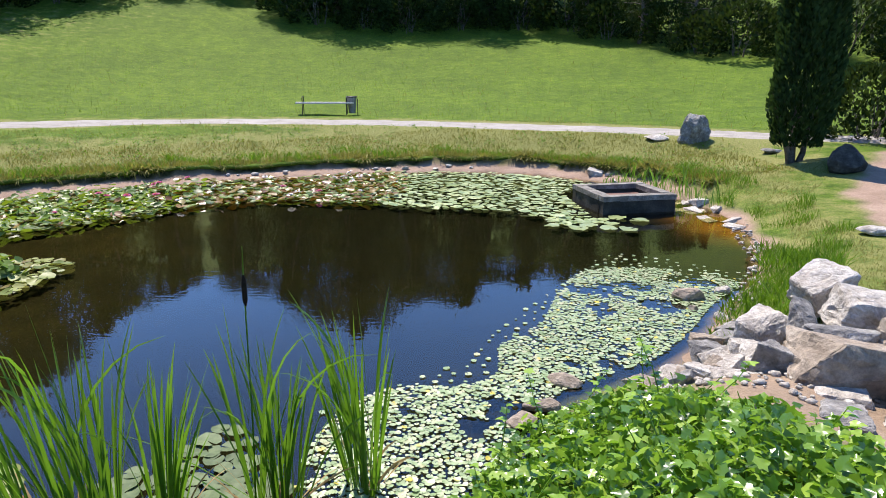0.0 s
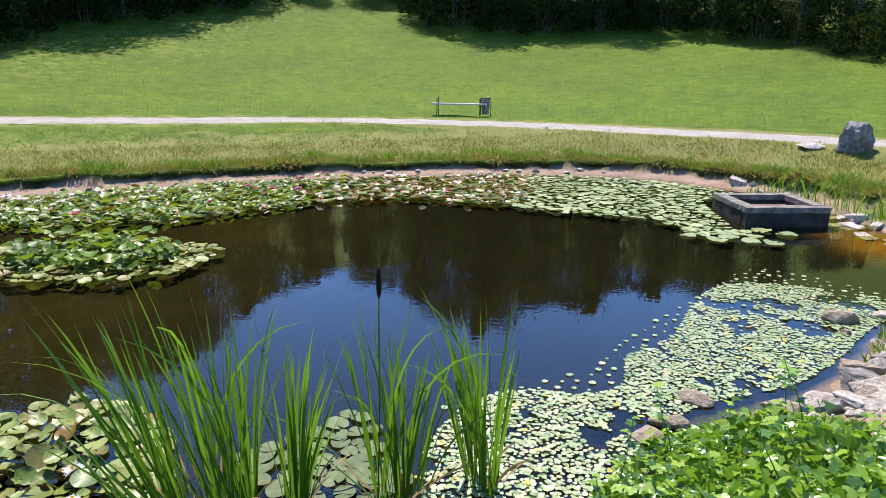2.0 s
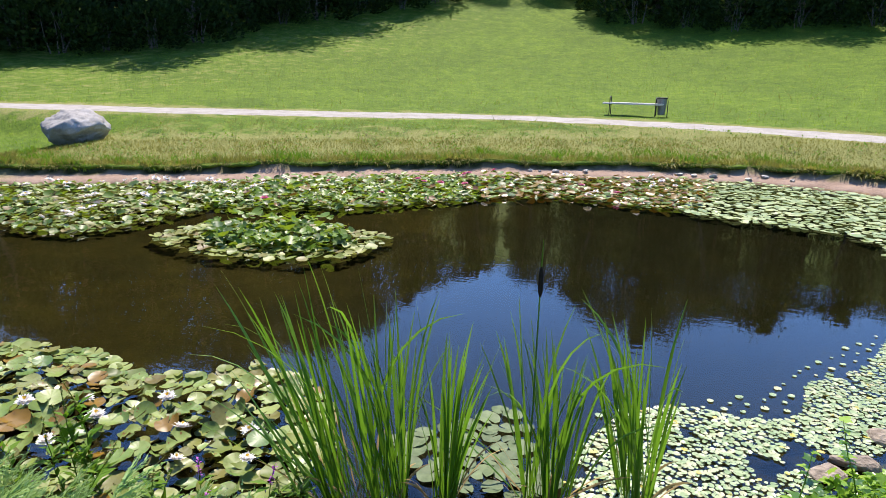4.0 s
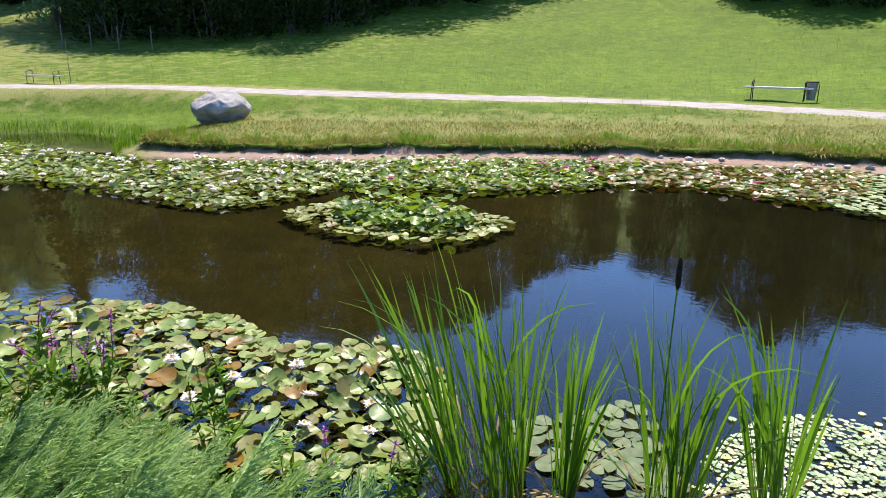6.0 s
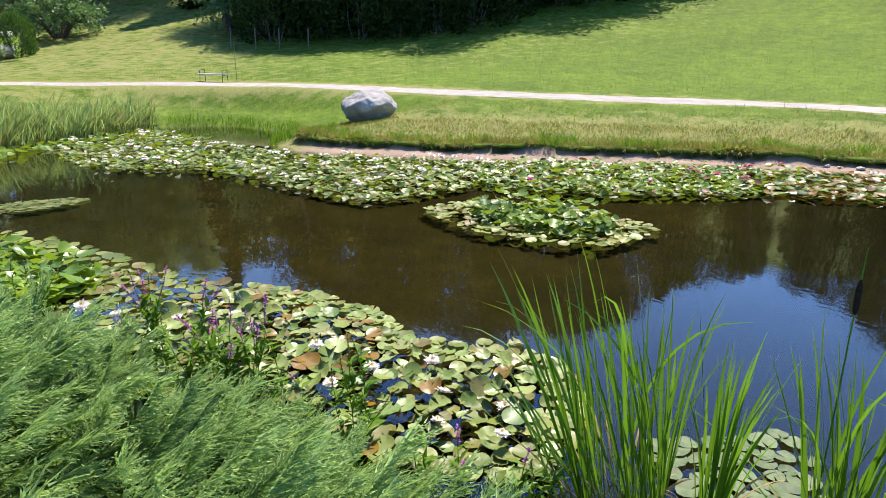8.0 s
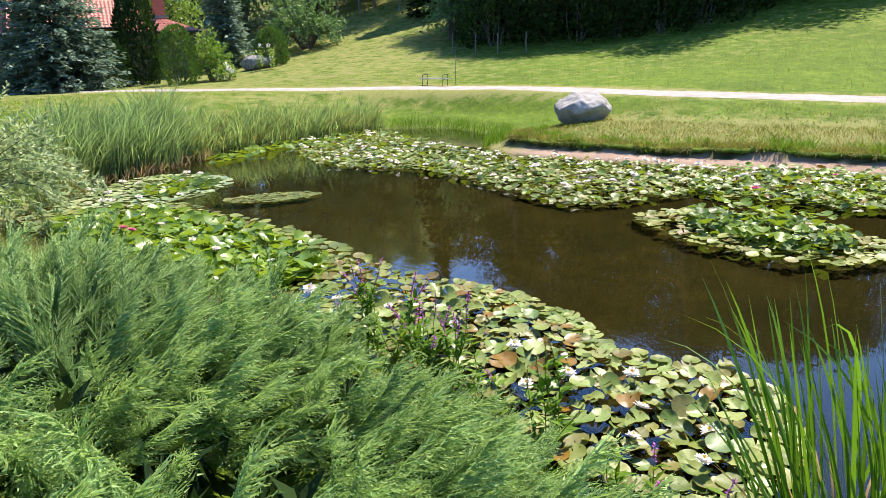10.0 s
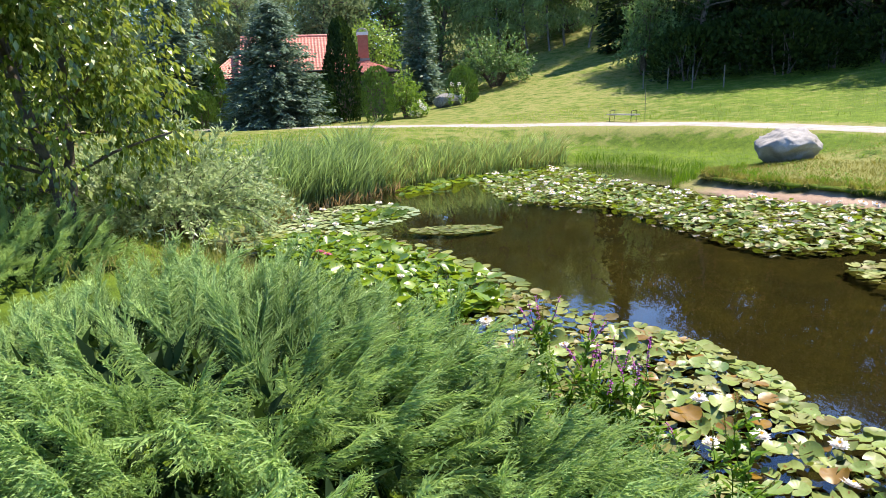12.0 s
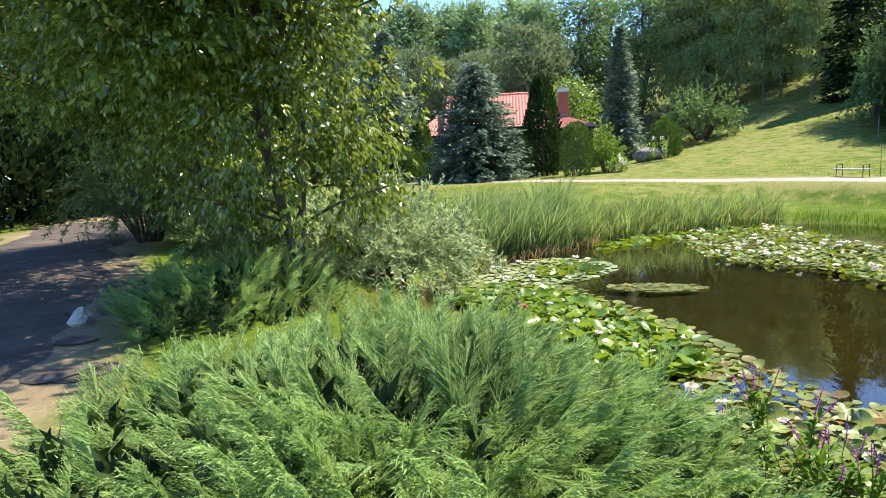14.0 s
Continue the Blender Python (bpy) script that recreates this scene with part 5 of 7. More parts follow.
# single large pads: by the basin and beside the cattails
single = None
for px, py, s in [(3.27, 10.99, 0.16), (2.92, 10.38, 0.15), (2.14, 10.43, 0.16), (2.62, 10.42, 0.14), (2.35, 10.62, 0.15), (2.75, 10.75, 0.13), (2.5, 10.9, 0.15), (2.2, 10.85, 0.14), (1.95, 10.75, 0.13), (2.95, 11.2, 0.15), (2.05, 11.15, 0.14), (1.75, 10.6, 0.12), (1.85, 10.95, 0.14), (2.65, 11.05, 0.12)]:
    k = r_pad.integers(0, 5)
    m = pose(px, py, 0.006, 2, 2, r_pad.uniform(0, 360)) @ Matrix.Diagonal((s, s, s, 1))
    if single is None:
        pale_meshes = [mesh_of("lily_pad", v, f, M["pad_pale"], smooth=True) for v, f in PAD_SHAPES]
    single = new("lily_pad", pale_meshes[k])
    single.matrix_basis = m
    tagged(single, "single pale round lily pad floating near the basin", "lily pad", "pads by the basin")
grey_meshes = [mesh_of("lily_pad", v, f, M["pad_grey"], smooth=True) for v, f in PAD_SHAPES]
GREY_POLY = [(-2.1, 3.5), (-1.78, 3.95), (-1.55, 4.3), (-1.4, 4.3), (-1.2, 3.85), (-0.95, 3.7), (-1.0, 3.3), (-1.7, 3.25)]
for px, py in spread_out(GREY_POLY, 0.11, r_pad, 700, 60):
    s = r_pad.uniform(0.055, 0.098)
    ob = new("lily_pad", grey_meshes[r_pad.integers(0, 5)])
    ob.matrix_basis = pose(px, py, 0.006 + r_pad.uniform(0, 0.01), r_pad.normal() * 3, r_pad.normal() * 3, r_pad.uniform(0, 360)) @ Matrix.Diagonal((s, s, s, 1))
    tagged(ob, "grey-green silvery lily pad floating beside the cattails", "lily pad", "pads beside the cattails")

# the carpet of small leaves
CARPET = curve_through([(-0.8, 4.4), (-0.42, 4.9), (0.1, 4.95), (0.46, 5.2), (0.55, 5.8), (1.0, 6.35), (1.35, 7.4), (1.9, 8.2), (2.9, 8.2), (3.6, 7.8), (2.9, 6.9), (2.4, 6.15), (1.8, 5.45), (0.95, 4.9), (0.45, 4.1), (0.0, 3.35), (-0.5, 3.2), (-0.9, 3.6)], 3, True)
carpet = thing("floating_leaf_carpet", "carpet of small pale round floating leaves with yellow flecks", "water plant", pose(0, 0, 0))
pads_joined("small_leafage", "", CARPET, 0.030, 0.0225, 9, 0.014, "floatleaf", 141, carpet, 8500, (0, 4), 46000, 0.48)
pads_joined("loose_leafage", "", curve_through([(-0.9, 4.5), (-0.2, 5.1), (0.3, 5.6), (0.6, 6.3), (1.3, 7.4), (2.1, 8.75), (2.6, 8.9), (3.3, 8.4), (3.7, 7.8), (2.0, 6.5), (0.6, 5.0)], 3, True), 0.12, 0.027, 5, 0.004, "floatleaf", 142, carpet, 330, (0, 4))
pads_joined("yellow_leafage", "yellowed leaves", CARPET, 0.22, 0.024, 20, 0.02, "floatyellow", 143, carpet, 170, (0, 4))

blooms("open white water lily flower among the pads", "petal", [(-3.77, 3.22, 0.1), (-3.94, 2.76, 0.14), (-3.95, 2.4, 0.14), (-2.69, 2.82, 0.12), (-3.1, 2.65, 0.1), (-4.6, 2.7, 0.12), (-5.3, 2.5, 0.1), (-6.4, 1.75, 0.12), (-6.9, 1.6, 0.1), (-7.8, 1.4, 0.2), (-5.9, 2.1, 0.14),
       (-8.6, 0.9, 0.22), (-9.3, 0.7, 0.2), (-10.4, 0.4, 0.2), (-9.9, 1.4, 0.1), (-11.3, 0.2, 0.18), (-3.35, 2.95, 0.1), (-2.95, 3.15, 0.07), (-4.3, 2.95, 0.1)], 0.062, 151)
r_b = np.random.default_rng(152)
blooms("small white water lily flower in the far bed", "petal", [(x, y, 0.13) for x, y in in_plan(110, FAR_D, r_b)] + [(x, y, 0.1) for x, y in in_plan(14, LEFT_BED, r_b)] + [(x, y, 0.12) for x, y in in_plan(16, FAR_B, r_b)], 0.075, 153)
blooms("pink water lily flower", "petal_pink", [(x, y, 0.17) for x, y in in_plan(10, FAR_C, r_b)] + [(-2.4, 12.9, 0.12), (-3.2, 13.4, 0.12), (-10.2, 0.0, 0.22), (-10.5, -0.1, 0.2)], 0.075, 154)


# ---- reeds, cattails and waterside weeds ----
def blade_mesh(r, length, width, lean, bend, turn, mat, name="blade"):
    """A long strap leaf: arched, keeled, tapered to its tip, slightly twisted."""
    n = 11
    s = np.linspace(0, 1, n)
    ang = lean + bend * s**2.6
    d = np.stack([np.sin(ang), 0 * s, np.cos(ang)], 1)
    P = np.concatenate([[[0, 0, 0]], np.cumsum((d[1:] + d[:-1]) / 2 * length / (n - 1), axis=0)])
    w = width * np.minimum(1, 0.55 + s * 1.2) * (1 - s**5) * np.where(s > 0.97, 0.15, 1)
    tw = r.uniform(-0.9, 0.9) + s * r.uniform(-1.2, 1.2)
    side = np.stack([np.sin(tw) * np.cos(ang), np.cos(tw), -np.sin(tw) * np.sin(ang)], 1)
    nor = np.cross(side, d)
    V = np.concatenate([P - side * w[:, None] / 2 + nor * w[:, None] * 0.12, P, P + side * w[:, None] / 2 + nor * w[:, None] * 0.12])
    c, sn = math.cos(turn), math.sin(turn)
    V = np.stack([V[:, 0] * c - V[:, 1] * sn, V[:, 0] * sn + V[:, 1] * c, V[:, 2]], 1)
    F = [(a * n + i, a * n + i + 1, (a + 1) * n + i + 1, (a + 1) * n + i) for a in (0, 1) for i in range(n - 1)]
    return mesh_of(name, V, np.array(F), M[mat], smooth=True)


def cattail_clump(label, x, y, plants, radius, height_m, spread, seed, wind=(0.0, 0.0), heads=(), fallen=0):
    """Cattail plants, each a flat fan of strap leaves from one foot, swayed by the wind."""
    r = np.random.default_rng(seed)
    ob = thing("cattail_clump", label, "cattail", pose(x, y, -0.12))
    for k in range(plants):
        a, rad = r.uniform(0, 6.283), radius * math.sqrt(r.uniform())
        bx, by = rad * math.cos(a), rad * math.sin(a)
        ax, ay = bx / radius * spread + wind[0] + r.normal() * 0.07, by / radius * spread + wind[1] + r.normal() * 0.05
        face, tall, m = r.uniform(-0.7, 0.7), height_m * r.uniform(0.78, 1.05), r.integers(4, 8)
        for j in np.linspace(-1, 1, m):
            open_out = 0.13 * j + r.normal() * 0.03
            lx, ly = ax + math.cos(face) * open_out, ay + math.sin(face) * open_out
            bend = r.uniform(0.0, 0.38) if r.uniform() < 0.9 else r.uniform(0.8, 1.7)
            me = blade_mesh(r, tall * r.uniform(0.72, 1.04) * (1 - 0.14 * abs(j)), r.uniform(0.015, 0.026), min(math.hypot(lx, ly), 0.6), bend, math.atan2(ly + r.normal() * 0.02, lx), "reed")
            part("blade", me, None, ob, "", pose(bx + 0.012 * j, by, 0))
    for k in range(fallen):
        me = blade_mesh(r, r.uniform(0.7, 1.15), r.uniform(0.012, 0.018), r.uniform(0.55, 0.9), r.uniform(0.2, 0.8), math.pi + r.normal() * 0.45, "reed")
        part("blade", me, None, ob, "", pose(r.normal() * radius * 0.4 - radius * 0.4, r.normal() * radius * 0.4, 0.05))
    blades = plants * 4
    for k in range(max(8, blades // 3)):
        a, rad = r.uniform(0, 6.283), radius * 1.1 * math.sqrt(r.uniform())
        me = blade_mesh(r, r.uniform(0.25, 0.6), r.uniform(0.01, 0.018), r.uniform(0.2, 0.9), r.uniform(0.2, 1.4), a, "straw", "dead_blade")
        part("dead_blade", me, None, ob, "brown withered leaf", pose(rad * math.cos(a), rad * math.sin(a), 0.08))
    for hx, hy, z0, z1, tip in heads:
        v, f = tube([(hx - 0.03, hy - 0.02, 0), (hx - 0.01, hy, 0.7), (hx, hy, z1 + 0.15), (hx + 0.004, hy, tip + 0.15)], [0.006, 0.005, 0.004, 0.0015], 6)
        stalk = part("stalk", mesh_of("stalk", v, f, M["reed"], smooth=True), None, ob)
        zz = np.linspace(z0, z1, 9) + 0.15
        rr = 0.0140 * np.array([0.3, 0.85, 1, 1.03, 1, 1, 0.97, 0.8, 0.25])
        v, f = tube(np.stack([hx + 0 * zz, hy + 0 * zz, zz], 1), rr, 12)
        part("seed_head", mesh_of("seed_head", v, f, M["cattail"], smooth=True), None, stalk, "dark brown velvety cattail head")
    return ob


cattail_clump("dense clump of tall green cattail leaves leaning over the pads", -1.86, 2.90, 15, 0.25, 1.80, 0.06, 161, (-0.15, -0.02), fallen=16)
cattail_clump("upright fan of bright green cattail leaves", -1.50, 3.10, 6, 0.08, 1.60, 0.05, 162, (0.02, 0.0))
cattail_clump("cattail clump with one dark brown seed head", -0.94, 3.38, 8, 0.15, 1.58, 0.08, 163, (-0.06, 0.0), [(-0.08, -0.08, 1.26, 1.43, 1.58)], 2)
cattail_clump("slender clump of green cattail leaves", -0.47, 3.62, 6, 0.10, 1.50, 0.07, 164, (-0.07, 0.0))


def reed_bed(label, poly, count, h, mat, seed, wind=(0.12, 0.0), width=0.026):
    """A dense stand of reeds, leaves past counting."""
    r = np.random.default_rng(seed)
    q = in_plan(count, poly, r)
    z = np.maximum(height(q[:, 0], q[:, 1]), -0.1)
    hh = h * r.uniform(0.4, 1.1, count) * np.clip(0.85 + 0.4 * wobble(q[:, 0], q[:, 1], 2.6, seed), 0.4, 1.4)
    lean = r.normal(size=(count, 2)) * 0.13 + np.array(wind) * 0.5
    side = r.uniform(0, 6.283, count)
    sx = np.stack([np.cos(side), np.sin(side), 0 * side], 1) * width / 2
    base = np.stack([q[:, 0], q[:, 1], z], 1)
    rows = []
    for s, w in ((0.0, 0.7), (0.5, 1.0), (0.82, 0.7), (1.0, 0.05)):
        p = base + np.stack([lean[:, 0] * hh * (0.6 * s + 1.7 * s**3), lean[:, 1] * hh * (0.6 * s + 1.7 * s**3), hh * s * (1 - 0.10 * s)], 1)
        rows += [p - sx * w, p + sx * w]
    V = np.stack(rows, 1).reshape(-1, 3)
    o = (np.arange(count) * 8)[:, None]
    F = np.concatenate([o + np.array([[2 * i, 2 * i + 1, 2 * i + 3, 2 * i + 2]]) for i in range(3)])
    return tagged(new("reed_bed", mesh_of("reed_bed", V, F, M[mat])), label, "reeds", kind="stuff")


reed_bed("dark green bed of tall reeds bending in the wind", [(-15.6, -1.0), (-16.8, -1.6), (-18.6, -0.8), (-19.2, 0.8), (-18.4, 1.7), (-17.3, 0.9), (-16.4, -0.3)], 4200, 1.6, "reed_dark", 171, (0.10, 0.10))
reed_bed("light green reeds along the end of the pond", [(-18.2, 1.4), (-19.2, 0.9), (-20.6, 2.2), (-21.6, 4.2), (-22.4, 6.5), (-21.8, 8.2), (-20.9, 7.0), (-20.2, 4.8), (-19.2, 2.9)], 2600, 1.12, "reed_far", 172, (0.10, 0.12))
reed_bed("yellow-green reeds along the end of the pond", [(-18.2, 1.4), (-19.2, 0.9), (-20.6, 2.2), (-21.6, 4.2), (-22.4, 6.5), (-21.8, 8.2), (-20.9, 7.0), (-20.2, 4.8), (-19.2, 2.9)], 1500, 0.95, "dry_grass", 177, (0.10, 0.12))
reed_bed("thin yellow-green reeds beside the willow", [(-13.9, -1.3), (-14.9, -1.5), (-15.9, -1.2), (-15.3, -0.6), (-14.3, -0.9)], 420, 1.05, "dry_grass", 173, (0.05, 0.08))
reed_bed("dry reed stubble at the foot of the reeds", [(-14.0, -1.0), (-15.4, -1.0), (-17.4, 0.6), (-18.6, 1.9), (-18.2, 2.2), (-16.8, 0.8), (-15.2, -0.5)], 200, 0.45, "straw", 174, (0.1, 0.2))
reed_bed("thin reeds growing beside the concrete basin", [(3.2, 14.2), (4.3, 13.0), (5.0, 11.6), (5.2, 11.9), (4.7, 13.6), (3.8, 14.9)], 190, 0.75, "reed", 175, (0.0, 0.0), 0.016)
reed_bed("grassy sprigs along the edge of the inlet", [(-15.8, 8.5), (-17.6, 9.8), (-20.2, 9.8), (-21.5, 8.2), (-22.0, 8.6), (-20.4, 10.4), (-17.4, 10.5), (-15.4, 9.2)], 900, 0.42, "grass", 176, (0.03, 0.05), 0.014)


def weed(label, x, y, stalks, h, seed, flower_mat="petal_purple", bloom=0.5):
    """A waterside herb: leafy stalks, each with a slim flower spike."""
    r = np.random.default_rng(seed)
    ob = thing("loosestrife", label, "wild flower", pose(x, y, float(max(height(x, y)[0], -0.05))))
    for _ in range(stalks):
        hh = h * r.uniform(0.6, 1.1)
        b = np.array([r.normal() * 0.10, r.normal() * 0.10, 0])
        L = limb_points(b, (r.normal() * 0.08, r.normal() * 0.08, 1), hh, 6, r)
        v, f = tube(L, np.linspace(0.0045, 0.002, 7), 5)
        stem = part("stem", mesh_of("stem", v, f, M["grass"], smooth=True), None, ob)
        m = int(46 * hh)
        s = r.uniform(0.08, 0.78, m)
        p = np.stack([np.interp(s, np.linspace(0, 1, 7), L[:, c]) for c in range(3)], 1)
        d = np.stack([r.normal(size=m), r.normal(size=m), 0.3 + 0.5 * r.uniform(size=m)], 1)
        part("foliage", mesh_of("foliage", *scatter(LEAF_V, LEAF_F, rot_frames(d), p, r.uniform(0.06, 0.13, (m, 1)) * np.array([[0.7, 1, 1]])), M["grass"]), None, stem)
        m = int(70 * hh)
        s = r.uniform(0.74, 1.0, m)
        p = np.stack([np.interp(s, np.linspace(0, 1, 7), L[:, c]) for c in range(3)], 1)
        fl = r.uniform() < bloom
        part("flower_spike", mesh_of("flower_spike", *scatter(KITE_V, KITE_F, rot_frames(unit(m) + np.array([0, 0, 0.4])), p, r.uniform(0.012, 0.024, m)), M[flower_mat] if fl else M["dry_grass"]), None, stem)
    return ob


for k, (wx, wy, st, hh, bl) in enumerate([(-4.45, 2.05, 9, 0.85, 0.8), (-5.15, 1.75, 8, 0.9, 0.5), (-4.75, 1.85, 5, 0.7, 0.6), (-3.35, 2.2, 5, 0.75, 0.2), (-2.75, 2.35, 4, 0.55, 0.4), (-2.15, 2.5, 5, 0.5, 0.2), (-3.8, 1.95, 5, 0.5, 0.2), (-7.2, 1.3, 4, 0.7, 0.1), (-5.6, 1.55, 4, 0.5, 0.3)]):
    weed("purple loosestrife with slim spikes at the water's edge", wx, wy, st, hh, 180 + k, "petal_purple", bl)


# ---- stones ----
def rock_mesh(name, mat, size, seed, cuts=9, rough=0.04, sub=3, keep=0.68, taper=0.0):
    """A weathered stone: a ball cut by chance planes into faces, then roughened."""
    r = np.random.default_rng(seed)
    bm = bmesh.new()
    bmesh.ops.create_icosphere(bm, subdivisions=sub, radius=1.0)
    planes = [(Vector(unit_r(r)), r.uniform(keep - 0.18, keep + 0.15)) for _ in range(cuts)]
    for v in bm.verts:
        co = v.co.copy()
        for nrm, off in planes:
            d = co.dot(nrm) - off
            if d > 0:
                co -= nrm * d * 0.99
        if co.z < 0.2:
            co.x, co.y = co.x * (1 + taper * (co.z - 0.2)), co.y * (1 + taper * (co.z - 0.2))
        v.co = co
    finish_stone(bm, size, seed, rough)
    return stone_mesh(name, bm, mat)


def block_mesh(name, mat, size, seed, rough=0.06, corners=16, fine=0.22):
    """A broken block: the hull of chance corners, edges worn, faces chipped."""
    r = np.random.default_rng(seed)
    bm = bmesh.new()
    for _ in range(corners):
        u = r.uniform(-1, 1, 3)
        u = np.sign(u) * np.abs(u) ** 0.35
        bm.verts.new(u)
    res = bmesh.ops.convex_hull(bm, input=bm.verts[:])
    gone = {e for k in ("geom_interior", "geom_unused", "geom_holes") for e in res[k] if isinstance(e, bmesh.types.BMVert)}
    bmesh.ops.delete(bm, geom=list(gone), context="VERTS")
    bmesh.ops.bevel(bm, geom=bm.edges[:], offset=0.06, segments=1, affect="EDGES", clamp_overlap=True)
    for v in bm.verts:
        v.co = Vector([max(-1.03, min(1.03, c)) for c in v.co])
    bmesh.ops.triangulate(bm, faces=bm.faces[:])
    for _ in range(3):
        bmesh.ops.subdivide_edges(bm, edges=[e for e in bm.edges if e.calc_length() > fine], cuts=1)
        bmesh.ops.triangulate(bm, faces=bm.faces[:])
    finish_stone(bm, size, seed, rough)
    return stone_mesh(name, bm, mat)


def finish_stone(bm, size, seed, rough):
    for v in bm.verts:
        q = v.co * 2.3 + Vector((seed * 3.1, seed * 1.7, 0))
        co = v.co + v.co.normalized() * (noise.noise(q) * rough * 1.6 + noise.noise(q * 3.1) * rough * 0.9 + noise.noise(q * 7.0) * rough * 0.5)
        v.co = Vector((co.x * size[0], co.y * size[1], co.z * size[2]))


def stone_mesh(name, bm, mat):
    me = bpy.data.meshes.new(name)
    bm.to_mesh(me)
    bm.free()
    me.materials.append(M[mat])
    if mat == "granite":
        me.polygons.foreach_set("use_smooth", np.ones(len(me.polygons), dtype=bool))
    return me


def unit_r(r):
    v = r.normal(size=3)
    return v / np.linalg.norm(v)


def rock(name, label, x, y, z, size, mat, seed, tilt=(0, 0, 0), group="", block=False, **kw):
    ob = new(name, (block_mesh if block else rock_mesh)(name, mat, size, seed, **kw))
    ob.matrix_basis = pose(x, y, z, *tilt)
    return tagged(ob, label, "rock", group)


def on_ground(x, y, up=0.0):
    return float(max(height(x, y)[0], -0.3)) + up


rock("boulder", "pale grey rounded granite boulder on the grass bank", -15.75, 11.75, on_ground(-15.75, 11.75, 0.27), (0.80, 0.70, 0.60), "granite", 208, (0, 4, 35), cuts=8, rough=0.06, keep=0.74, sub=5, taper=0.32)
rock("standing_stone", "upright bluish-grey rough stone beside the path", 6.2, 17.0, on_ground(6.2, 17.0, 0.20), (0.47, 0.32, 0.47), "grey_rock", 211, (0, 0, 30), rough=0.08, sub=4, cuts=9, keep=0.8)
rock("flat_stone", "flat pale stone lying in the grass", 5.4, 17.35, on_ground(5.4, 17.35, 0.04), (0.36, 0.22, 0.10), "pale_rock", 203)
rock("flat_stone", "flat grey stone lying near the cypress", 7.55, 15.6, on_ground(7.55, 15.6, 0.03), (0.3, 0.2, 0.09), "grey_rock", 204)
rock("flat_stone", "flat stone at the edge of the sandy path", 5.75, 8.75, on_ground(5.75, 8.75, 0.05), (0.26, 0.2, 0.09), "pale_rock", 205)
rock("boulder", "dark boulder beside the cypress", 7.85, 13.15, on_ground(7.85, 13.15, 0.22), (0.44, 0.38, 0.40), "dark_rock", 206, (0, 0, 20), rough=0.06)
HEAP = [  # x, y, height of the middle, half sizes, matter, tilt
    (3.42, 5.85, 0.55, (0.30, 0.24, 0.20), "pale_rock", (10, -14, 20)), (3.45, 5.15, 0.56, (0.40, 0.30, 0.19), "pale_rock", (6, 10, -10)),
    (2.98, 5.12, 0.48, (0.22, 0.20, 0.22), "grey_rock", (0, 20, 30)), (2.92, 4.30, 0.50, (0.56, 0.34, 0.24), "brown_rock", (-12, 8, -18)),
    (2.45, 4.55, 0.38, (0.20, 0.18, 0.23), "grey_rock", (12, 0, 50)), (2.72, 5.35, 0.34, (0.27, 0.19, 0.15), "pale_rock", (0, -10, 40)),
    (2.42, 5.00, 0.26, (0.20, 0.15, 0.12), "pale_rock", (0, 0, 80)), (1.92, 4.78, 0.14, (0.33, 0.17, 0.12), "pale_rock", (0, 8, 15)),
    (2.10, 4.42, 0.24, (0.25, 0.18, 0.14), "pale_rock", (6, 0, -30)), (2.45, 4.85, 0.30, (0.22, 0.17, 0.13), "pale_rock", (0, 12, 60)),
    (3.02, 4.80, 0.50, (0.26, 0.16, 0.10), "grey_rock", (0, 0, 10)), (3.55, 4.70, 0.58, (0.30, 0.22, 0.18), "brown_rock", (0, -12, 30)),
    (2.33, 5.62, 0.12, (0.17, 0.13, 0.10), "brown_rock", (0, 0, 0)), (4.0, 5.4, 0.62, (0.24, 0.2, 0.16), "grey_rock", (0, 0, 40)),
    (2.20, 5.25, 0.16, (0.19, 0.14, 0.11), "grey_rock", (0, 10, 20)), (1.62, 4.62, 0.12, (0.2, 0.14, 0.09), "pale_rock", (0, 0, 30)),
    (2.62, 4.05, 0.36, (0.26, 0.2, 0.12), "pale_rock", (0, 0, 70)), (3.9, 4.9, 0.62, (0.3, 0.24, 0.17), "pale_rock", (0, 10, 0)),
    (2.25, 4.1, 0.34, (0.22, 0.17, 0.1), "brown_rock", (0, 0, 15)), (3.3, 3.8, 0.55, (0.34, 0.26, 0.16), "brown_rock", (0, 6, 15)),
    (1.78, 4.2, 0.22, (0.24, 0.16, 0.11), "pale_rock", (0, 6, 40)), (2.0, 3.75, 0.36, (0.22, 0.17, 0.10), "pale_rock", (4, 0, 10)), (2.4, 3.6, 0.44, (0.26, 0.18, 0.12), "grey_rock", (0, 8, 60)), (2.85, 3.55, 0.5, (0.24, 0.2, 0.12), "pale_rock", (0, 0, 25))]
for k, (x, y, z, s, mt, tl) in enumerate(HEAP):
    lab = {"pale_rock": "angular pale limestone block in the rock heap", "grey_rock": "mottled grey angular rock in the heap", "brown_rock": "large brown rock slab in the heap"}[mt]
    rock("rock", lab, x, y, z, tuple(0.92 * c for c in s), mt, 220 + k, tl, "rock heap by the pond", block=True)
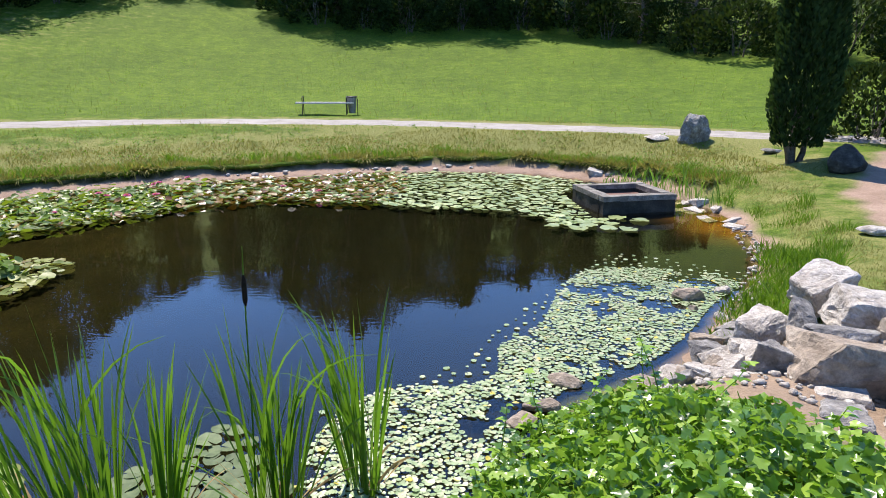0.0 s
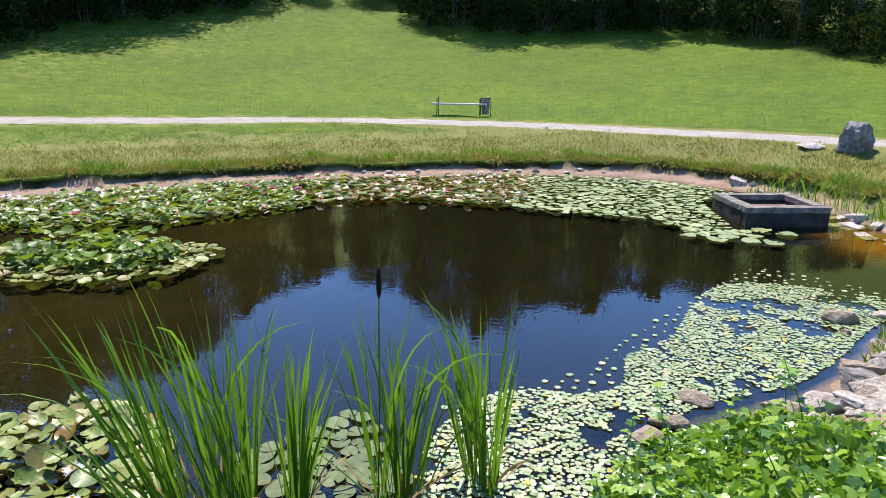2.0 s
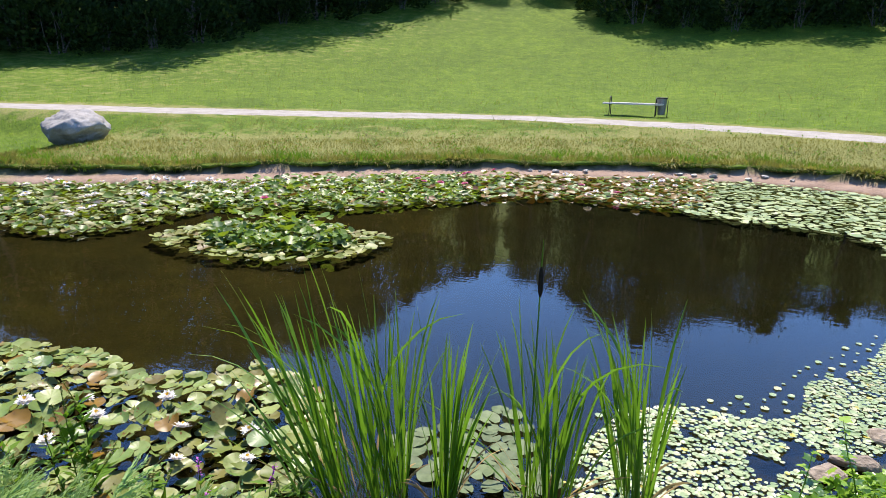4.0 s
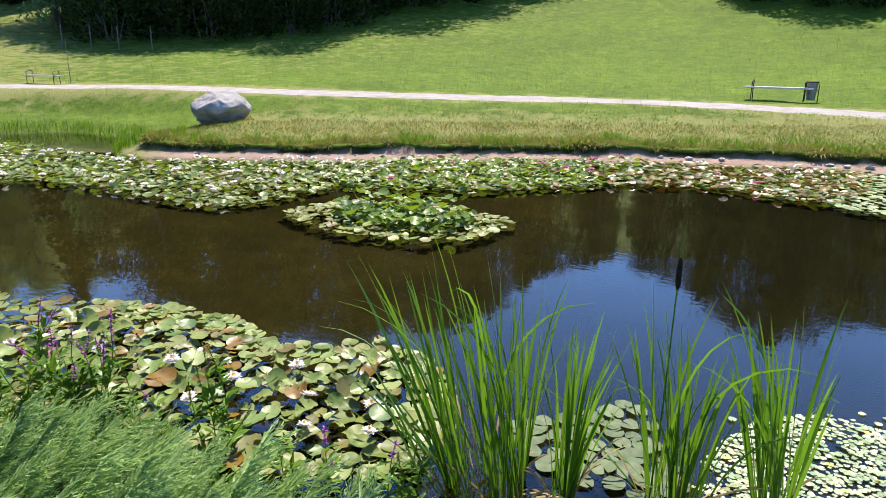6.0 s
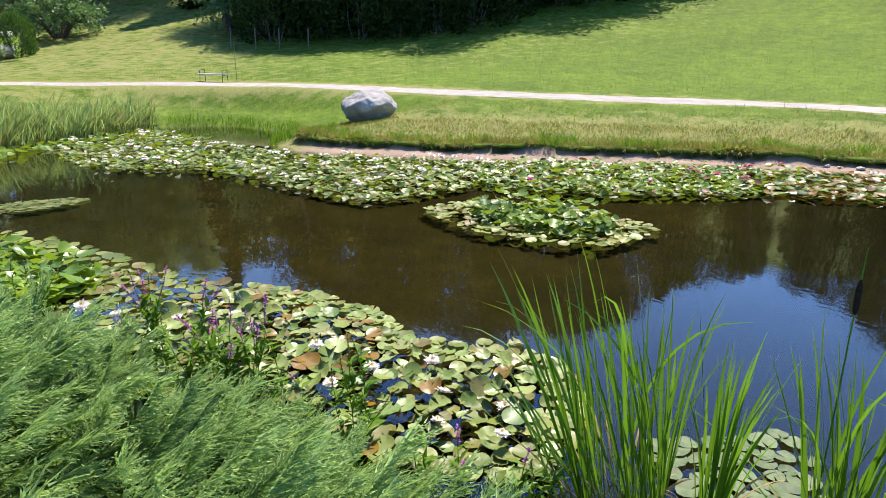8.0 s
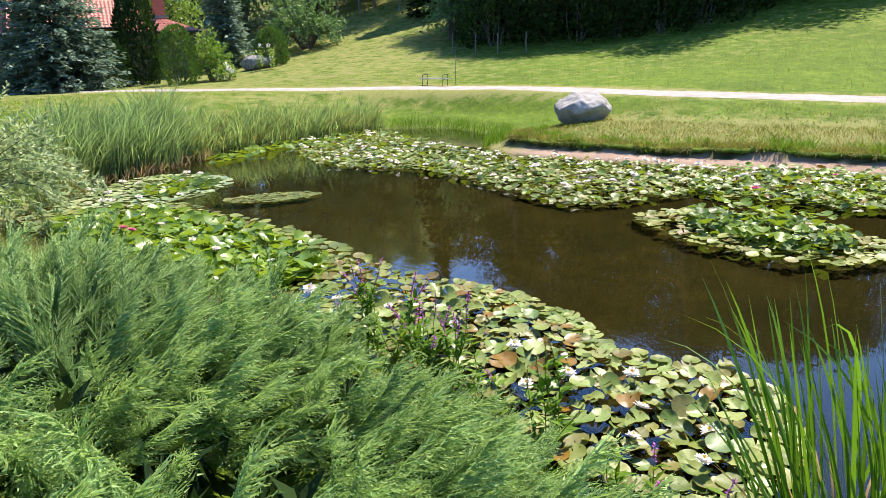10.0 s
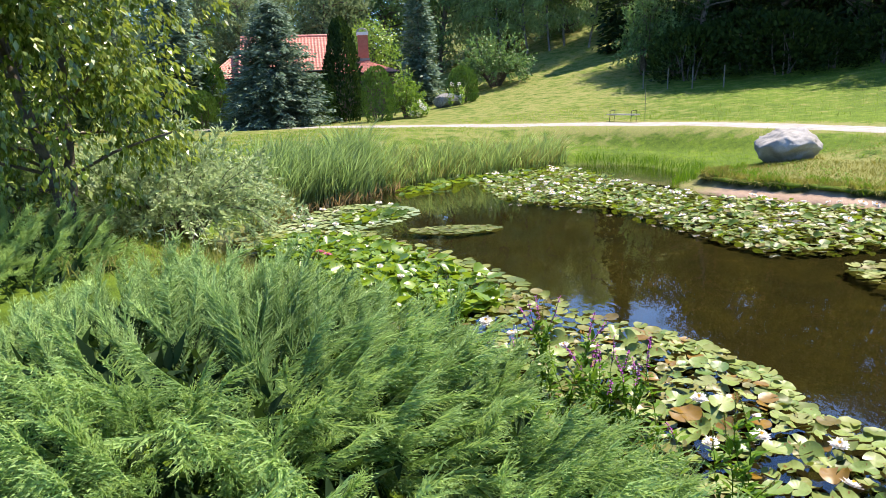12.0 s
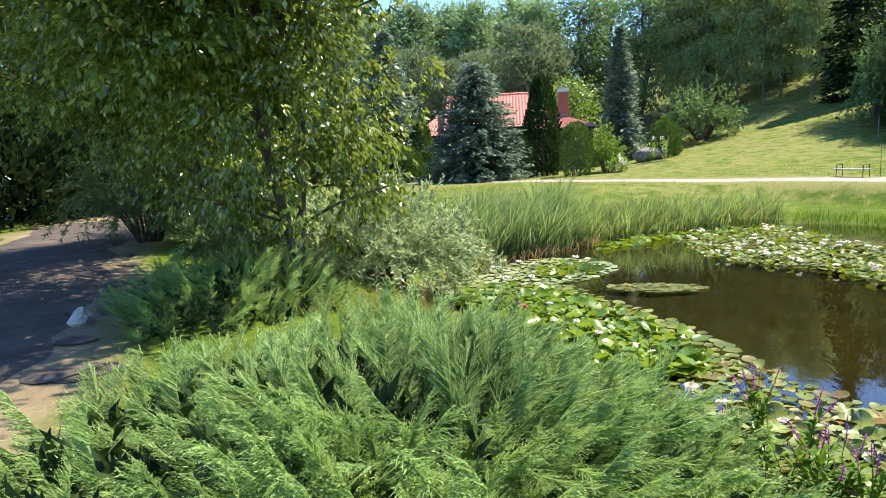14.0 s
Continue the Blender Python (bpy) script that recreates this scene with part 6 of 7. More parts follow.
for k, (x, y, s, mt) in enumerate([(2.73, 7.12, (0.19, 0.13, 0.16), "brown_rock"), (3.2, 7.35, (0.1, 0.09, 0.09), "pale_rock"), (2.85, 6.5, (0.10, 0.08, 0.07), "pale_rock"), (2.95, 6.25, (0.08, 0.07, 0.06), "pale_rock"), (1.0, 5.05, (0.15, 0.11, 0.06), "brown_rock"),
                                  (0.75, 4.62, (0.16, 0.10, 0.07), "brown_rock"), (0.55, 4.4, (0.17, 0.12, 0.06), "brown_rock"), (3.35, 7.15, (0.13, 0.1, 0.09), "brown_rock"), (2.65, 6.75, (0.07, 0.05, 0.05), "brown_rock")]):
    rock("shore_stone", "wet stone standing out of the shallow water", x, y, 0.01, s, mt, 250 + k, (0, 0, 37 * k), "stones in the shallows")
for k in range(26):
    r = np.random.default_rng(300 + k)
    x, y = (4.45 + r.normal() * 0.22, 12.2 + r.normal() * 0.5) if k < 14 else ((4.75 + r.normal() * 0.12, 10.9 + r.normal() * 0.5) if k < 19 else (3.2 + r.normal() * 0.4, 15.05 + r.normal() * 0.2))
    s = r.uniform(0.06, 0.2)
    rock("shore_stone", "pale flat stone on the shore beside the basin", x, y, on_ground(x, y, s * 0.2), (s, s * 0.7, s * 0.4), "pale_rock", 300 + k, (r.normal() * 10, r.normal() * 10, r.uniform(0, 360)), "pale stones beside the basin", block=True, fine=0.9)
for k in range(14):
    r = np.random.default_rng(340 + k)
    x = r.uniform(-6.5, 1.5)
    y = np.interp(x, [-7.4, -5.5, -2.5, 0.2, 2.2], [13.5, 14.6, 15.9, 16.5, 16.2]) + r.uniform(-0.1, 0.15)
    s = r.uniform(0.05, 0.11)
    rock("shore_stone", "small pale stone at the foot of the bank", x, y, on_ground(x, y, s * 0.25), (s, s * 0.8, s * 0.5), "pale_rock", 340 + k, (0, 0, 50 * k), "stones under the far bank", sub=2)
for k in range(22):
    r = np.random.default_rng(500 + k)
    u = r.uniform()
    x, y = 1.55 + 1.35 * u + r.normal() * 0.12, 4.6 + 1.5 * u * u + r.normal() * 0.12 - 0.1 * (1 - u)
    s = r.uniform(0.06, 0.15)
    rock("shore_stone", "small broken stone on the rocky near shore", x, y, on_ground(x, y, s * 0.3), (s, s * 0.8, s * 0.6), ["pale_rock", "brown_rock", "grey_rock"][k % 3], 500 + k, (r.normal() * 15, r.normal() * 15, r.uniform(0, 360)), "broken stones on the near shore", block=True, fine=0.6)
r_peb = np.random.default_rng(360)
pv, pf = [], []
base_pebbles = []
for k in range(4):
    me = rock_mesh("pebble", "pale_rock", (1, 0.8, 0.5), 370 + k, sub=1)
    base_pebbles.append((np.array([v.co[:] for v in me.vertices]), np.array([p.vertices[:] for p in me.polygons])))
q = np.concatenate([in_plan(260, [(1.5, 4.2), (2.3, 3.6), (3.6, 4.2), (3.2, 5.2), (2.3, 5.6)], r_peb), in_plan(160, [(2.3, 5.6), (2.7, 5.5), (3.6, 7.2), (4.3, 8.6), (4.9, 10.6), (4.6, 10.8), (4.1, 8.6), (3.1, 6.9)], r_peb)])
chunks = []
for k in range(4):
    s = q[k::4]
    n = len(s)
    chunks.append(scatter(*base_pebbles[k], up_frames(n, r_peb, 20), np.stack([s[:, 0], s[:, 1], np.maximum(height(s[:, 0], s[:, 1]), 0) + 0.012], 1), r_peb.uniform(0.015, 0.06, n)))
tagged(new("pebbles", mesh_of("pebbles", *joined(chunks), M["pale_rock"])), "loose pebbles and chips along the near shore", "pebbles", kind="stuff")


# ---- the concrete basin ----
def box_bm(sx, sy, sz, bevel=0.01, at=(0, 0, 0), jitter=0.0, seed=1):
    bm = bmesh.new()
    bmesh.ops.create_cube(bm, size=1.0)
    for v in bm.verts:
        v.co = Vector((v.co.x * sx + at[0], v.co.y * sy + at[1], v.co.z * sz + at[2]))
    if jitter:
        bmesh.ops.subdivide_edges(bm, edges=bm.edges[:], cuts=5, use_grid_fill=True)
        for v in bm.verts:
            v.co += Vector((noise.noise(v.co * 6 + Vector((seed, 0, 0))), noise.noise(v.co * 6 + Vector((0, seed, 0))), noise.noise(v.co * 6 + Vector((0, 0, seed))))) * jitter
    elif bevel:
        bmesh.ops.bevel(bm, geom=bm.edges[:], offset=bevel, segments=2, affect="EDGES")
    return bm


basin = thing("concrete_basin", "weathered square concrete basin standing in the pond edge", "basin", pose(3.29, 12.27, 0, 0, 0, 13))
W, D, T, TOP = 1.40, 1.34, 0.19, 0.31
for k, (sx, sy, ax, ay) in enumerate(((W, T, 0, -(D - T) / 2), (W, T, 0, (D - T) / 2), (T, D - 2 * T, -(W - T) / 2, 0), (T, D - 2 * T, (W - T) / 2, 0))):
    # walls take the shade-darkened concrete, the coping above keeps a lighter one
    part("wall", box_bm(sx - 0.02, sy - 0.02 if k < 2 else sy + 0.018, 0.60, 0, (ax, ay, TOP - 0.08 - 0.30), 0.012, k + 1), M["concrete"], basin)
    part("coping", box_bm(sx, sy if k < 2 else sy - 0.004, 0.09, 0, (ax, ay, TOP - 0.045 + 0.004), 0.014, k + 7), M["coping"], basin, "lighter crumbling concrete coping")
part("floor", box_bm(W - 2 * T + 0.01, D - 2 * T + 0.01, 0.06, 0.0, (0, 0, 0.13)), M["rust_water"], basin, "rusty brown floor")


# ---- benches and bin ----
def iron_frame(r=0.016):
    """Side frame of a bench: two legs, a foot bar and a low arm."""
    v1 = tube([(0, -0.20, 0), (0, -0.19, 0.2), (0, -0.17, 0.36), (0, -0.17, 0.56)], [r] * 4, 8)
    v2 = tube([(0, 0.20, 0), (0, 0.19, 0.2), (0, 0.18, 0.36), (0, 0.19, 0.60)], [r] * 4, 8)
    v3 = tube([(0, -0.20, 0.55), (0, -0.05, 0.60), (0, 0.10, 0.60), (0, 0.21, 0.58)], [r * 1.15] * 4, 8)
    v4 = tube([(0, -0.20, 0.36), (0, 0.0, 0.345), (0, 0.20, 0.36)], [r] * 3, 8)
    return joined([v1, v2, v3, v4])


def bench(label, m):
    ob = thing("park_bench", label, "bench", m, "benches along the path")
    for sx in (-0.74, 0.74):
        part("side_frame", mesh_of("side_frame", *iron_frame(), M["iron"], smooth=True), None, ob, "black iron legs and arm", pose(sx, 0, 0))
    for k in range(4):
        part("slat", box_bm(1.95, 0.09, 0.05, 0.006), M["wood"], ob, "", pose(0, -0.15 + 0.10 * k, 0.385))
    return ob


def bin_mesh():
    a = np.arange(16) / 16 * 2 * np.pi
    rings = []
    for z, rad in ((0.10, 0.145), (0.4, 0.175), (0.74, 0.205), (0.74, 0.19), (0.14, 0.135)):
        rings.append(np.stack([rad * np.cos(a), rad * np.sin(a), 0 * a + z], 1))
    V = np.concatenate(rings)
    F = [(i * 16 + j, i * 16 + (j + 1) % 16, (i + 1) * 16 + (j + 1) % 16, (i + 1) * 16 + j) for i in range(4) for j in range(16)]
    F.append(tuple(range(64, 80)))
    F.append(tuple(reversed(range(0, 16))))
    return mesh_of("body", V, F, M["bin_metal"], smooth=False)


bx, by = -4.05, 23.55
bench("backless wooden bench on black iron frames beside the path", pose(bx, by, on_ground(bx, by), 0, 0, 4))
bx2, by2 = -26.0, 12.05
bench("weathered grey bench on iron frames by the upper path", pose(bx2, by2, on_ground(bx2, by2), 0, 0, 22) @ Matrix.Diagonal((0.76, 0.76, 0.76, 1)))
bin_ob = thing("litter_bin", "tapered grey metal litter bin with a dark rim", "litter bin", pose(-3.15, 23.75, on_ground(-3.15, 23.75)) @ Matrix.Diagonal((0.8, 0.8, 0.84, 1)))
part("body", bin_mesh(), None, bin_ob)
a16 = np.arange(25) / 24 * 2 * np.pi
part("rim", mesh_of("rim", *tube(np.stack([0.215 * np.cos(a16), 0.215 * np.sin(a16), 0.745 + 0 * a16], 1), np.full(25, 0.022), 8), M["iron"], smooth=True), None, bin_ob, "black rim")
part("post", mesh_of("post", *tube([(0.24, 0, -0.1), (0.24, 0, 0.4), (0.24, 0, 0.66)], [0.018] * 3, 8), M["iron"], smooth=True), None, bin_ob)
part("bracket", mesh_of("bracket", *tube([(0.16, 0, 0.45), (0.2, 0, 0.45), (0.25, 0, 0.45)], [0.012] * 3, 6), M["iron"], smooth=True), None, bin_ob)
px, py = -25.5, 12.75
tagged(new("marker_pole", mesh_of("marker_pole", *tube([(px, py, on_ground(px, py) - 0.1), (px, py, on_ground(px, py) + 0.7), (px + 0.02, py, on_ground(px, py) + 1.5)], [0.011, 0.010, 0.007], 8), M["post_wood"], smooth=True)), "thin dark pole standing beside the bench", "pole")

# the fence under the trees
fence = thing("wire_fence", "weathered wooden fence posts with slack wire", "fence", pose(-35, 20, on_ground(-35, 20)))
posts = [(-37.4, 18.6), (-35.9, 19.3), (-34.9, 20.2), (-33.6, 21.25)]
z_f = on_ground(-35, 20)
for x, y in posts:
    zz = on_ground(x, y) - z_f
    part("post", mesh_of("post", *tube([(0, 0, -0.2), (0.01, 0, 0.5), (0.0, 0.02, 1.15)], [0.036, 0.034, 0.03], 8), M["post_wood"], smooth=True), None, fence, "", pose(x + 35, y - 20, zz))
for hgt in (0.45, 0.95):
    L = np.array([(x + 35, y - 20, on_ground(x, y) - z_f + hgt) for x, y in posts])
    part("wire", mesh_of("wire", *tube(L, np.full(len(L), 0.006), 4), M["iron"]), None, fence)


# ---- the house ----
def tiled_slope(x0, x1, y_eave, z_eave, y_ridge, z_ridge, inset0=0.0, inset1=0.0, pitch=0.22, course=0.34):
    """A roof slope of rolled tiles laid in courses; insets narrow it towards the ridge."""
    L = math.hypot(y_ridge - y_eave, z_ridge - z_eave)
    rows = max(2, round(L / course))
    uy, uz = (y_ridge - y_eave) / L, (z_ridge - z_eave) / L
    ny, nz = -uz * (1 if y_ridge > y_eave else -1), abs(uy)
    out = []
    for k in range(rows):
        V, F = [], []
        s0, s1 = k / rows, (k + 1) / rows
        a0, b0 = x0 + inset0 * s0, x1 - inset1 * s0
        n = max(2, int((b0 - a0) / pitch)) * 4
        base = len(V)
        for s, lift in ((s0, 0.055), (s1, 0.02)):
            a, b = x0 + inset0 * s, x1 - inset1 * s
            for i in range(n + 1):
                w = 0.028 * math.cos(i / 4 * 2 * math.pi) + lift
                V.append((a + (b - a) * i / n, y_eave + uy * L * s + ny * w, z_eave + uz * L * s + nz * w))
        for i in range(n):
            F.append((base + i, base + i + 1, base + n + 2 + i, base + n + 1 + i))
        out.append(mesh_of("tile_course", V, F, M["roof"]))
    deck = mesh_of("roof", [(x0, y_eave, z_eave - 0.03), (x1, y_eave, z_eave - 0.03), (x1 - inset1, y_ridge, z_ridge - 0.03), (x0 + inset0, y_ridge, z_ridge - 0.03)], [(0, 1, 2, 3)], M["roof"])
    return deck, out


def house():
    hx, hy = at_bearing(90.0, 50.0)
    zg = 1.25
    turn = 90.0
    ob = thing("house", "low house with red tiled roofs and dark walls behind conifers", "house", pose(hx, hy, zg, 0, 0, turn))
    blocks = [(-4.4, 1.2, -2.0, 4.6, 3.2, 5.6, 0.0, 0.0), (-6.6, -4.4, -1.2, 3.6, 2.9, 4.3, 1.4, 0.0), (1.2, 5.6, -1.6, 4.0, 2.95, 4.2, 0.0, 3.2)]
    for k, (x0, x1, y0, y1, ze, zr, i0, i1) in enumerate(blocks):
        ym = (y0 + y1) / 2
        part("wall", box_bm(x1 - x0, y1 - y0, ze + 0.2, 0.01, ((x0 + x1) / 2, ym, ze / 2 - 0.1)), M["plaster"], ob, "dark brown wall")
        deck, courses = tiled_slope(x0 - 0.3, x1 + 0.3, y0 - 0.6, ze - 0.08, ym, zr, i0, i1)
        roof = part("roof", deck, None, ob, "red clay tile roof")
        for c in courses:
            part("tile_course", c, None, roof)
        deck, courses = tiled_slope(x0 - 0.3, x1 + 0.3, y1 + 0.6, ze - 0.08, ym, zr, i0, i1)
        roof = part("roof", deck, None, ob, "red clay tile roof")
        for c in courses:
            part("tile_course", c, None, roof)
        v, f = tube([(x0 - 0.3 + i0, ym, zr + 0.04), ((x0 + x1) / 2, ym, zr + 0.05), (x1 + 0.3 - i1, ym, zr + 0.04)], [0.11] * 3, 8)
        part("ridge", mesh_of("ridge", v, f, M["roof"], smooth=True), None, ob, "rounded ridge tiles")
        bm = bmesh.new()
        if i0 == 0:
            bm.faces.new([bm.verts.new(p) for p in ((x0 + 0.01, y0, ze), (x0 + 0.01, y1, ze), (x0 + 0.01, ym, zr - 0.05))])
        if i1 == 0:
            bm.faces.new([bm.verts.new(p) for p in ((x1 - 0.01, y0, ze), (x1 - 0.01, ym, zr - 0.05), (x1 - 0.01, y1, ze))])
        part("gable", bm, M["plaster"], ob)
        v, f = tube([(x0 - 0.3, y0 - 0.62, ze - 0.12), ((x0 + x1) / 2, y0 - 0.62, ze - 0.12), (x1 + 0.3, y0 - 0.62, ze - 0.12)], [0.06] * 3, 8)
        part("gutter", mesh_of("gutter", v, f, M["iron"], smooth=True), None, ob, "dark metal gutter")
    for wx in (-3.2, -0.6):
        win = part("window", box_bm(1.1, 0.06, 1.2, 0.008, (wx, -2.03, 1.7)), M["wood"], ob, "window with a wooden frame")
        part("pane", box_bm(0.95, 0.03, 1.05, 0.004, (wx, -2.07, 1.7)), M["glass"], win, "dark glass pane")
    ch = part("chimney", box_bm(0.66, 0.66, 2.7, 0.01, (3.7, 0.2, 4.3)), M["brick"], ob, "red brick chimney")
    for k in range(14):
        part("brick_course", box_bm(0.69, 0.69, 0.085, 0.008, (3.7, 0.2, 3.92 + 0.12 * k)), M["brick"], ch)
    part("collar", box_bm(0.8, 0.8, 0.16, 0.02, (3.7, 0.2, 3.85)), M["bin_metal"], ch, "grey flashing")
    v, f = tube([(3.3, 0.2, 5.68), (3.45, 0.2, 5.9), (3.7, 0.2, 5.98), (3.95, 0.2, 5.9), (4.1, 0.2, 5.68)], [0.05] * 5, 8)
    part("cap", mesh_of("cap", v, f, M["bin_metal"], smooth=True), None, ch, "arched grey metal cap")
    part("cap_plate", box_bm(0.78, 0.78, 0.22, 0.02, (3.7, 0.2, 5.60)), M["white_stone"], ch)
    return ob


house()
sx_, sy_ = at_bearing(79.2, 45.5)
rock("boulder", "grey rounded boulder on the lawn by the house", sx_, sy_, on_ground(sx_, sy_, 0.35), (0.62, 0.95, 0.52), "grey_rock", 400, (0, 0, -10), rough=0.03, keep=0.85)


def white_bush(name, label, x, y, h, w, n, seed):
    """A low leafy plant with white flower heads."""
    r = np.random.default_rng(seed)
    ob = thing(name, label, "flower", pose(x, y, on_ground(x, y)))
    p = unit(n) * np.array([w / 2, w / 2, h * 0.5]) * r.uniform(0.5, 1, (n, 1)) + np.array([0, 0, h * 0.45])
    part("foliage", mesh_of("foliage", *scatter(LEAF_V, LEAF_F, rot_frames(unit(n) + np.array([0, 0, 0.5])), p, r.uniform(0.12, 0.26, n)), M["lime_leaf"]), None, ob)
    for _ in range(max(2, n // 40)):
        c = unit_r(r) * np.array([w / 2, w / 2, h * 0.45]) + np.array([0, 0, h * 0.6])
        k = 40
        part("flower_head", mesh_of("flower_head", *scatter(KITE_V, KITE_F, rot_frames(unit(k)), c + unit(k) * 0.11, r.uniform(0.06, 0.1, k)), M["petal"]), None, ob, "white flower head")
    return ob


hx_, hy_ = at_bearing(81.6, 40)
white_bush("hydrangea", "white flowering hydrangea bush beside the path", hx_, hy_, 0.9, 1.4, 420, 411)
for k, az in enumerate((78.9, 78.0)):
    yx, yy = at_bearing(az, 44.3)
    white_bush("yucca", "yucca with upright white flowers by the boulder", yx, yy, 1.5, 0.45, 100, 412 + k)


# ---- ivy over the rocks ----
def ivy_leaf():
    """A five-lobed leaf, gently folded; unit length along y."""
    out = [(0, -0.05, 0), (0.22, -0.12, -0.02), (0.34, 0.08, 0.03), (0.52, 0.28, -0.03), (0.26, 0.42, 0.05), (0.16, 0.70, 0.03), (0, 1.0, -0.08)]
    V = [(0, 0.25, 0.0)] + out + [(-x, y, z) for x, y, z in out[-2:0:-1]]
    n = len(V) - 1
    return np.array(V), np.array([(0, 1 + i, 1 + (i + 1) % n) for i in range(n)])


IV, IF = ivy_leaf()
IVY = curve_through([(-0.4, 2.45), (-0.02, 3.2), (0.45, 3.95), (0.95, 4.4), (1.35, 4.05), (1.65, 3.4), (1.95, 2.85), (2.3, 2.35), (2.2, 1.7), (1.5, 1.35), (0.5, 1.5)], 4, True)


def ivy():
    r = np.random.default_rng(420)
    ob = thing("ivy_shrub", "glossy bright green ivy mounded over the bank", "shrub", pose(1.3, 2.7, 0))
    n = 7400
    q = in_plan(n, IVY, r)
    dist = seg_distance(q[:, 0], q[:, 1], IVY, True)
    top = 0.12 + 0.26 * smooth01(0.0, 0.7, dist) + 0.17 * wobble(q[:, 0], q[:, 1], 5.0, 12)
    depth = r.uniform(0, 1, n) ** 2.2
    z = np.maximum(height(q[:, 0], q[:, 1]), 0.02) + top * (1.05 - 0.95 * depth)
    P = np.stack([q[:, 0] - 1.3, q[:, 1] - 2.7, z], 1)
    e = 0.05
    up = np.stack([r.normal(size=n) * 1.15, r.normal(size=n) * 1.15, np.ones(n)], 1)
    a = r.uniform(0, 6.283, n)
    d = np.stack([np.cos(a), np.sin(a), r.normal(size=n) * 0.35 - 0.15], 1)
    fr = rot_frames(d, up=up, roll=r.normal(size=n) * 0.35)
    size = 0.064 * r.uniform(0.55, 1.3, n)
    order = np.argsort(depth)
    near = order[:280]
    leaf_me = mesh_of("leaf", IV, IF, M["ivy"])
    for i in near:
        m = Matrix(fr[i].tolist()).to_4x4()
        m.translation = Vector(P[i])
        part("leaf", leaf_me, None, ob, "", m @ Matrix.Diagonal((size[i], size[i], size[i], 1)))
    rest = order[280:]
    tagged(part("leafage", mesh_of("leafage", *scatter(IV, IF, fr[rest], P[rest], size[rest]), M["ivy"]), None, ob), kind="stuff")
    for k in range(46):
        s = q[r.integers(0, n)]
        zz = max(float(height(*s)[0]), 0.0)
        tip = zz + r.uniform(0.35, 0.7)
        L = limb_points((s[0] - 1.3, s[1] - 2.7, zz), (r.normal() * 0.5, r.normal() * 0.5, 1), tip - zz, 6, r, 0.03)
        st = part("stem", mesh_of("stem", *tube(L, np.linspace(0.006, 0.002, 7), 5), M["ivy"], smooth=True), None, ob, "pale green shoot")
        m = 9
        u = r.uniform(0.35, 1, m)
        p = np.stack([np.interp(u, np.linspace(0, 1, 7), L[:, c]) for c in range(3)], 1)
        aa = r.uniform(0, 6.283, m)
        part("shoot_foliage", mesh_of("shoot_foliage", *scatter(IV, IF, rot_frames(np.stack([np.cos(aa), np.sin(aa), 0.1 + 0 * aa], 1)), p, r.uniform(0.04, 0.085, m)), M["ivy"]), None, st)
    return ob


ivy()


# ---- grass ----
def turf(label, pts, h, width, mat, seed, wind=0.25):
    """Blades of grass past counting, two triangles each."""
    r = np.random.default_rng(seed)
    n = len(pts)
    z = height(pts[:, 0], pts[:, 1])
    a = r.uniform(0, 6.283, n)
    hh = h * r.uniform(0.45, 1.25, n) * np.clip(0.9 + 0.6 * wobble(pts[:, 0], pts[:, 1], 2.1, seed), 0.35, 1.7)
    sx = np.stack([np.cos(a), np.sin(a), 0 * a], 1) * (width * r.uniform(0.6, 1.3, n) / 2)[:, None]
    lean = r.normal(size=(n, 2)) * wind
    base = np.stack([pts[:, 0], pts[:, 1], z - 0.01], 1)
    mid = base + np.stack([lean[:, 0] * hh * 0.35, lean[:, 1] * hh * 0.35, hh * 0.5], 1)
    tip = base + np.stack([lean[:, 0] * hh, lean[:, 1] * hh, hh], 1)
    V = np.stack([base - sx * 0.4, mid + sx, tip, mid - sx], 1).reshape(-1, 3)
    F3 = (np.arange(n) * 4)[:, None] + np.array([[0, 1, 2, 3]])
    return tagged(new("grass", mesh_of("grass", V, F3, M[mat])), label, "grass", kind="stuff")


def band(n, lo, hi, keep, seed, box):
    """Plan points whose distance from the water lies between lo and hi, where keep() holds."""
    r = np.random.default_rng(seed)
    out = np.zeros((0, 2))
    while len(out) < n:
        p = r.uniform(box[:2], box[2:], (n, 2))
        _, sd, far, dt = lie(p[:, 0], p[:, 1])
        out = np.concatenate([out, p[(sd > lo) & (sd < hi) & keep(p[:, 0], p[:, 1], sd, far, dt)]])
    return out[:n]


FARBOX = (-17, 8, 7, 21.5)
turf("long grass overhanging the eroded far bank", band(9000, 0.65, 1.1, lambda x, y, s, f, d: f > 0.4, 431, FARBOX), 0.16, 0.016, "slope_grass", 432, 0.5)
turf("green tufts along the edge of the far bank", band(6500, 0.55, 1.5, lambda x, y, s, f, d: (f > 0.4) & (wobble(x, y, 3.4, 45) + 0.5 * wobble(x, y, 8.0, 46) > 0.1), 465, FARBOX), 0.20, 0.016, "grass", 466, 0.55)
turf("rough grass on the slope above the far bank", band(34000, 0.6, 3.2, lambda x, y, s, f, d: (f > 0.4) & (d > 1.05), 433, FARBOX), 0.085, 0.012, "slope_grass", 434, 0.4)
turf("dry grass on the slope above the far bank", band(20000, 0.6, 6.0, lambda x, y, s, f, d: (f > 0.4) & (d > 1.05) & (wobble(x, y, 1.6, 40) > -0.2), 435, FARBOX), 0.07, 0.010, "dry_grass", 436, 0.5)
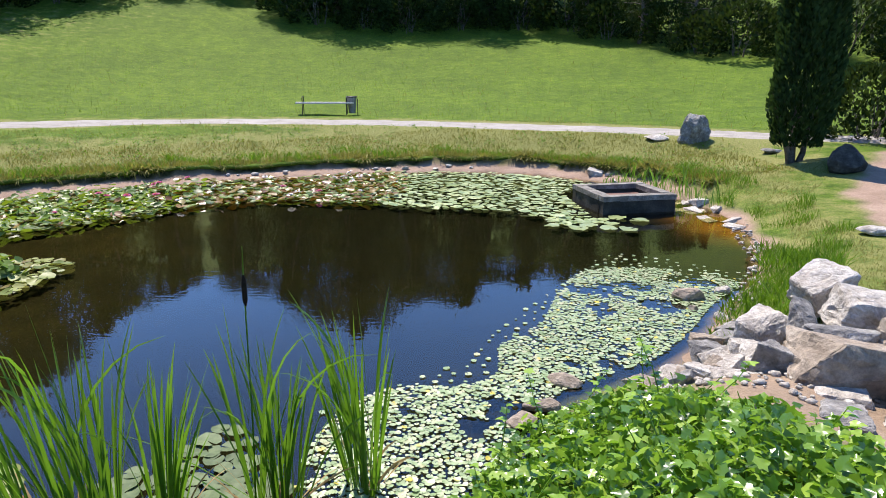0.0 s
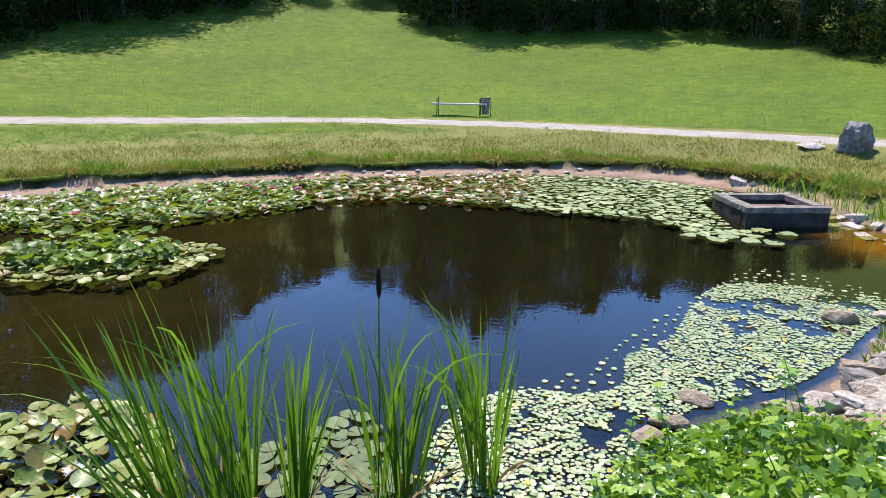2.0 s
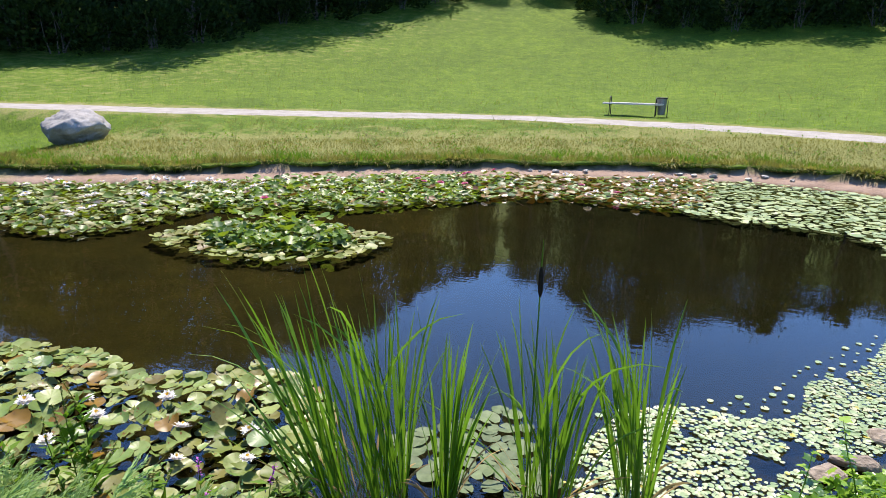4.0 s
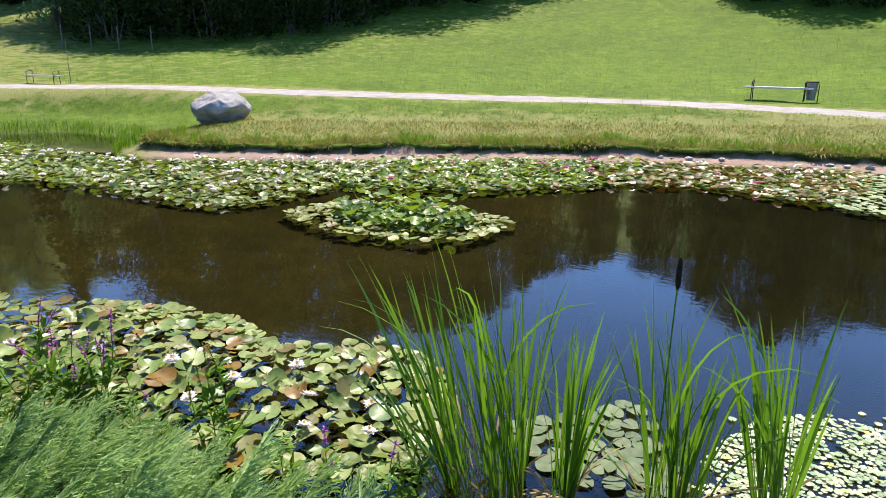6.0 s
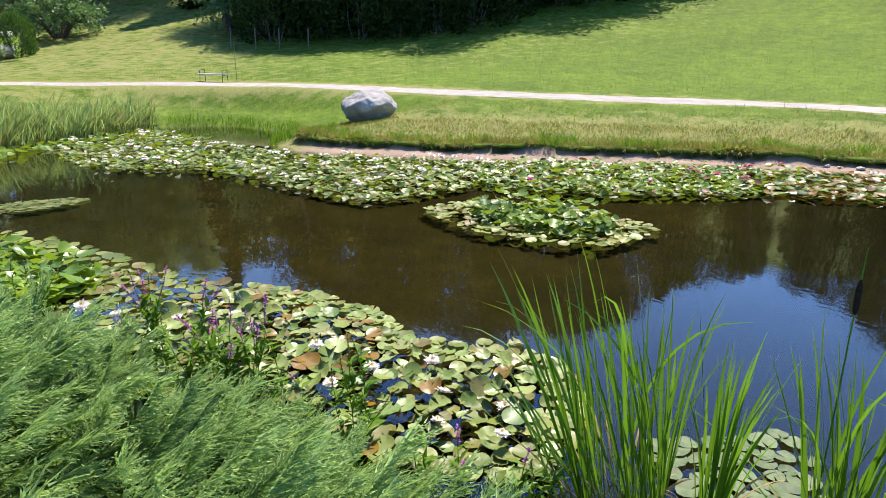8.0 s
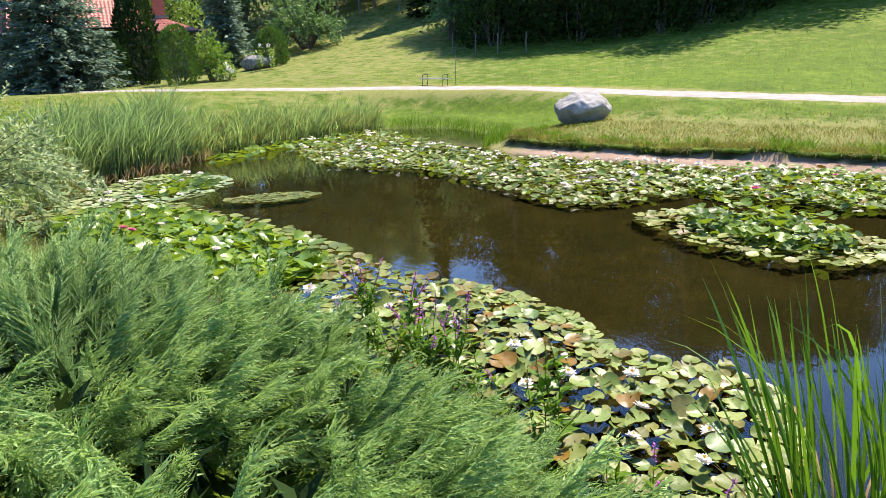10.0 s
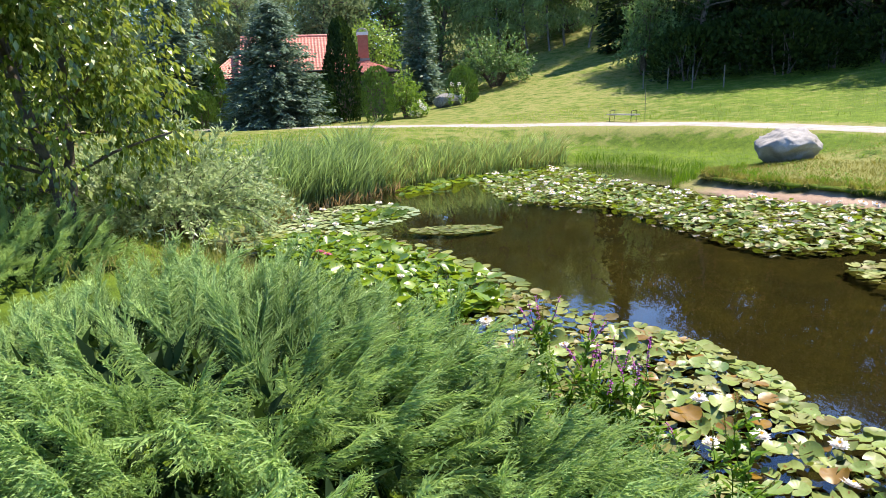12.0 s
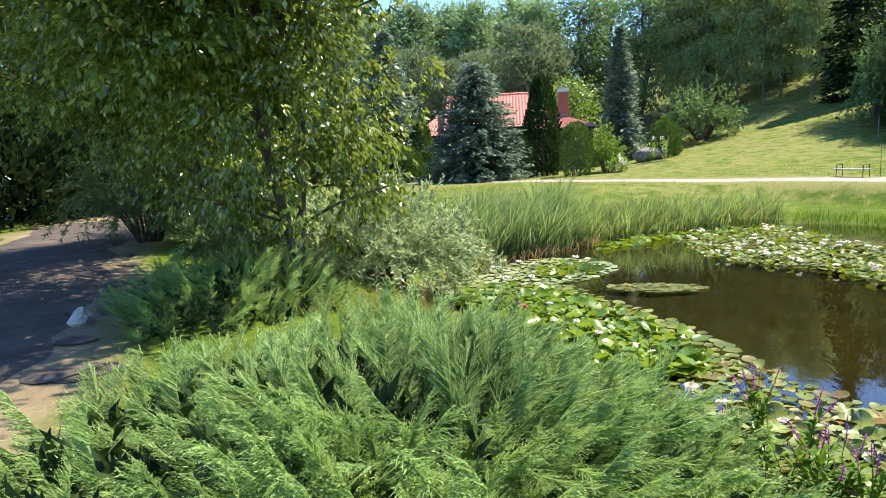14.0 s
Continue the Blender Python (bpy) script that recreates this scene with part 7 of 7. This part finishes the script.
turf("meadow grass beyond the path", band(38000, 3, 60, lambda x, y, s, f, d: (d > 1.1) & (y > 15) & (np.hypot(x, y) < 54), 437, (-34, 15, 16, 54)), 0.08, 0.014, "meadow_grass", 438, 0.35)
turf("lawn on the right bank between stones", band(26000, 0.5, 6.5, lambda x, y, s, f, d: (f < 0.5) & (x > 2.6) & (d > 1.1) & (seg_distance(x, y, np.array([(12, 17.0), (9.5, 14.4), (6.9, 11.3), (6.2, 9.6), (6.0, 8.2), (6.5, 6.0)])) > 0.6), 439, (2.6, 5.0, 10, 18)), 0.055, 0.009, "dry_grass", 440, 0.5)
turf("taller grass tufts along the right shore", band(2200, 0.25, 1.3, lambda x, y, s, f, d: (f < 0.6) & (x > 2.9) & (wobble(x, y, 3.0, 41) > 0.15), 441, (2.9, 5.6, 7, 14.5)), 0.17, 0.010, "grass", 442, 0.35)
turf("lawn behind the reeds at the end of the pond", band(24000, 0.5, 14, lambda x, y, s, f, d: (f < 0.6) & (x < -15.5) & (d > 1.05) & (y > -6), 443, (-34, -6, -15, 15)), 0.09, 0.012, "meadow_grass", 444, 0.4)
turf("dry grass at the foot of the willow", band(5200, 0.15, 3.0, lambda x, y, s, f, d: (x < -6.8) & (y < 0.5), 445, (-13, -5, -6.8, 0.5)), 0.16, 0.010, "dry_grass", 446, 0.5)
turf("weeds and grass under the juniper along the near shore", band(5200, 0.02, 0.55, lambda x, y, s, f, d: (x < -0.5) & (x > -7.5) & (y < 4), 447, (-7.5, 0, -0.5, 4)), 0.20, 0.011, "grass", 448, 0.5)
turf("flecks of clover and pale stalks in the meadow", band(1800, 3, 60, lambda x, y, s, f, d: (d > 1.2) & (y > 15) & (np.hypot(x, y) < 42), 449, (-28, 15, 12, 42)), 0.17, 0.02, "dry_grass", 450, 0.4)

turf("lush weeds between the rocks and the water", band(2600, 0.02, 0.9, lambda x, y, s, f, d: (x > 2.3) & (x < 4.6) & (y > 5.6) & (y < 9.2), 461, (2.3, 5.6, 4.6, 9.2)), 0.19, 0.013, "grass", 462, 0.5)
# low leafy weeds in patches on the slope
r_w = np.random.default_rng(463)
wp = band(5000, 0.6, 4.6, lambda x, y, s, f, d: (f > 0.4) & (d > 1.0) & (wobble(x, y, 2.4, 43) + 0.6 * wobble(x, y, 7.0, 44) > 0.05), 464, FARBOX)
wd = np.stack([r_w.normal(size=len(wp)), r_w.normal(size=len(wp)), r_w.uniform(0.1, 0.9, len(wp))], 1)
tagged(new("ground_weeds", mesh_of("ground_weeds", *scatter(KITE_V, KITE_F, rot_frames(wd), np.stack([wp[:, 0], wp[:, 1], height(wp[:, 0], wp[:, 1]) + r_w.uniform(0, 0.07, len(wp))], 1), r_w.uniform(0.035, 0.085, len(wp))), M["grass"])), "low green weeds in patches on the slope", "weeds", kind="stuff")

# the overhanging lip of turf along the eroded bank
def turf_lip():
    k0 = [i for i in range(len(SHORE)) if lie(*SHORE[i])[2] > 0.45]
    line = SHORE[k0]
    line = curve_through(line[::2], 8)
    d = np.gradient(line, axis=0)
    n = np.stack([d[:, 1], -d[:, 0]], 1) / np.linalg.norm(d, axis=1)[:, None]
    s = np.arange(len(line))
    w = wobble(line[:, 0], line[:, 1], 4.5, 31) + 0.6 * wobble(line[:, 0], line[:, 1], 13.0, 32)
    rows = []
    top = height(line[:, 0] + n[:, 0] * 0.85, line[:, 1] + n[:, 1] * 0.85)
    for off, dz, wob in ((0.95, -0.03, 0.0), (0.78, 0.02, 0.02), (0.62, 0.015, 0.06), (0.55, -0.015, 0.09), (0.56, -0.05, 0.09), (0.62, -0.08, 0.05), (0.82, -0.10, 0.0)):
        o = off - wob * w
        rows.append(np.stack([line[:, 0] + n[:, 0] * o, line[:, 1] + n[:, 1] * o, top + dz + 0.012 * np.sin(s * 1.9 + off * 9)], 1))
    m = len(rows)
    V = np.stack(rows, 1).reshape(-1, 3)
    F = np.array([(i * m + j, i * m + j + 1, (i + 1) * m + j + 1, (i + 1) * m + j) for i in range(len(line) - 1) for j in range(m - 1)])
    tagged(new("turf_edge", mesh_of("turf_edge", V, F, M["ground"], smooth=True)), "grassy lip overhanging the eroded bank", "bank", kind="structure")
    # a fringe of grass falling over the lip
    r = np.random.default_rng(455)
    k = 19000
    i = r.integers(0, len(line) - 1, k)
    o = 0.64 - 0.08 * w[i] + np.abs(r.normal(size=k)) * 0.13 - 0.04
    clump = 0.6 + 1.0 * np.clip(wobble(line[i, 0], line[i, 1], 6.0, 33), -0.6, 1)
    base = np.stack([line[i, 0] + n[i, 0] * o, line[i, 1] + n[i, 1] * o, top[i] + 0.005], 1) + r.normal(size=(k, 3)) * np.array([0.06, 0.06, 0.008])
    d = np.stack([-n[i, 0] * 0.75, -n[i, 1] * 0.75, r.uniform(-0.5, 0.45, k)], 1) * r.uniform(0.2, 1.2, (k, 1)) + r.normal(size=(k, 3)) * 0.4
    V, F = scatter([(0, 0, 0), (0.07, 0.5, 0.06), (0, 1, -0.12), (-0.07, 0.5, 0.06)], KITE_F, rot_frames(d), base, 0.17 * clump * r.uniform(0.4, 1.3, k))
    tagged(new("grass", mesh_of("grass", V, F, M["slope_grass"])), "tufts of grass falling over the edge of the bank", "grass", kind="stuff")


turf_lip()


# the shaded stone-flagged path under the tree, its shade partly put into the colour
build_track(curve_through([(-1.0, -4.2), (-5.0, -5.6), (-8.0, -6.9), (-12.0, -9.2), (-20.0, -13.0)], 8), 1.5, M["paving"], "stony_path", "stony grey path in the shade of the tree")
r_f = np.random.default_rng(460)
flags = tagged(new("flagged_path", None), "stone-flagged path dappled with tree shade", "path", kind="structure")
line = np.array([(-2.0, -4.3), (-5.0, -5.2), (-8.0, -6.7), (-12.0, -9.0), (-20.0, -13.0)])
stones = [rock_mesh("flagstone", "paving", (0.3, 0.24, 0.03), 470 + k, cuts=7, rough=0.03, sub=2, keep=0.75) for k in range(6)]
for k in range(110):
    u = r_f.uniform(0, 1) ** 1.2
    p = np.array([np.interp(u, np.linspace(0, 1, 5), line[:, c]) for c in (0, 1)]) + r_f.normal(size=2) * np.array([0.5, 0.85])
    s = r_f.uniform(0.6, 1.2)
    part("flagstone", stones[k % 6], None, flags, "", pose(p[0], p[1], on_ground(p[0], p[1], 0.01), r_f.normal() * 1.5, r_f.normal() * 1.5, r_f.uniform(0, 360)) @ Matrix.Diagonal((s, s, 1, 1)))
rock("shore_stone", "pale stone at the edge of the shaded path", -6.85, -4.75, on_ground(-6.85, -4.75, 0.06), (0.2, 0.16, 0.12), "pale_rock", 480, (0, 0, 20))
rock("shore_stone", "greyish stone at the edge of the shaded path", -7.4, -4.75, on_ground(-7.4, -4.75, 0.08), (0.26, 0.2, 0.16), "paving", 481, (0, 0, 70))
